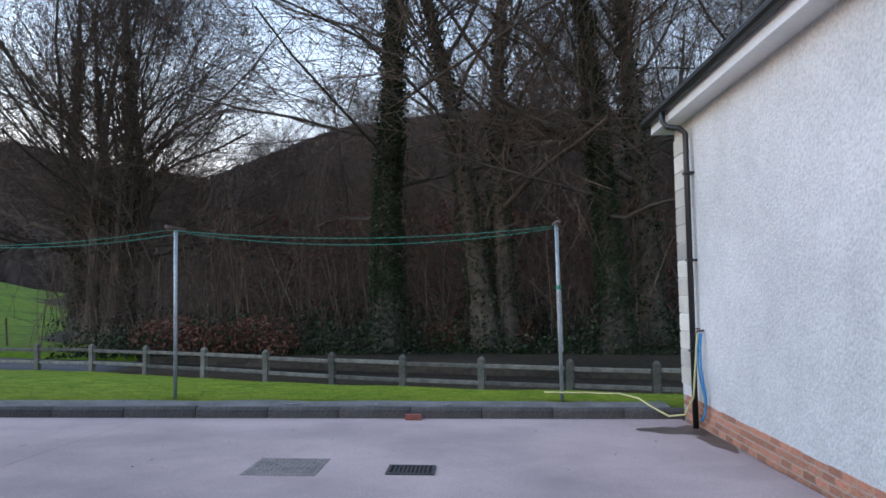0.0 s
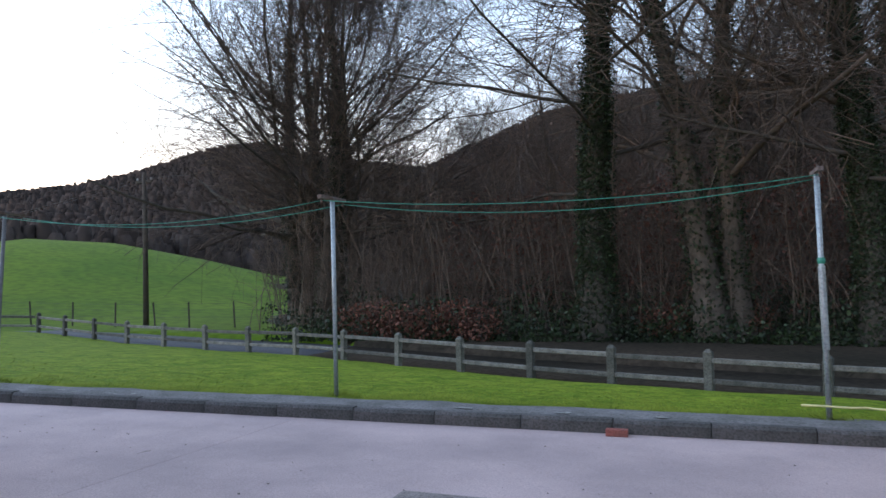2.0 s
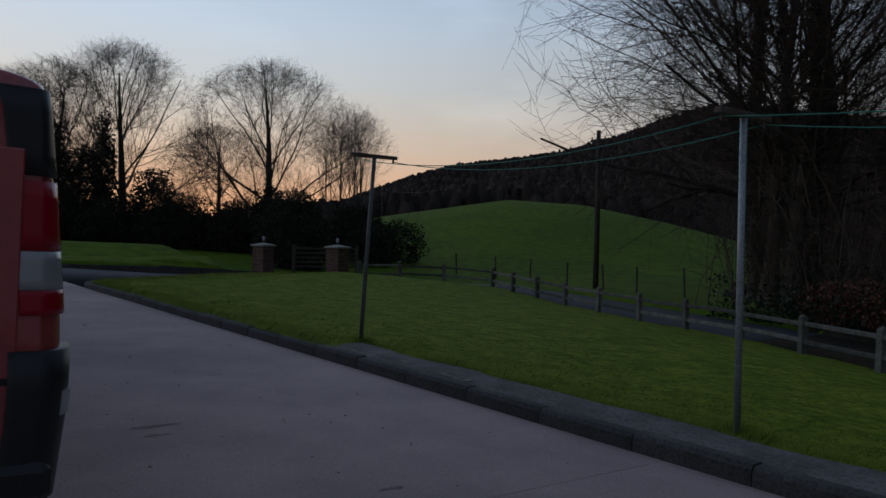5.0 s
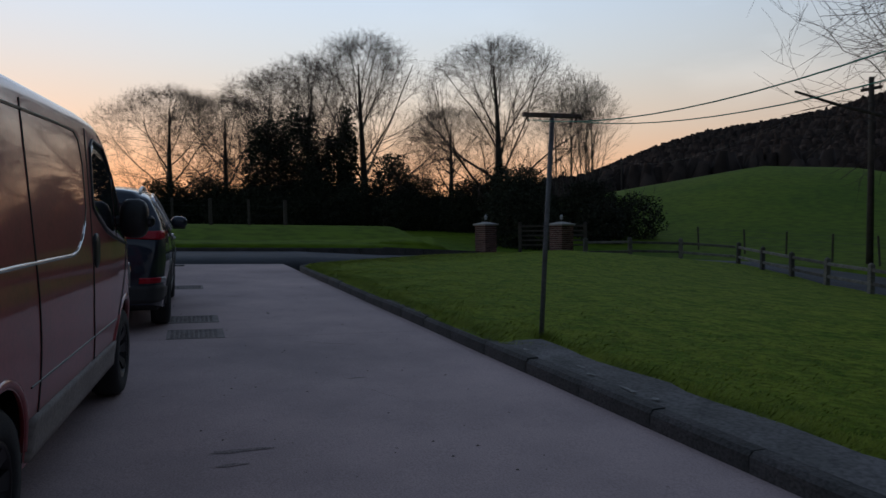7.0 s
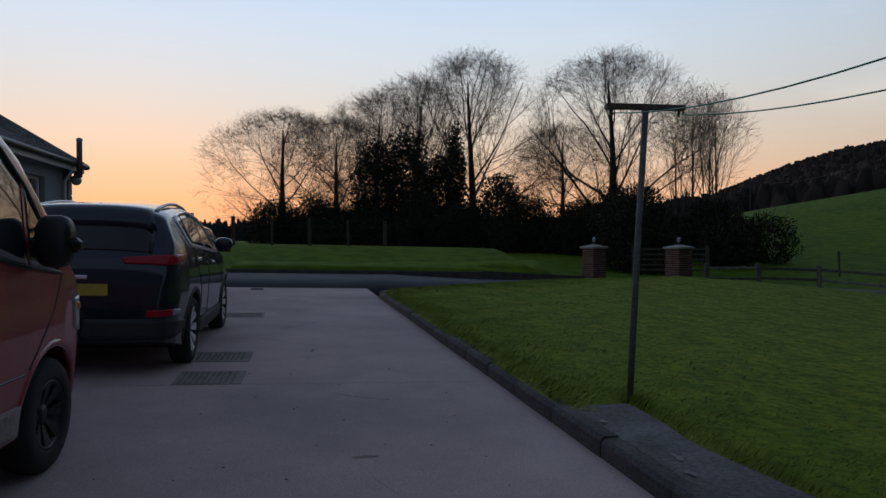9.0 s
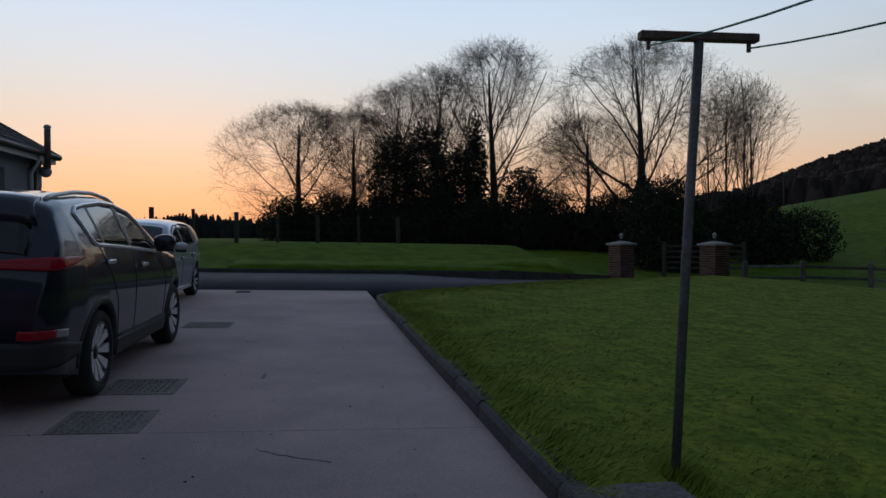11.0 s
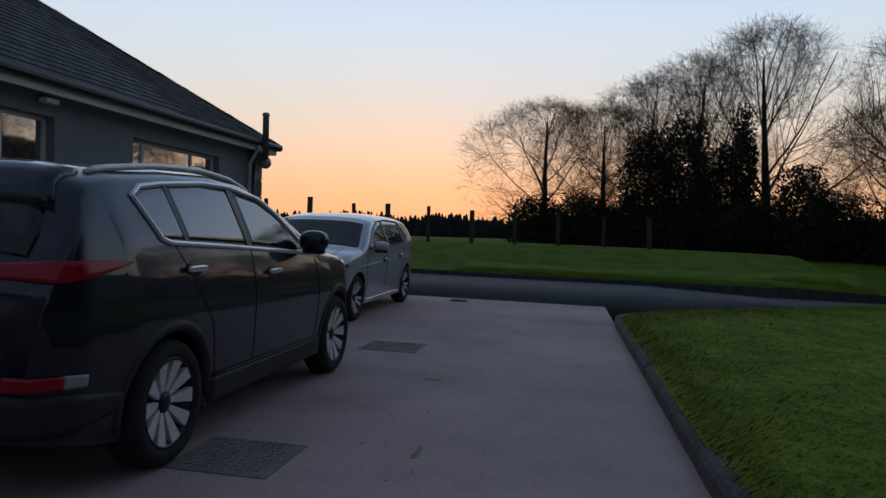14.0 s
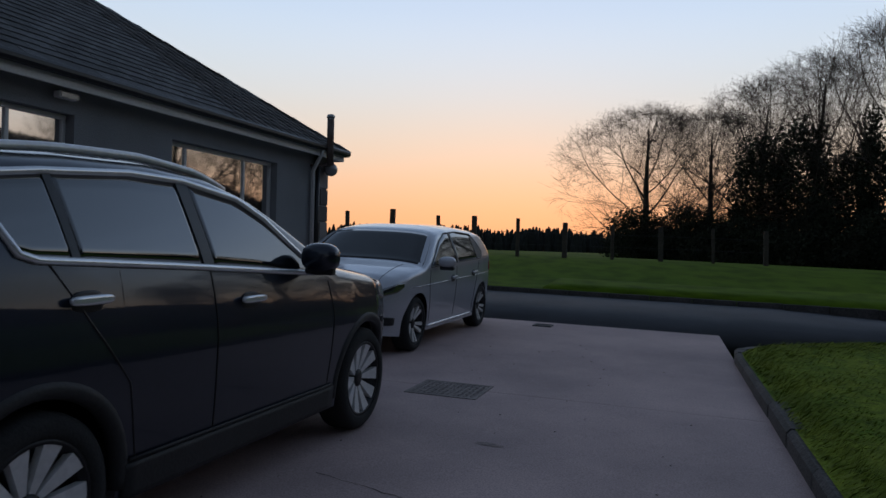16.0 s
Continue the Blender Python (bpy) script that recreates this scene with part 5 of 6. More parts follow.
# --- silver hatchback ---
def hatch():
    sh = Shell([(-2.06, 0.5), (-2.05, 0.8), (-2.0, 0.98), (-1.9, 1.13), (-1.7, 1.36), (-1.6, 1.41), (-1.2, 1.45), (-0.6, 1.475), (0.0, 1.46), (0.35, 1.41), (0.5, 1.35), (1.02, 1.06), (1.14, 1.01), (1.5, 0.96), (1.8, 0.89), (1.98, 0.80), (2.08, 0.68), (2.13, 0.5), (2.15, 0.4)],
               [(-2.06, 0.62), (-2.0, 0.74), (-1.8, 0.84), (-1.3, 0.885), (1.3, 0.885), (1.6, 0.86), (1.85, 0.78), (2.0, 0.67), (2.1, 0.52), (2.15, 0.38)],
               [(-2.1, 1.03), (1.0, 0.96), (2.3, 0.82)], 1.49, 0.25, 0.2, (-1.318, 1.318), 0.355, 0.315, 0.11, 2.7, 0.26)
    t = thing("car", on_ground(-19.24, 4.58, -0.4), "silver-grey hatchback parked facing the dark car", "car", "parked vehicles")
    part("body", sh.body(), SILVER, t, "silver-grey metallic paint", True)
    low = [(-1.30, 1.10), (-1.2, 1.03), (-1.1, 1.018), (0.9, 0.955)]
    high = [(-1.30, 1.13), (-1.15, 1.27), (-1.0, 1.35), (-0.4, 1.375), (0.1, 1.35), (0.4, 1.245), (0.9, 0.965)]
    for s in (-1, 1):
        for a, b in ((-1.0, -0.14), (-0.08, 0.9)):
            part("window", sh.patch(a, b, low, high, 0.003, s), GLASS_CAR, t, "", True)
        for a, b in ((-1.29, -1.0), (-0.14, -0.08)):
            part("pillar", sh.patch(a, b, low, high, 0.005, s, 2), BLACK_PLASTIC, t)
        part("window_trim", sh.strip(dense([(x, float(ip(x, low))) for x in (0.92, 0, -0.8, -1.1, -1.2, -1.30)] + [(x, float(ip(x, high)) + 0.008) for x in (-1.30, -1.15, -1, -0.4, 0.1, 0.4, 0.92)], 5), 0.008, s, 0.002), BLACK_PLASTIC, t)
        for line_ in ([(-0.05, 0.93), (-0.04, 0.6), (-0.02, 0.3)], [(-1.08, 0.98), (-0.98, 0.75), (-0.92, 0.6), (-0.86, 0.3)], [(0.95, 0.92), (0.98, 0.75), (0.93, 0.5), (0.9, 0.3)]):
            part("door_gap", sh.strip(dense(line_), 0.0045, s, 0.0, 5), BLACK_PLASTIC, t)
        handle(t, sh, -0.82, 0.83, s, SILVER)
        handle(t, sh, 0.1, 0.80, s, SILVER)
        part("swage", sh.strip(dense([(-1.7, 0.80), (1.5, 0.74)], 20), 0.006, s, 0.0), SILVER, t, "", True)
        part("sill_trim", sh.strip(dense([(-0.92, 0.245), (0.92, 0.245)], 20), 0.022, s, -0.006), CHROME, t, "", True)
        mirror(t, sh, 0.70, 0.965, s, SILVER, 0.06, 0.11, 0.065, 0.12)
        part("head_lamp", sh.patch(1.68, 2.06, [(1.66, 0.765), (1.78, 0.70), (2.08, 0.64)], [(1.66, 0.79), (1.78, 0.80), (2.08, 0.70)], 0.008, s, 16), GLASS_CAR, t, "dark head lamp with clear lens", True)
        part("head_lamp_eye", blob(0.03, 0.05, 0.05, 2), LAMP_CLEAR, t, "", True, pose(1.90, s * 0.70, 0.715))
        part("fog_vent", sh.patch(1.80, 2.12, [(1.8, 0.34), (2.2, 0.34)], [(1.8, 0.42), (2.2, 0.47)], 0.008, s, 10), BLACK_PLASTIC, t, "", True)
        part("tail_lamp", sh.patch(-2.04, -1.72, [(-2.1, 0.80), (-1.7, 0.84)], [(-2.1, 0.95), (-1.7, 0.95)], 0.006, s, 10), LAMP_RED, t, "red tail lamp", True)
        for a in sh.axles:
            wheel(t, a, s * 0.765, 0.315, 0.215, 0.232, s, 10, ALLOY, True)
    part("windscreen", sh.deck(0.45, 1.10, -0.96, 0.96, 0.004), GLASS_BLACK, t, "dark windscreen", True)
    part("rear_window", sh.deck(-1.92, -1.72, -0.8, 0.8, 0.004), GLASS_CAR, t, "", True)
    part("grille", boxed(2.02, 2.09, -0.42, 0.42, 0.62, 0.69, 0.01), BLACK_PLASTIC, t, "slim black grille")
    part("lower_grille", boxed(2.08, 2.155, -0.36, 0.36, 0.3, 0.42, 0.015), BLACK_PLASTIC, t)
    part("number_plate", boxed(2.12, 2.158, -0.26, 0.26, 0.44, 0.55, 0.004), UPVC, t, "plain number plate")
    part("bonnet_line", tube([(x, 0.62, sh.Z(x, 0.62) + 0.001) for x in np.linspace(1.2, 1.95, 10)], 0.004, 5), BLACK_PLASTIC, t)
    part("bonnet_line", tube([(x, -0.62, sh.Z(x, -0.62) + 0.001) for x in np.linspace(1.2, 1.95, 10)], 0.004, 5), BLACK_PLASTIC, t)
    underside(sh, t, 0.76, -1.6, 1.5)


# --- red panel van ---
def van():
    sh = Shell([(-2.40, 0.45), (-2.396, 1.1), (-2.388, 1.75), (-2.378, 1.97), (-2.35, 2.045), (-2.2, 2.06), (-1.0, 2.07), (0.3, 2.07), (0.8, 2.05), (1.05, 1.985), (1.22, 1.88), (1.8, 1.34), (1.92, 1.24), (2.12, 1.12), (2.26, 0.98), (2.34, 0.75), (2.39, 0.42)],
               [(-2.40, 0.86), (-2.37, 0.915), (-2.3, 0.95), (-2.1, 0.958), (1.2, 0.958), (1.7, 0.95), (2.0, 0.915), (2.2, 0.82), (2.39, 0.55)],
               [(-2.4, 1.1), (2.4, 1.05)], 2.07, 0.10, 0.30, (-1.50, 1.52), 0.40, 0.335, 0.13, 3.8, 0.36)
    t = thing("van", on_ground(-6.75, 4.985, 175.9), "faded red panel van with grey plastic sills parked on concrete", "van", "parked vehicles")
    part("body", sh.body(), VAN_RED, t, "faded red paint", True)
    for s in (-1, 1):
        low = [(0.47, 1.44), (0.60, 1.37), (0.85, 1.28), (1.10, 1.23), (1.66, 1.16)]
        high = [(0.47, 1.50), (0.56, 1.82), (0.66, 1.875), (1.0, 1.85), (1.25, 1.66), (1.66, 1.20)]
        part("window", sh.patch(0.47, 1.20, low, high, 0.004, s), GLASS_CAR, t, "dark cab door glass", True)
        part("quarter_light", sh.patch(1.24, 1.62, low, high, 0.004, s), GLASS_CAR, t, "", True)
        part("window_seal", sh.strip(dense([(x, float(ip(x, low))) for x in (1.64, 1.1, 0.85, 0.6, 0.47)] + [(x, float(ip(x, high))) for x in (0.47, 0.56, 0.66, 1.0, 1.25, 1.64)], 5), 0.012, s, 0.002), BLACK_PLASTIC, t)
        # pressed panel outlines on the load bay, crease shade drawn as black strips
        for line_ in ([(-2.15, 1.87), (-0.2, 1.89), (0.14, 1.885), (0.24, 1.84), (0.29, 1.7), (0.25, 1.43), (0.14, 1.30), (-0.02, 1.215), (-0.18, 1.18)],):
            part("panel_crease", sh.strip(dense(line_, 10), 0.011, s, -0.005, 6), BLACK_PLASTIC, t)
        # highlight on the pressed swage edge, made as a bright strip
        part("swage", sh.strip(dense([(0.2, 1.355), (0.08, 1.26), (-0.08, 1.195), (-0.2, 1.18), (-1.2, 1.195), (-2.1, 1.20)], 12), 0.012, s, -0.004), CHROME, t, "bright strip put in as the highlight along the swage", True)
        # the low lengthwise line is a body crease, its shade drawn in black
        for line_ in ([(0.46, 1.93), (0.38, 1.45), (0.30, 1.0), (0.28, 0.8), (0.36, 0.55), (0.44, 0.36)], [(1.66, 1.15), (1.52, 0.95), (1.2, 0.66)], [(-0.93, 1.93), (-0.95, 1.2), (-0.92, 0.36)], [(-1.08, 0.655), (1.14, 0.64)]):
            part("door_gap", sh.strip(dense(line_, 12), 0.006, s, 0.0, 5), BLACK_PLASTIC, t)
        part("sill_trim", sh.patch(-1.07, 1.10, [(-2, 0.32), (2, 0.32)], [(-2, 0.52), (2, 0.475)], 0.02, s), SILL_GREY, t, "faded grey plastic sill cladding", True)
        for a in sh.axles:
            ring = [(a + 0.425 * math.cos(q), sh.hub + 0.425 * math.sin(q)) for q in np.linspace(0.1, math.pi - 0.1, 22)]
            part("arch_lip", sh.strip(ring, 0.02, s, -0.008, 7), VAN_RED, t, "", True)
            wheel(t, a, s * 0.845, 0.335, 0.215, 0.205, s, 8, ALLOY_DARK)
        hx_, hz_ = 0.42, 1.17
        part("handle", blob(0.075, 0.018, 0.11, 3), BLACK_PLASTIC, t, "black oval door handle", True, pose(hx_, s * (sh.Y(hx_, hz_) + 0.004), hz_))
        mr = part("mirror", blob(0.08, 0.10, 0.145, 3.2), BLACK_PLASTIC, t, "large black door mirror", True, pose(1.27, s * (sh.Y(1.27, 1.3) + 0.125), 1.36))
        part("mirror_arm", boxed(-0.04, 0.04, -0.14, 0.14, -0.06, 0.02, 0.02), BLACK_PLASTIC, mr)
        part("indicator", blob(0.06, 0.012, 0.03, 3), LAMP_AMBER, t, "amber side lamp", True, pose(1.95, s * (sh.Y(1.95, 0.95)), 0.93))
        # rear corner: black pillar, lamps, bumper end
        for z0_, z1_, mt, nm, lb in ((1.62, 1.965, BLACK_PLASTIC, "pillar_cover", "black rear pillar cover"), (1.325, 1.60, LAMP_RED, "tail_lamp", "red tail lamp"), (1.17, 1.322, LAMP_CLEAR, "reverse_lamp", "clear reversing lamp"), (1.07, 1.168, LAMP_RED, "tail_lamp", "red tail lamp"), (0.33, 0.93, BLACK_PLASTIC, "bumper_end", "dark plastic bumper end")):
            end_ = nm == "bumper_end"
            part(nm, sh.wrap(-2.12 if end_ else -2.29, 0.0, 0.42 if end_ else 0.21, [(0, z0_), (1, z0_)], [(0, z1_), (1, z1_)], 0.04 if end_ else 0.016, s, 14), mt, t, lb, True)
        part("bumper_reflector", sh.patch(-2.395, -2.30, [(-3, 0.66), (0, 0.66)], [(-3, 0.76), (0, 0.76)], 0.05, s, 6), LAMP_CLEAR, t)
        part("head_lamp", sh.patch(1.88, 2.28, [(1.8, 0.82), (2.3, 0.70)], [(1.8, 0.98), (2.1, 1.0), (2.3, 0.88)], 0.008, s, 12), LAMP_CLEAR, t, "clear head lamp", True)
    part("bumper", boxed(-2.47, -2.34, -0.93, 0.93, 0.34, 0.50, 0.035), BLACK_PLASTIC, t, "dark plastic rear bumper")
    part("bumper_marker", boxed(-2.482, -2.469, 0.62, 0.74, 0.43, 0.46, 0.003), LAMP_RED, t)
    part("bumper_marker", boxed(-2.482, -2.469, -0.74, -0.62, 0.43, 0.46, 0.003), LAMP_RED, t)
    for yy in (-0.012, 0.012):
        part("rear_door", boxed(-2.412, -2.395, min(yy, yy * 66), max(yy, yy * 66), 0.52, 1.72, 0.006), VAN_RED, t, "plain red rear door")
    part("door_handle", boxed(-2.44, -2.41, -0.12, -0.03, 1.02, 1.14, 0.01), BLACK_PLASTIC, t)
    # crease across the rear doors, its shade laid on as a black strip
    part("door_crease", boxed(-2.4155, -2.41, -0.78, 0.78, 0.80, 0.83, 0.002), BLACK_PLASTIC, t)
    part("badge", boxed(-2.4165, -2.41, -0.66, -0.54, 1.04, 1.07, 0.003), CHROME, t)
    part("windscreen", sh.deck(1.24, 1.80, -0.86, 0.86, 0.005), GLASS_CAR, t, "", True)
    part("front_bumper", boxed(2.2, 2.42, -0.62, 0.62, 0.3, 0.58, 0.06), CLAD, t)
    underside(sh, t, 0.86, -2.2, 1.7)


suv()
hatch()
van()


# ---- bare trees ----
def grow(seed, height, radius, trunk_r, fork=0.2, limbs=7, counts=(8, 7, 6), up=0.25, base_dir=(0, 0, 1), wander=0.075, dome=True, spread=(18, 62), limb=(0.35, 0.6)):
    """Segments (start, end, radius, radius, level) of a bare tree that fills a domed crown."""
    rng = np.random.default_rng(seed)
    seg = []
    centre = np.array([0, 0, height * (0.52 if dome else 0.5)])
    axes = np.array([radius, radius, height * 0.5])

    def limit(p):
        q = (p - centre) / axes
        return float(q @ q)

    def tilt(d, ang, az):
        d = d / np.linalg.norm(d)
        ref = np.array([0, 0, 1.0]) if abs(d[2]) < 0.9 else np.array([1.0, 0, 0])
        u = np.cross(d, ref)
        u /= np.linalg.norm(u)
        w = np.cross(d, u)
        return d * math.cos(ang) + (u * math.cos(az) + w * math.sin(az)) * math.sin(ang)

    def branch(p, d, length, r, level):
        n = (9, 8, 6, 3, 2)[level]
        step = length / n
        r_end = r * (0.14 if level == 0 else 0.16 if level == 1 else 0.35 if level < 3 else 0.5)
        pts, dirs = [p], [d]
        reach = rng.uniform((1, 0.95, 0.86, 0.8, 0.8)[level], (1.2, 1.08, 1.1, 1.14, 1.16)[level])
        for i in range(n):
            d = d + rng.normal(0, wander * (0.2 if level == 0 else 0.8 if level < 2 else 1.0), 3) + np.array([0, 0, up * (0.5 if level else 0.1)]) * 0.35
            d /= np.linalg.norm(d)
            q = p + d * step
            if level and limit(q) > reach and q[2] > 0:
                break
            seg.append((p, q, r + (r_end - r) * i / n, r + (r_end - r) * (i + 1) / n, level))
            p = q
            pts.append(p)
            dirs.append(d)
        if level >= 4 or len(pts) < 2:
            return
        kids = counts[level - 1] if level else limbs
        if level > len(counts):
            return
        for k in range(kids):
            t = rng.uniform(0.12, 0.95) if level else fork + (0.85 - fork) * (k / kids) ** 1.3 + rng.uniform(0, 0.08)
            i = min(int(t * (len(pts) - 1)), len(pts) - 1)
            f = t * (len(pts) - 1) - i
            q = pts[i] if i + 1 >= len(pts) else pts[i] * (1 - f) + pts[i + 1] * f
            ang = radians(spread[1] + (spread[0] - spread[1]) * (k / kids) ** 0.8 + rng.uniform(-9, 9)) if not level else radians(rng.uniform(22, 58))
            az = (k * 2.4 + rng.uniform(-0.5, 0.5))
            nd = tilt(dirs[i], ang, az)
            rr = (r + (r_end - r) * t) * (rng.uniform(0.38, 0.62) if level else rng.uniform(*limb))
            ln = length * rng.uniform(0.42, 0.68) if level else height * rng.uniform(0.55, 0.75) * (1.05 - 0.4 * t)
            branch(q, nd, ln, max(rr, 0.006), level + 1)

    branch(np.zeros(3), np.array(base_dir, float), height * 0.86, trunk_r, 0)
    return seg


def tree_meshes(seed, bark, twig, min_twig=0.009, flare=1.5, **k):
    seg = grow(seed, **k)
    lv = np.array([s[4] for s in seg])
    P0, P1 = np.array([s[0] for s in seg]), np.array([s[1] for s in seg])
    R0, R1 = np.array([s[2] for s in seg]), np.array([s[3] for s in seg])
    thick = lv <= 1
    R0[0] *= flare
    a = arrays("trunk", *sticks(P0[thick], P1[thick] + (P1[thick] - P0[thick]) * 0.04, R0[thick], R1[thick], 7), bark, True)
    t = ~thick
    b = arrays("crown", *sticks(P0[t], P1[t], np.maximum(R0[t], min_twig), np.maximum(R1[t], min_twig * 0.7), 3), twig)
    return a, b, seg


def plant(name, meshes, m, label, group="", extra=()):
    t = thing(name, m, label, "tree", group)
    part("trunk", meshes[0], None, t)
    part("crown", meshes[1], None, t)
    for nm, me in extra:
        part(nm, me, None, t)
    return t


def ivy_on(seed, seg, top, per_m, size, spread, thick=0.05, deepest=1):
    """Ivy leaves round the thick limbs, up to a height."""
    rng = np.random.default_rng(seed)
    cs = []
    for p, q, r, r2, lv in seg:
        if lv > deepest or (p[2] + q[2]) / 2 > top or r < thick:
            continue
        n = int(np.linalg.norm(q - p) * per_m * (0.6 + r))
        t = rng.uniform(0, 1, (n, 1))
        c = p + (q - p) * t
        off = rng.normal(size=(n, 3))
        off /= np.linalg.norm(off, axis=1, keepdims=True)
        cs.append(c + off * (r + spread * rng.uniform(0, 1, (n, 1)) ** 1.5))
    c = np.concatenate(cs)
    return arrays("ivy", *leaves(rng, c, size), IVY)


# line of open-grown trees against the sunset
A = tree_meshes(11, BARK, TWIG, 0.003, height=15.0, radius=7.0, trunk_r=0.38, limbs=14, limb=(0.24, 0.42), counts=(9, 8, 7), fork=0.14, up=0.2, spread=(10, 76), wander=0.10)
B = tree_meshes(12, BARK, TWIG, 0.006, height=12.6, radius=7.2, trunk_r=0.34, limbs=14, limb=(0.24, 0.42), counts=(9, 8, 7), fork=0.10, up=0.2, spread=(12, 84), wander=0.10)
C = tree_meshes(13, PALE_BARK, PALE_BARK, 0.005, height=11, radius=3.6, trunk_r=0.11, limbs=10, counts=(6, 5, 2), fork=0.08, up=0.6, spread=(8, 34))
def land_at(x, y):
    return float(land_z(x, y)) - 0.15


G = "bare trees along the western hedge"
LBL = "bare winter tree with a domed crown of fine twigs"
plant("tree", B, pose(-61.9, 5.2, land_at(-61.9, 5.2), 0, 0, 20) @ Matrix.Diagonal((0.97, 0.97, 0.82, 1)), LBL, G)
plant("tree", B, pose(-62.5, 9.3, land_at(-62.5, 9.3)) @ Matrix.Diagonal((0.92, 0.92, 0.80, 1)), LBL, G)
plant("tree", A, pose(-60.0, 12.2, land_at(-60.0, 12.2), 0, 0, 130) @ Matrix.Scale(0.78, 4), LBL, G)
plant("tree", A, pose(-59.5, 15.0, land_at(-59.5, 15.0), 0, 0, 80) @ Matrix.Scale(0.85, 4), LBL, G)
plant("tree", A, pose(-56.8, 19.0, land_at(-56.8, 19.0), 0, 0, 200) @ Matrix.Scale(0.95, 4), LBL, G)
plant("tree", A, pose(-49.6, 26.6, land_at(-49.6, 26.6), 0, 0, 300) @ Matrix.Diagonal((0.98, 0.98, 0.87, 1)), LBL, G)
plant("tree", B, pose(-52.5, 24.2, land_at(-52.5, 24.2), 0, 0, 170) @ Matrix.Scale(0.7, 4), LBL, G)
for i, (x, y, s) in enumerate([(-46.0, 30.2, 0.98), (-45.2, 31.4, 0.9), (-46.8, 29.6, 0.86), (-46.5, 31.5, 0.95)]):
    plant("tree", C, pose(x, y, land_at(x, y), 0, 0, 70 * i) @ Matrix.Scale(s, 4), "slender bare tree with upright pale twigs", G)


def thicket(name, seed, blobs, n, size, material, label, category="bush", stems=6):
    """A dense bush of many leaves filling the given blobs (x, y, z, rx, ry, rz)."""
    rng = np.random.default_rng(seed)
    cs = []
    for x, y, z, rx, ry, rz in blobs:
        k = int(n * rx * rz)
        u = rng.normal(size=(k, 3))
        u /= np.linalg.norm(u, axis=1, keepdims=True)
        rad = rng.uniform(0.3, 1.0, (k, 1)) ** 0.5 * (1 + 0.22 * np.sin(5 * u[:, :1] + seed) * np.sin(7 * u[:, 2:3]))
        p = np.array([x, y, z + (float(land_z(x, y)) if x < -33 else 0.0)]) + u * rad * np.array([rx, ry, rz])
        cs.append(p[p[:, 2] > -1.2 if x > -33 else p[:, 2] > -0.5])
    c = np.concatenate(cs)
    ob = tagged(new(name), label, category)
    part("foliage", arrays("foliage", *leaves(rng, c, size), material), None, ob)
    base = np.array([[rng.uniform(b[0] - b[3], b[0] + b[3]) * 0.5 + b[0] * 0.5, rng.uniform(b[1] - b[4], b[1] + b[4]) * 0.5 + b[1] * 0.5, b[2] - b[5] * 0.9 + (1.2 if b[0] < -33 else 0.0)] for b in blobs for _ in range(stems)])
    tall = np.repeat([b[5] for b in blobs], stems) * rng.uniform(1.0, 1.75, len(base))
    top = base + np.stack([rng.normal(0, 0.4, len(base)), rng.normal(0, 0.4, len(base)), tall], axis=1)
    part("branchwork", arrays("branchwork", *sticks(base, top, np.full(len(base), 0.03), np.full(len(base), 0.008), 4), BARK), None, ob)
    return ob


# the dark overgrown hedge below those trees
rh = np.random.default_rng(5)
blobs = []
for i in range(34):
    t = i / 33
    x, y = -60.5 + 17.5 * t ** 1.3, 4.2 + 28.8 * t
    h = 2.0 + 0.5 * math.sin(i * 1.7)
    blobs.append((x + rh.uniform(-1, 1), y, 0.3 + h * 0.45, 1.9, 1.7, h * rh.uniform(0.8, 1.15)))
for i in range(0, 34, 4):
    tagged(thicket("hedge_bush", 21 + i, blobs[i:i + 4], 1500, 0.07, HOLLY, "dark overgrown hedge scrub under the bare trees", "hedge", 14), group="scrub of the western hedge")
thicket("bush", 22, [(-58.5, 12.0, 4.0, 1.8, 1.8, 4.0), (-57.8, 14.2, 4.3, 1.9, 1.7, 4.4), (-57.0, 16.6, 3.2, 1.8, 1.6, 3.6)], 1100, 0.10, HOLLY, "tall dark ivy-choked evergreen among the bare trees")
thicket("bush", 23, [(-55.4, 17.3, 4.6, 0.8, 0.8, 4.6), (-54.8, 20.4, 2.8, 1.6, 1.5, 2.8)], 1100, 0.10, HOLLY, "dark ivy-covered trunk and scrub")
thicket("bush", 24, [(-37.4, 22.0, 1.5, 1.6, 1.5, 2.4), (-38.6, 23.2, 1.7, 1.7, 1.6, 2.7), (-37.2, 23.4, 1.0, 1.3, 1.3, 1.9)], 1900, 0.065, HOLLY, "dark rounded evergreen bush behind the gate pillars")
thicket("bush", 25, [(-48.5, 26.2, 2.0, 1.3, 1.3, 2.6), (-47.4, 28.4, 1.4, 1.5, 1.3, 1.9), (-41, 29.5, 1.0, 1.8, 1.3, 1.5)], 1100, 0.10, HOLLY, "dark ivy and scrub at the foot of the bare trees")

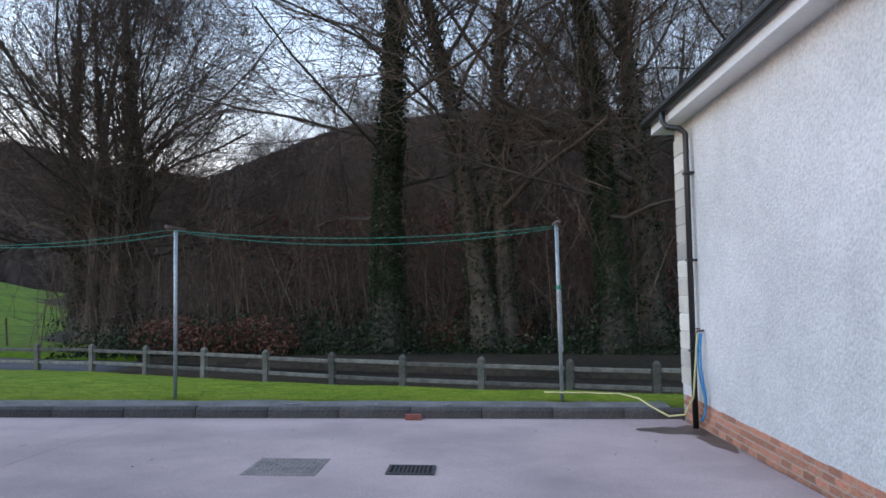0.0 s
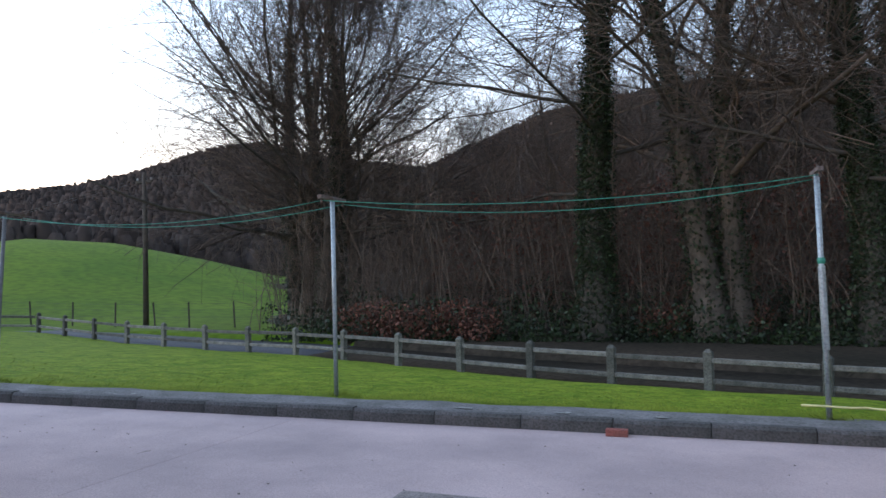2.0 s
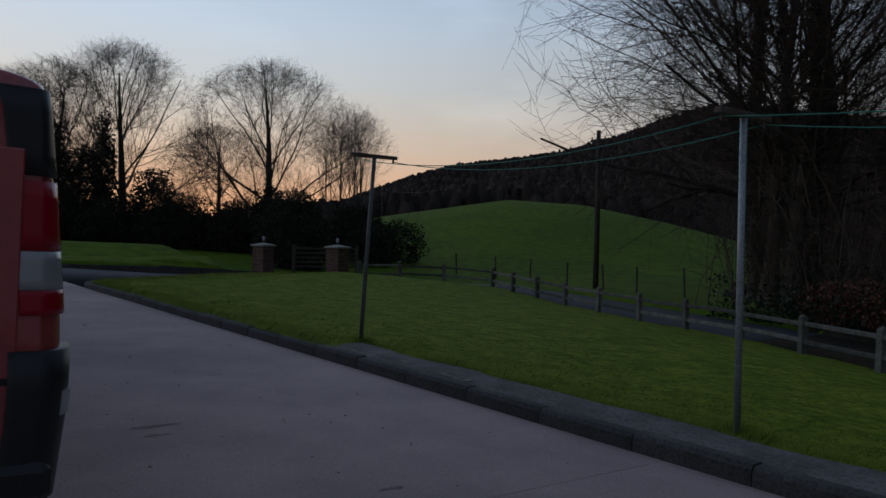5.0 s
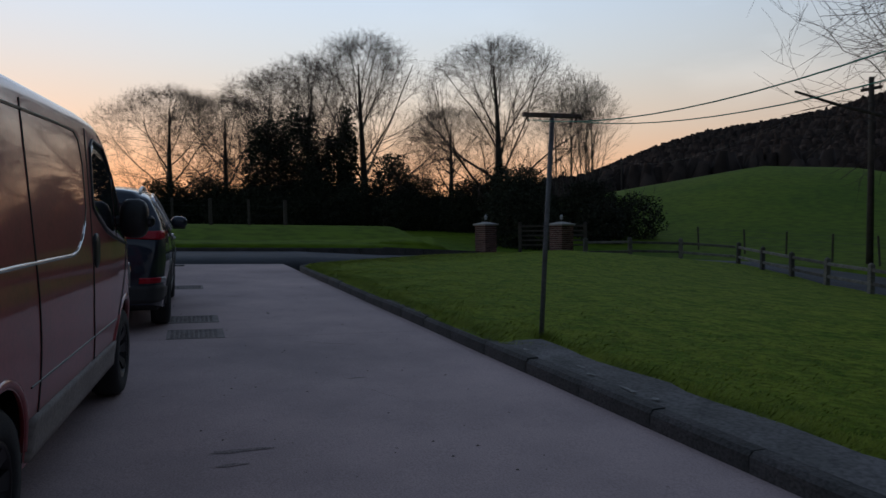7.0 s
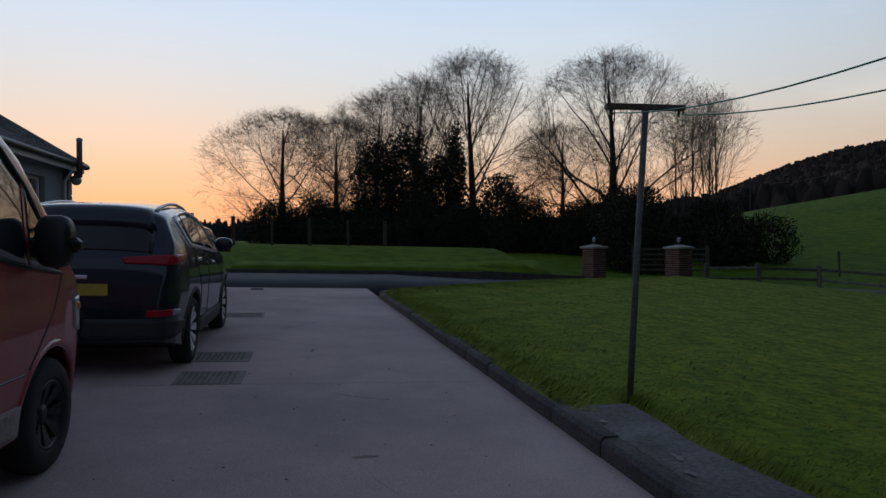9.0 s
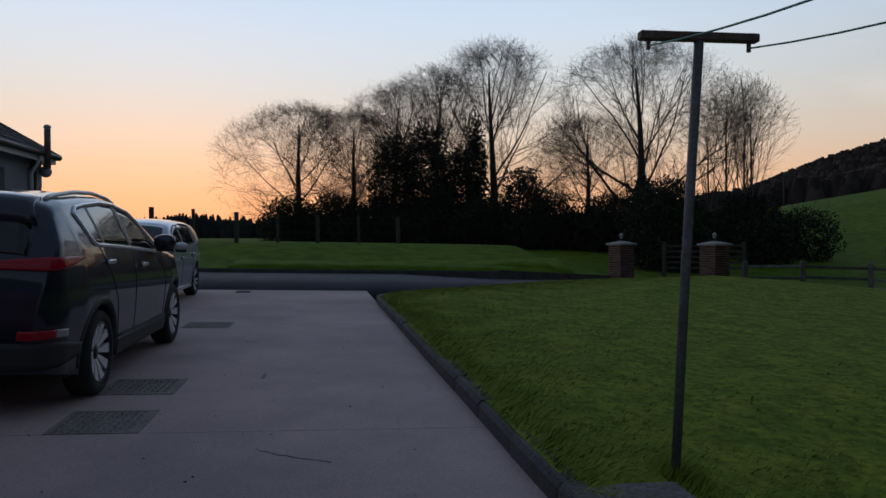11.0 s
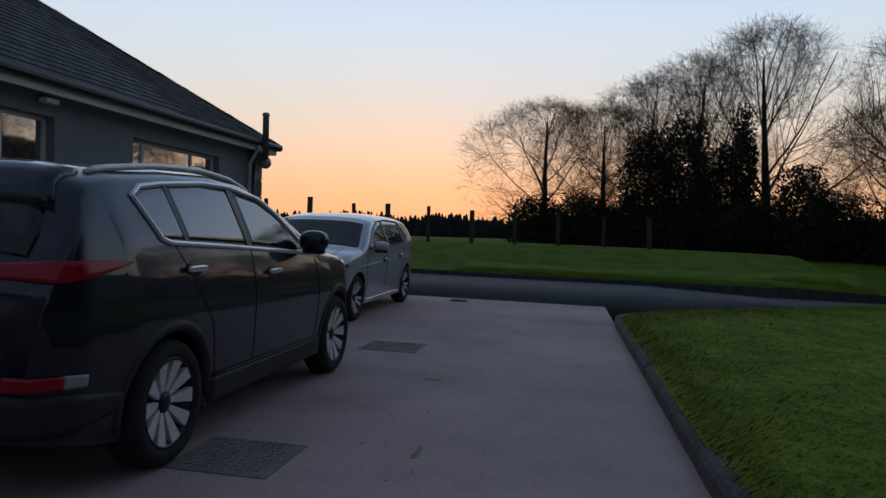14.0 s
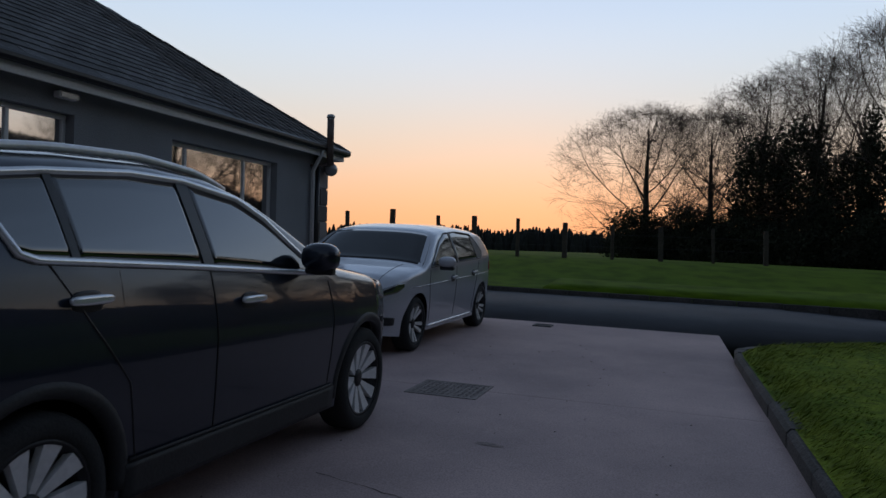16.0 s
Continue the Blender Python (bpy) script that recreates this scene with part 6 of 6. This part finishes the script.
# ---- ivy-clad trees of the northern wood ----
D1 = tree_meshes(31, BARK, TWIG, 0.007, height=21, radius=9.5, trunk_r=0.36, limbs=18, counts=(9, 7, 4), fork=0.20, up=0.08, spread=(14, 80), limb=(0.26, 0.46), wander=0.13)
D2 = tree_meshes(32, BARK, TWIG, 0.010, height=25, radius=8.5, trunk_r=0.50, limbs=15, counts=(8, 6, 4), fork=0.24, up=0.05, spread=(25, 95), limb=(0.13, 0.26), wander=0.15)
D3 = tree_meshes(33, WOOD_BARK, BROWN_TWIG, 0.010, height=19, radius=6.0, trunk_r=0.38, limbs=13, wander=0.14, counts=(8, 6, 4), fork=0.26, up=0.1, spread=(10, 66), limb=(0.2, 0.38))
ivy1 = ivy_on(41, D1[2], 13, 600, 0.06, 0.22, 0.13, 0)
ivy2 = ivy_on(42, D2[2], 21, 2400, 0.05, 0.30, 0.09, 0)
ivy3 = ivy_on(43, D3[2], 10, 500, 0.055, 0.22, 0.1, 0)
GW = "tall trees at the edge of the wood"
plant("tree", D1, pose(-18.6, 35.4, -1.0, 0, -5, 20) @ Matrix.Scale(1.08, 4), "large spreading bare tree with ivy on its trunk", GW, [("ivy", ivy1)])
plant("tree", D1, pose(-16.9, 34.6, -1.0, 2, -2, 150) @ Matrix.Scale(0.9, 4), "large spreading bare tree with ivy on its trunk", GW, [("ivy", ivy1)])
plant("tree", D1, pose(-15.7, 34.2, -1.0, 0, 3, 265) @ Matrix.Scale(0.96, 4), "large spreading bare tree with ivy on its trunk", GW, [("ivy", ivy1)])
for i, (x, y, tilt_, s) in enumerate([(-14.9, 34.0, 4, 1.0), (-17.9, 34.9, -3, 0.95), (-16.2, 33.6, 1, 0.88)]):
    plant("tree", D3, pose(x, y, -1.0, 0, tilt_, 60 + 110 * i) @ Matrix.Scale(s, 4), "slim pale-barked bare tree", GW)
plant("tree", D2, pose(-3.1, 27.6, -1.0, 0, -1, 40), "tall bare tree thickly clad in dark ivy", GW, [("ivy", ivy2)])
plant("tree", D3, pose(0.55, 27.8, -1.0, 0, -4, 10) @ Matrix.Scale(1.25, 4), "tall bare tree with forked brown trunks", GW, [("ivy", ivy3)])
plant("tree", D3, pose(1.35, 28.2, -1.0, 0, 5, 190) @ Matrix.Scale(1.15, 4), "tall bare tree with forked brown trunks", GW, [("ivy", ivy3)])
plant("tree", D2, pose(4.95, 26.2, -1.0, 2, 0, 200) @ Matrix.Scale(0.9, 4), "tall bare tree thickly clad in dark ivy", GW, [("ivy", ivy2)])
plant("tree", D3, pose(6.6, 28.2, -0.8, 0, 3, 100) @ Matrix.Scale(1.3, 4), "tall bare tree with a straight dark trunk", GW, [("ivy", ivy3)])
plant("tree", D3, pose(11.5, 28.5, -0.8, 0, -3, 250) @ Matrix.Scale(1.2, 4), "tall bare tree with a straight dark trunk", GW, [("ivy", ivy3)])
for i, (x, y, s) in enumerate([(-9.5, 42, 0.72), (-6.0, 40, 0.85), (3, 42, 1.1), (10, 40, 1.15), (16, 36, 1.1), (-13, 50, 0.7), (-2, 52, 1.0), (8, 54, 1.2), (18, 50, 1.2), (-20, 48, 0.8), (-4.5, 46, 0.8), (5.5, 46, 0.95), (12, 62, 1.3), (-8, 57, 0.9), (24, 52, 1.4), (-5, 66, 0.75), (0, 68, 0.8), (6, 71, 0.85), (11, 73, 0.8), (17, 70, 0.9), (24, 66, 0.95), (3, 62, 0.7), (14, 58, 0.8)]):
    plant("tree", D3, pose(x, y, float(land_z(x, y)) - 0.2, 0, rf.uniform(-4, 4), 77 * i) @ Matrix.Scale(s * 0.86, 4), "bare brown-twigged tree deeper in the wood", "trees deeper in the wood")

# scrub: thin stems, twigs and bramble filling the wood
rng = np.random.default_rng(77)
n = 2600
sxx = rng.uniform(-24, 26, n)
syy = rng.uniform(0, 1, n) ** 1.4 * 34 + 28.2 - 0.18 * sxx * (sxx > 0)
keep = (sxx > -17) | (syy > 38)
sxx, syy = sxx[keep], syy[keep]
szz = land_z(sxx, syy) - 0.1
base = np.stack([sxx, syy, szz], axis=1)
hh = rng.uniform(2.5, 10, len(base))
r_ = 0.006 + 0.0024 * hh
dirn = np.stack([rng.normal(0, 0.16, len(base)), rng.normal(0, 0.16, len(base)), np.ones(len(base))], axis=1)
stem, segs = [base], []
for k in range(5):
    dirn = dirn + rng.normal(0, 0.17, dirn.shape) * np.array([1, 1, 0.3])
    nxt_ = stem[-1] + dirn / np.linalg.norm(dirn, axis=1, keepdims=True) * (hh / 5)[:, None]
    segs.append(sticks(stem[-1], nxt_, r_ * (1 - 0.17 * k), r_ * (0.83 - 0.17 * k), 4))
    stem.append(nxt_)
stem = np.array(stem)
who = np.arange(len(base))
for rep_ in range(16):
    k = rng.integers(1, 5, len(base))
    t = rng.uniform(0, 1, (len(base), 1))
    p = stem[k, who] * (1 - t) + stem[k + 1, who] * t
    d = rng.normal(size=p.shape)
    d[:, 2] = np.abs(d[:, 2]) * 0.6 + 0.1
    d /= np.linalg.norm(d, axis=1, keepdims=True)
    ln = rng.uniform(0.3, 0.9, (len(p), 1))
    q = p + d * ln
    d = d + rng.normal(0, 0.45, d.shape)
    segs.append(sticks(p, q, np.full(len(p), 0.008), np.full(len(p), 0.006), 3))
    segs.append(sticks(q, q + d * ln * 0.7, np.full(len(p), 0.006), np.full(len(p), 0.003), 3))
tagged(new("undergrowth", arrays("undergrowth", *join(segs), BROWN_TWIG)), "tangled brown saplings and twigs filling the wood", "undergrowth", kind="stuff")
n = 46000
px = rng.uniform(-15, 24, n)
py = 26.2 - 0.2 * px * (px > 0) + rng.uniform(0, 1, n) ** 2 * 30
pz = land_z(px, py) + rng.uniform(0, 1, n) ** 2 * 2.0 * (0.6 + 0.5 * np.sin(px * 0.9) * np.sin(py * 0.7))
tagged(new("brambles", arrays("brambles", *leaves(rng, np.stack([px, py, pz], axis=1), 0.07), IVY)), "dark bramble and ivy leaves on the wood floor", "undergrowth", kind="stuff")
thicket("beech_hedge", 51, [(-11.5 + i * 0.92, 26.9 - 0.05 * i + 0.3 * math.sin(i * 2), -0.22 + 0.15 * math.sin(i * 1.9), 0.9, 0.65, 0.72) for i in range(6)], 1500, 0.055, RUST, "rust-brown dead-leaved beech and bracken scrub", "bush")
thicket("beech_hedge", 52, [(-1.0, 28.5, -0.4, 1.0, 0.6, 0.7), (1.5, 28.2, -0.3, 0.9, 0.6, 0.6), (9, 27.0, -0.3, 1.3, 0.7, 0.7)], 900, 0.07, RUST, "low rust-brown bracken scrub", "bush")
n = 26000
px = rng.uniform(-12, 20, n)
py = rng.uniform(34, 62, n)
pz = land_z(px, py) + rng.uniform(0.3, 6, n)
tagged(new("dead_leaves", arrays("dead_leaves", *leaves(rng, np.stack([px, py, pz], axis=1), 0.13), RUST)), "withered brown leaves still hanging in the wood", "foliage", kind="stuff")


# ---- woodland on the far hills ----
def spires(rng, x, y, z, h, w, tip=0.15):
    """Small ragged cones and mounds, one at each place."""
    n, k = len(x), 5
    a = 2 * np.pi * np.arange(k) / k
    base = np.stack([x, y, z], axis=1)[:, None, :]
    ring = np.stack([np.cos(a), np.sin(a), 0 * a], axis=1)[None] * w[:, None, None] * rng.uniform(0.7, 1.3, (n, k, 1))
    low = base + ring * 0.75
    midr = base + ring + np.stack([0 * h, 0 * h, h * 0.45], axis=1)[:, None, :]
    top = base + ring * tip + np.stack([rng.normal(0, 0.3, n), rng.normal(0, 0.3, n), h], axis=1)[:, None, :]
    v = np.concatenate([low, midr, top], axis=1).reshape(-1, 3)
    i = np.arange(k)
    q = np.concatenate([np.stack([i, (i + 1) % k, (i + 1) % k + k, i + k], axis=1), np.stack([i + k, (i + 1) % k + k, (i + 1) % k + 2 * k, i + 2 * k], axis=1)])
    f = (np.arange(n) * 3 * k)[:, None, None] + q[None]
    return v, f.reshape(-1, 4)


n = 30000
bb = np.radians(rng.uniform(-32, 66, n))
rr_ = 118 + 225 * rng.uniform(0, 1, n) ** 0.8
hx, hy = -2 - np.sin(bb) * rr_, 5 + np.cos(bb) * rr_
hz = land_z(hx, hy)
tagged(new("hill_woods", arrays("hill_woods", *spires(rng, hx, hy, hz - 1, rng.uniform(2.6, 5.6, n), rng.uniform(0.9, 1.9, n), 0.45), HILLWOOD)), "dark bare woodland covering the far hill", "woodland", kind="stuff")
n = 420
bb = np.radians(rng.uniform(36, 64, n))
rr_ = rng.uniform(300, 345, n)
hx, hy = -2 - np.sin(bb) * rr_, 5 + np.cos(bb) * rr_
tagged(new("ridge_conifers", arrays("ridge_conifers", *spires(rng, hx, hy, land_z(hx, hy) - 1, rng.uniform(2.5, 6.5, n), rng.uniform(1.0, 2.0, n)), CONIFER)), "dark conifers along the hill ridge", "woodland", kind="stuff")
n = 6000
bb = np.radians(rng.uniform(62, 140, n))
rr_ = rng.uniform(250, 340, n)
hx, hy = -2 - np.sin(bb) * rr_, 5 + np.cos(bb) * rr_
tagged(new("far_conifers", arrays("far_conifers", *spires(rng, hx, hy, land_z(hx, hy) - 1, 8.6 + 0.7 * np.sin(np.degrees(bb) * 0.9) + rng.uniform(-2, 1.6, n), rng.uniform(0.9, 1.8, n)), CONIFER)), "distant dark conifer plantation on the skyline", "woodland", kind="stuff")


# ---- grass blades on the lawn near the path ----
rg = np.random.default_rng(9)
n = 110000
u = rg.uniform(0.03, 0.92, n)
v = np.clip(-np.log(rg.uniform(0.002, 1, n)) * 0.085, 0, 0.6)
p = lawn_point(u, v)
keep = p[:, 0] > -27
p, v = p[keep], v[keep]
n = len(p)
clump = 0.5 + 0.5 * np.sin(p[:, 0] * 3.1 + 2 * np.sin(p[:, 1] * 1.9)) * np.sin(p[:, 1] * 2.7 + np.sin(p[:, 0] * 1.3))
edge_ = np.exp(-v * 40)
h = (0.011 + 0.019 * clump + 0.05 * edge_ * rg.uniform(0, 1, n)) * rg.uniform(0.6, 1.4, n)
a = rg.uniform(0, 2 * np.pi, n)
w = rg.uniform(0.004, 0.008, n) * (1 + 2.0 * v)
side2 = np.stack([np.cos(a) * w, np.sin(a) * w, 0 * a], axis=1)
lean2 = np.stack([rg.normal(-0.2, 0.7, n) * h, (0.6 + np.abs(rg.normal(0, 0.8, n))) * h, h * 0.85], axis=1)
p[:, 2] -= 0.005
flip = np.cross(side2, lean2)[:, 2] < 0
side2[flip] *= -1
verts = np.stack([p - side2, p + side2, p + lean2], axis=1).reshape(-1, 3)
gb = arrays("grass_blades", verts, np.arange(3 * n).reshape(-1, 3), BLADE, True)
gb.normals_split_custom_set_from_vertices(np.tile((0.0, 0.0, 1.0), (len(gb.vertices), 1)))
tagged(new("grass_blades", gb), "short green grass blades on the lawn", "grass", kind="stuff")
# longer tufts round the posts and along the kerb
n = 9000
cx_ = np.concatenate([np.full(1500, PC[0]), np.full(700, PA[0]), np.full(700, PB[0]), rg.uniform(-19, 2.2, n - 2900)])
cy_ = np.concatenate([np.full(1500, PC[1]), np.full(700, PA[1] + 0.1), np.full(700, PB[1]), kerb_y(cx_[2900:]) + np.where(cx_[2900:] < -9.4, 0.16, 0.62)])
cx_ = cx_ + rg.normal(0, 0.10, n)
cy_ = cy_ + np.abs(rg.normal(0, 0.08, n)) - np.where(np.arange(n) < 2900, 0.06, 0)
h = rg.uniform(0.03, 0.10, n)
cz_ = yard_z(cx_, cy_) + 0.12
a = rg.uniform(0, 2 * np.pi, n)
p = np.stack([cx_, cy_, cz_], axis=1)
side2 = np.stack([np.cos(a) * 0.004, np.sin(a) * 0.004, 0 * a], axis=1)
lean2 = np.stack([rg.normal(-0.2, 0.5, n) * h, (0.3 + np.abs(rg.normal(0, 0.6, n))) * h, h], axis=1)
flip = np.cross(side2, lean2)[:, 2] < 0
side2[flip] *= -1
verts = np.stack([p - side2, p + side2, p + lean2], axis=1).reshape(-1, 3)
gt = arrays("grass_tufts", verts, np.arange(3 * n).reshape(-1, 3), BLADE, True)
gt.normals_split_custom_set_from_vertices(np.tile((0.0, 0.0, 1.0), (len(gt.vertices), 1)))
tagged(new("grass_tufts", gt), "longer grass tufts by the posts and kerb", "grass", kind="stuff")

# dry bits and moss on the concrete
n = 170
bx_ = rg.uniform(-20, 2, n)
by_ = rg.uniform(6.6, 9.2, n) + 0.045 * bx_
c = np.stack([bx_, by_, yard_z(bx_, by_) + 0.006], axis=1)
a = rg.uniform(0, 2 * np.pi, n)
s_ = rg.uniform(0.005, 0.016, n)
d1 = np.stack([np.cos(a) * s_, np.sin(a) * s_, 0 * a], axis=1)
d2 = np.stack([-np.sin(a) * s_ * 0.5, np.cos(a) * s_ * 0.5, 0 * a + 0.006], axis=1)
verts = np.stack([c - d1, c - d2 * np.array([1, 1, 0]), c + d1, c + d2], axis=1).reshape(-1, 3)
tagged(new("debris", arrays("debris", verts, np.arange(4 * n).reshape(-1, 4), LEAF_BITS)), "small dry leaf bits scattered on the concrete", "debris", kind="stuff")

# ---- brick plinth of the white house ----
bmesh_brick = mesh_of("brick", boxed(-0.007, 0.06, -0.1075, 0.1075, 0, 0.065, 0.004), BRICK)
rb = random.Random(6)
for c in range(6):
    y = YN - 0.12 - (0.1125 if c % 2 else 0)
    while y > -1.2:
        z = -0.41 + c * 0.075
        if z + 0.065 > yard_z(WX, y):
            part("brick", bmesh_brick, None, east_house, at=pose(WX + 0.006 + rb.uniform(-0.002, 0.002), y, z))
        y -= 0.225

# ---- slates of the grey bungalow's front slope ----
sin_, cos_ = math.sin(radians(PITCH)), math.cos(radians(PITCH))
slope = Matrix(((1, 0, 0, 0), (0, -cos_, sin_, HY + 0.27), (0, sin_, cos_, RZ + 0.012), (0, 0, 0, 1)))
slate_mesh = mesh_of("slate", boxed(-0.1235, 0.1235, 0, 0.30, 0, 0.013), SLATE)
x_left, x_right = HX0 - 0.25, HX1 + 0.25
depth = (HY + 0.27 + 2.6) / cos_
rsl = random.Random(2)
singles = 0
row, d = 0, -0.02
cube = [(-0.122, 0, 0), (0.122, 0, 0), (0.122, 0.30, 0), (-0.122, 0.30, 0), (-0.122, 0, 0.013), (0.122, 0, 0.013), (0.122, 0.30, 0.013), (-0.122, 0.30, 0.013)]
vv, ff = [], []
while d < depth - 0.3:
    inset = d * cos_
    x = x_left + inset + (0.125 if row % 2 else 0.0)
    while x < x_right - inset:
        m = slope @ pose(x, d + rsl.uniform(-0.008, 0.008), 0.004 + 0.0, 3.4 * -1, rsl.uniform(-0.8, 0.8), rsl.uniform(-1, 1)) @ pose(0, 0, 0.02)
        if singles < 300 and -19 < x < -14.6 and row < 17:
            part("slate", slate_mesh, None, west_house, at=m)
            singles += 1
        else:
            b0 = len(vv)
            vv += [tuple(m @ Vector(q)) for q in cube]
            ff += [(b0 + 4, b0 + 5, b0 + 6, b0 + 7), (b0, b0 + 1, b0 + 5, b0 + 4), (b0 + 1, b0 + 2, b0 + 6, b0 + 5), (b0 + 3, b0, b0 + 4, b0 + 7)]
        x += 0.25
    d += 0.19
    row += 1
ob = part("slates", arrays("slates", vv, ff, SLATE_REST), None, west_house, "overlapping dark slates")
ob["kind"] = "stuff"
# hip tiles
hip0, hip1 = Vector((HX0 - 0.23, HY + 0.23, RZ + 0.03)), Vector((HX0 - 0.23 + 4.7, HY + 0.23 - 4.7, RZ + 0.03 + 4.7 * math.tan(radians(PITCH))))
L = (hip1 - hip0).length
hm = (hip1 - hip0).to_track_quat("Y", "Z").to_matrix().to_4x4()
bmh = bmesh.new()
for s in (-1, 1):
    q = [bmh.verts.new(c) for c in ((0, 0, 0.03), (s * 0.12, 0, -0.03), (s * 0.12, 0.38, -0.03), (0, 0.38, 0.03))]
    bmh.faces.new(q if s < 0 else q[::-1])
bmesh.ops.solidify(bmh, geom=bmh.faces[:], thickness=0.012)
hip_mesh = mesh_of("hip_tile", bmh, SLATE)
k = 0.0
while k < L - 0.3:
    pt = hip0.lerp(hip1, k / L)
    part("hip_tile", hip_mesh, None, west_house, at=Matrix.Translation(pt + Vector((0, 0, 0.03))) @ hm)
    k += 0.35


# ---- hairline cracks in the concrete ----
def crack(pts, w):
    bm = bmesh.new()
    pts = dense(pts, 4)
    rc = random.Random(len(pts))
    prev = None
    for i, (x, y) in enumerate(pts):
        x, y = x + rc.uniform(-0.012, 0.012), y + rc.uniform(-0.012, 0.012)
        h = w * rc.uniform(0.3, 1.0)
        pair = [bm.verts.new((x - h, y, yard_z(x - h, y) + 0.002)), bm.verts.new((x + h, y, yard_z(x + h, y) + 0.002))]
        if prev:
            bm.faces.new((prev[0], prev[1], pair[1], pair[0]))
        prev = pair
    part("crack", bm, HOLE, yard)


crack([(-10.2, 7.72), (-10.07, 7.86), (-10.01, 7.98), (-9.9, 8.2)], 0.008)
crack([(-13.61, 6.45), (-13.5, 6.87), (-13.4, 7.11), (-13.15, 7.26), (-12.8, 7.3)], 0.004)
crack([(-7.9, 7.9), (-7.4, 8.1)], 0.003)


# ---- damp and oil stains on the concrete ----
DAMP = mat("damp_concrete", (0.16, 0.115, 0.095), 0.45, 0.4, 6, 60, 0.1, second=(0.09, 0.066, 0.056))
OIL = mat("oil_stain", (0.36, 0.275, 0.26), 0.8, 0.5, 9, 60, 0.1, second=(0.22, 0.17, 0.16))


def stain(cx, cy, rx, ry, seed, material, clip=1e9):
    """A ragged flat stain lying on the yard."""
    rc = random.Random(seed)
    ph = [rc.uniform(0, 6.3) for _ in range(4)]
    bm = bmesh.new()
    ring = []
    for k in range(40):
        a = 2 * math.pi * k / 40
        g = 1 + 0.22 * math.sin(2 * a + ph[0]) + 0.16 * math.sin(3 * a + ph[1]) + 0.1 * math.sin(7 * a + ph[2]) + rc.uniform(-0.05, 0.05)
        x, y = min(cx + rx * g * math.cos(a), clip), cy + ry * g * math.sin(a)
        ring.append(bm.verts.new((x, y, yard_z(x, y) + 0.0035)))
    bm.faces.new(ring)
    part("stain", bm, material, yard)


stain(2.45, 9.0, 0.42, 0.36, 1, DAMP, WX - 0.01)
stain(2.6, 8.35, 0.16, 0.55, 2, DAMP, WX - 0.01)
for i, (x, y, rx, ry) in enumerate([(-6.55, 6.80, 0.03, 0.16), (-6.3, 6.75, 0.02, 0.09), (-8.3, 7.9, 0.02, 0.08), (-12.5, 7.55, 0.10, 0.025), (-14.6, 7.2, 0.03, 0.10), (-4.6, 7.6, 0.02, 0.07)]):
    stain(x, y, rx, ry, 10 + i, OIL)
# pale lichen and mortar flecks on the strip behind the kerb
FLECK = mat("pale_lichen", (0.34, 0.325, 0.30), 0.95, 0.4, 12, 60, 0.2, second=(0.22, 0.215, 0.20))
rl = random.Random(31)
for k in range(12):
    x = rl.uniform(-8.6, 2.0)
    y = kerb_y(x) + rl.uniform(0.16, 0.28)
    w, d = rl.uniform(0.02, 0.11), rl.uniform(0.01, 0.03)
    zf_ = yard_z(x, kerb_y(x)) + 0.149
    bm = bmesh.new()
    bm.faces.new([bm.verts.new((x + w * (1 + rl.uniform(-0.4, 0.4)) * math.cos(a), y + d * (1 + rl.uniform(-0.5, 0.5)) * math.sin(a), zf_ - 0.02187 * w * math.cos(a))) for a in [2 * math.pi * q / 11 for q in range(11)]])
    part("fleck", bm, FLECK, ap)
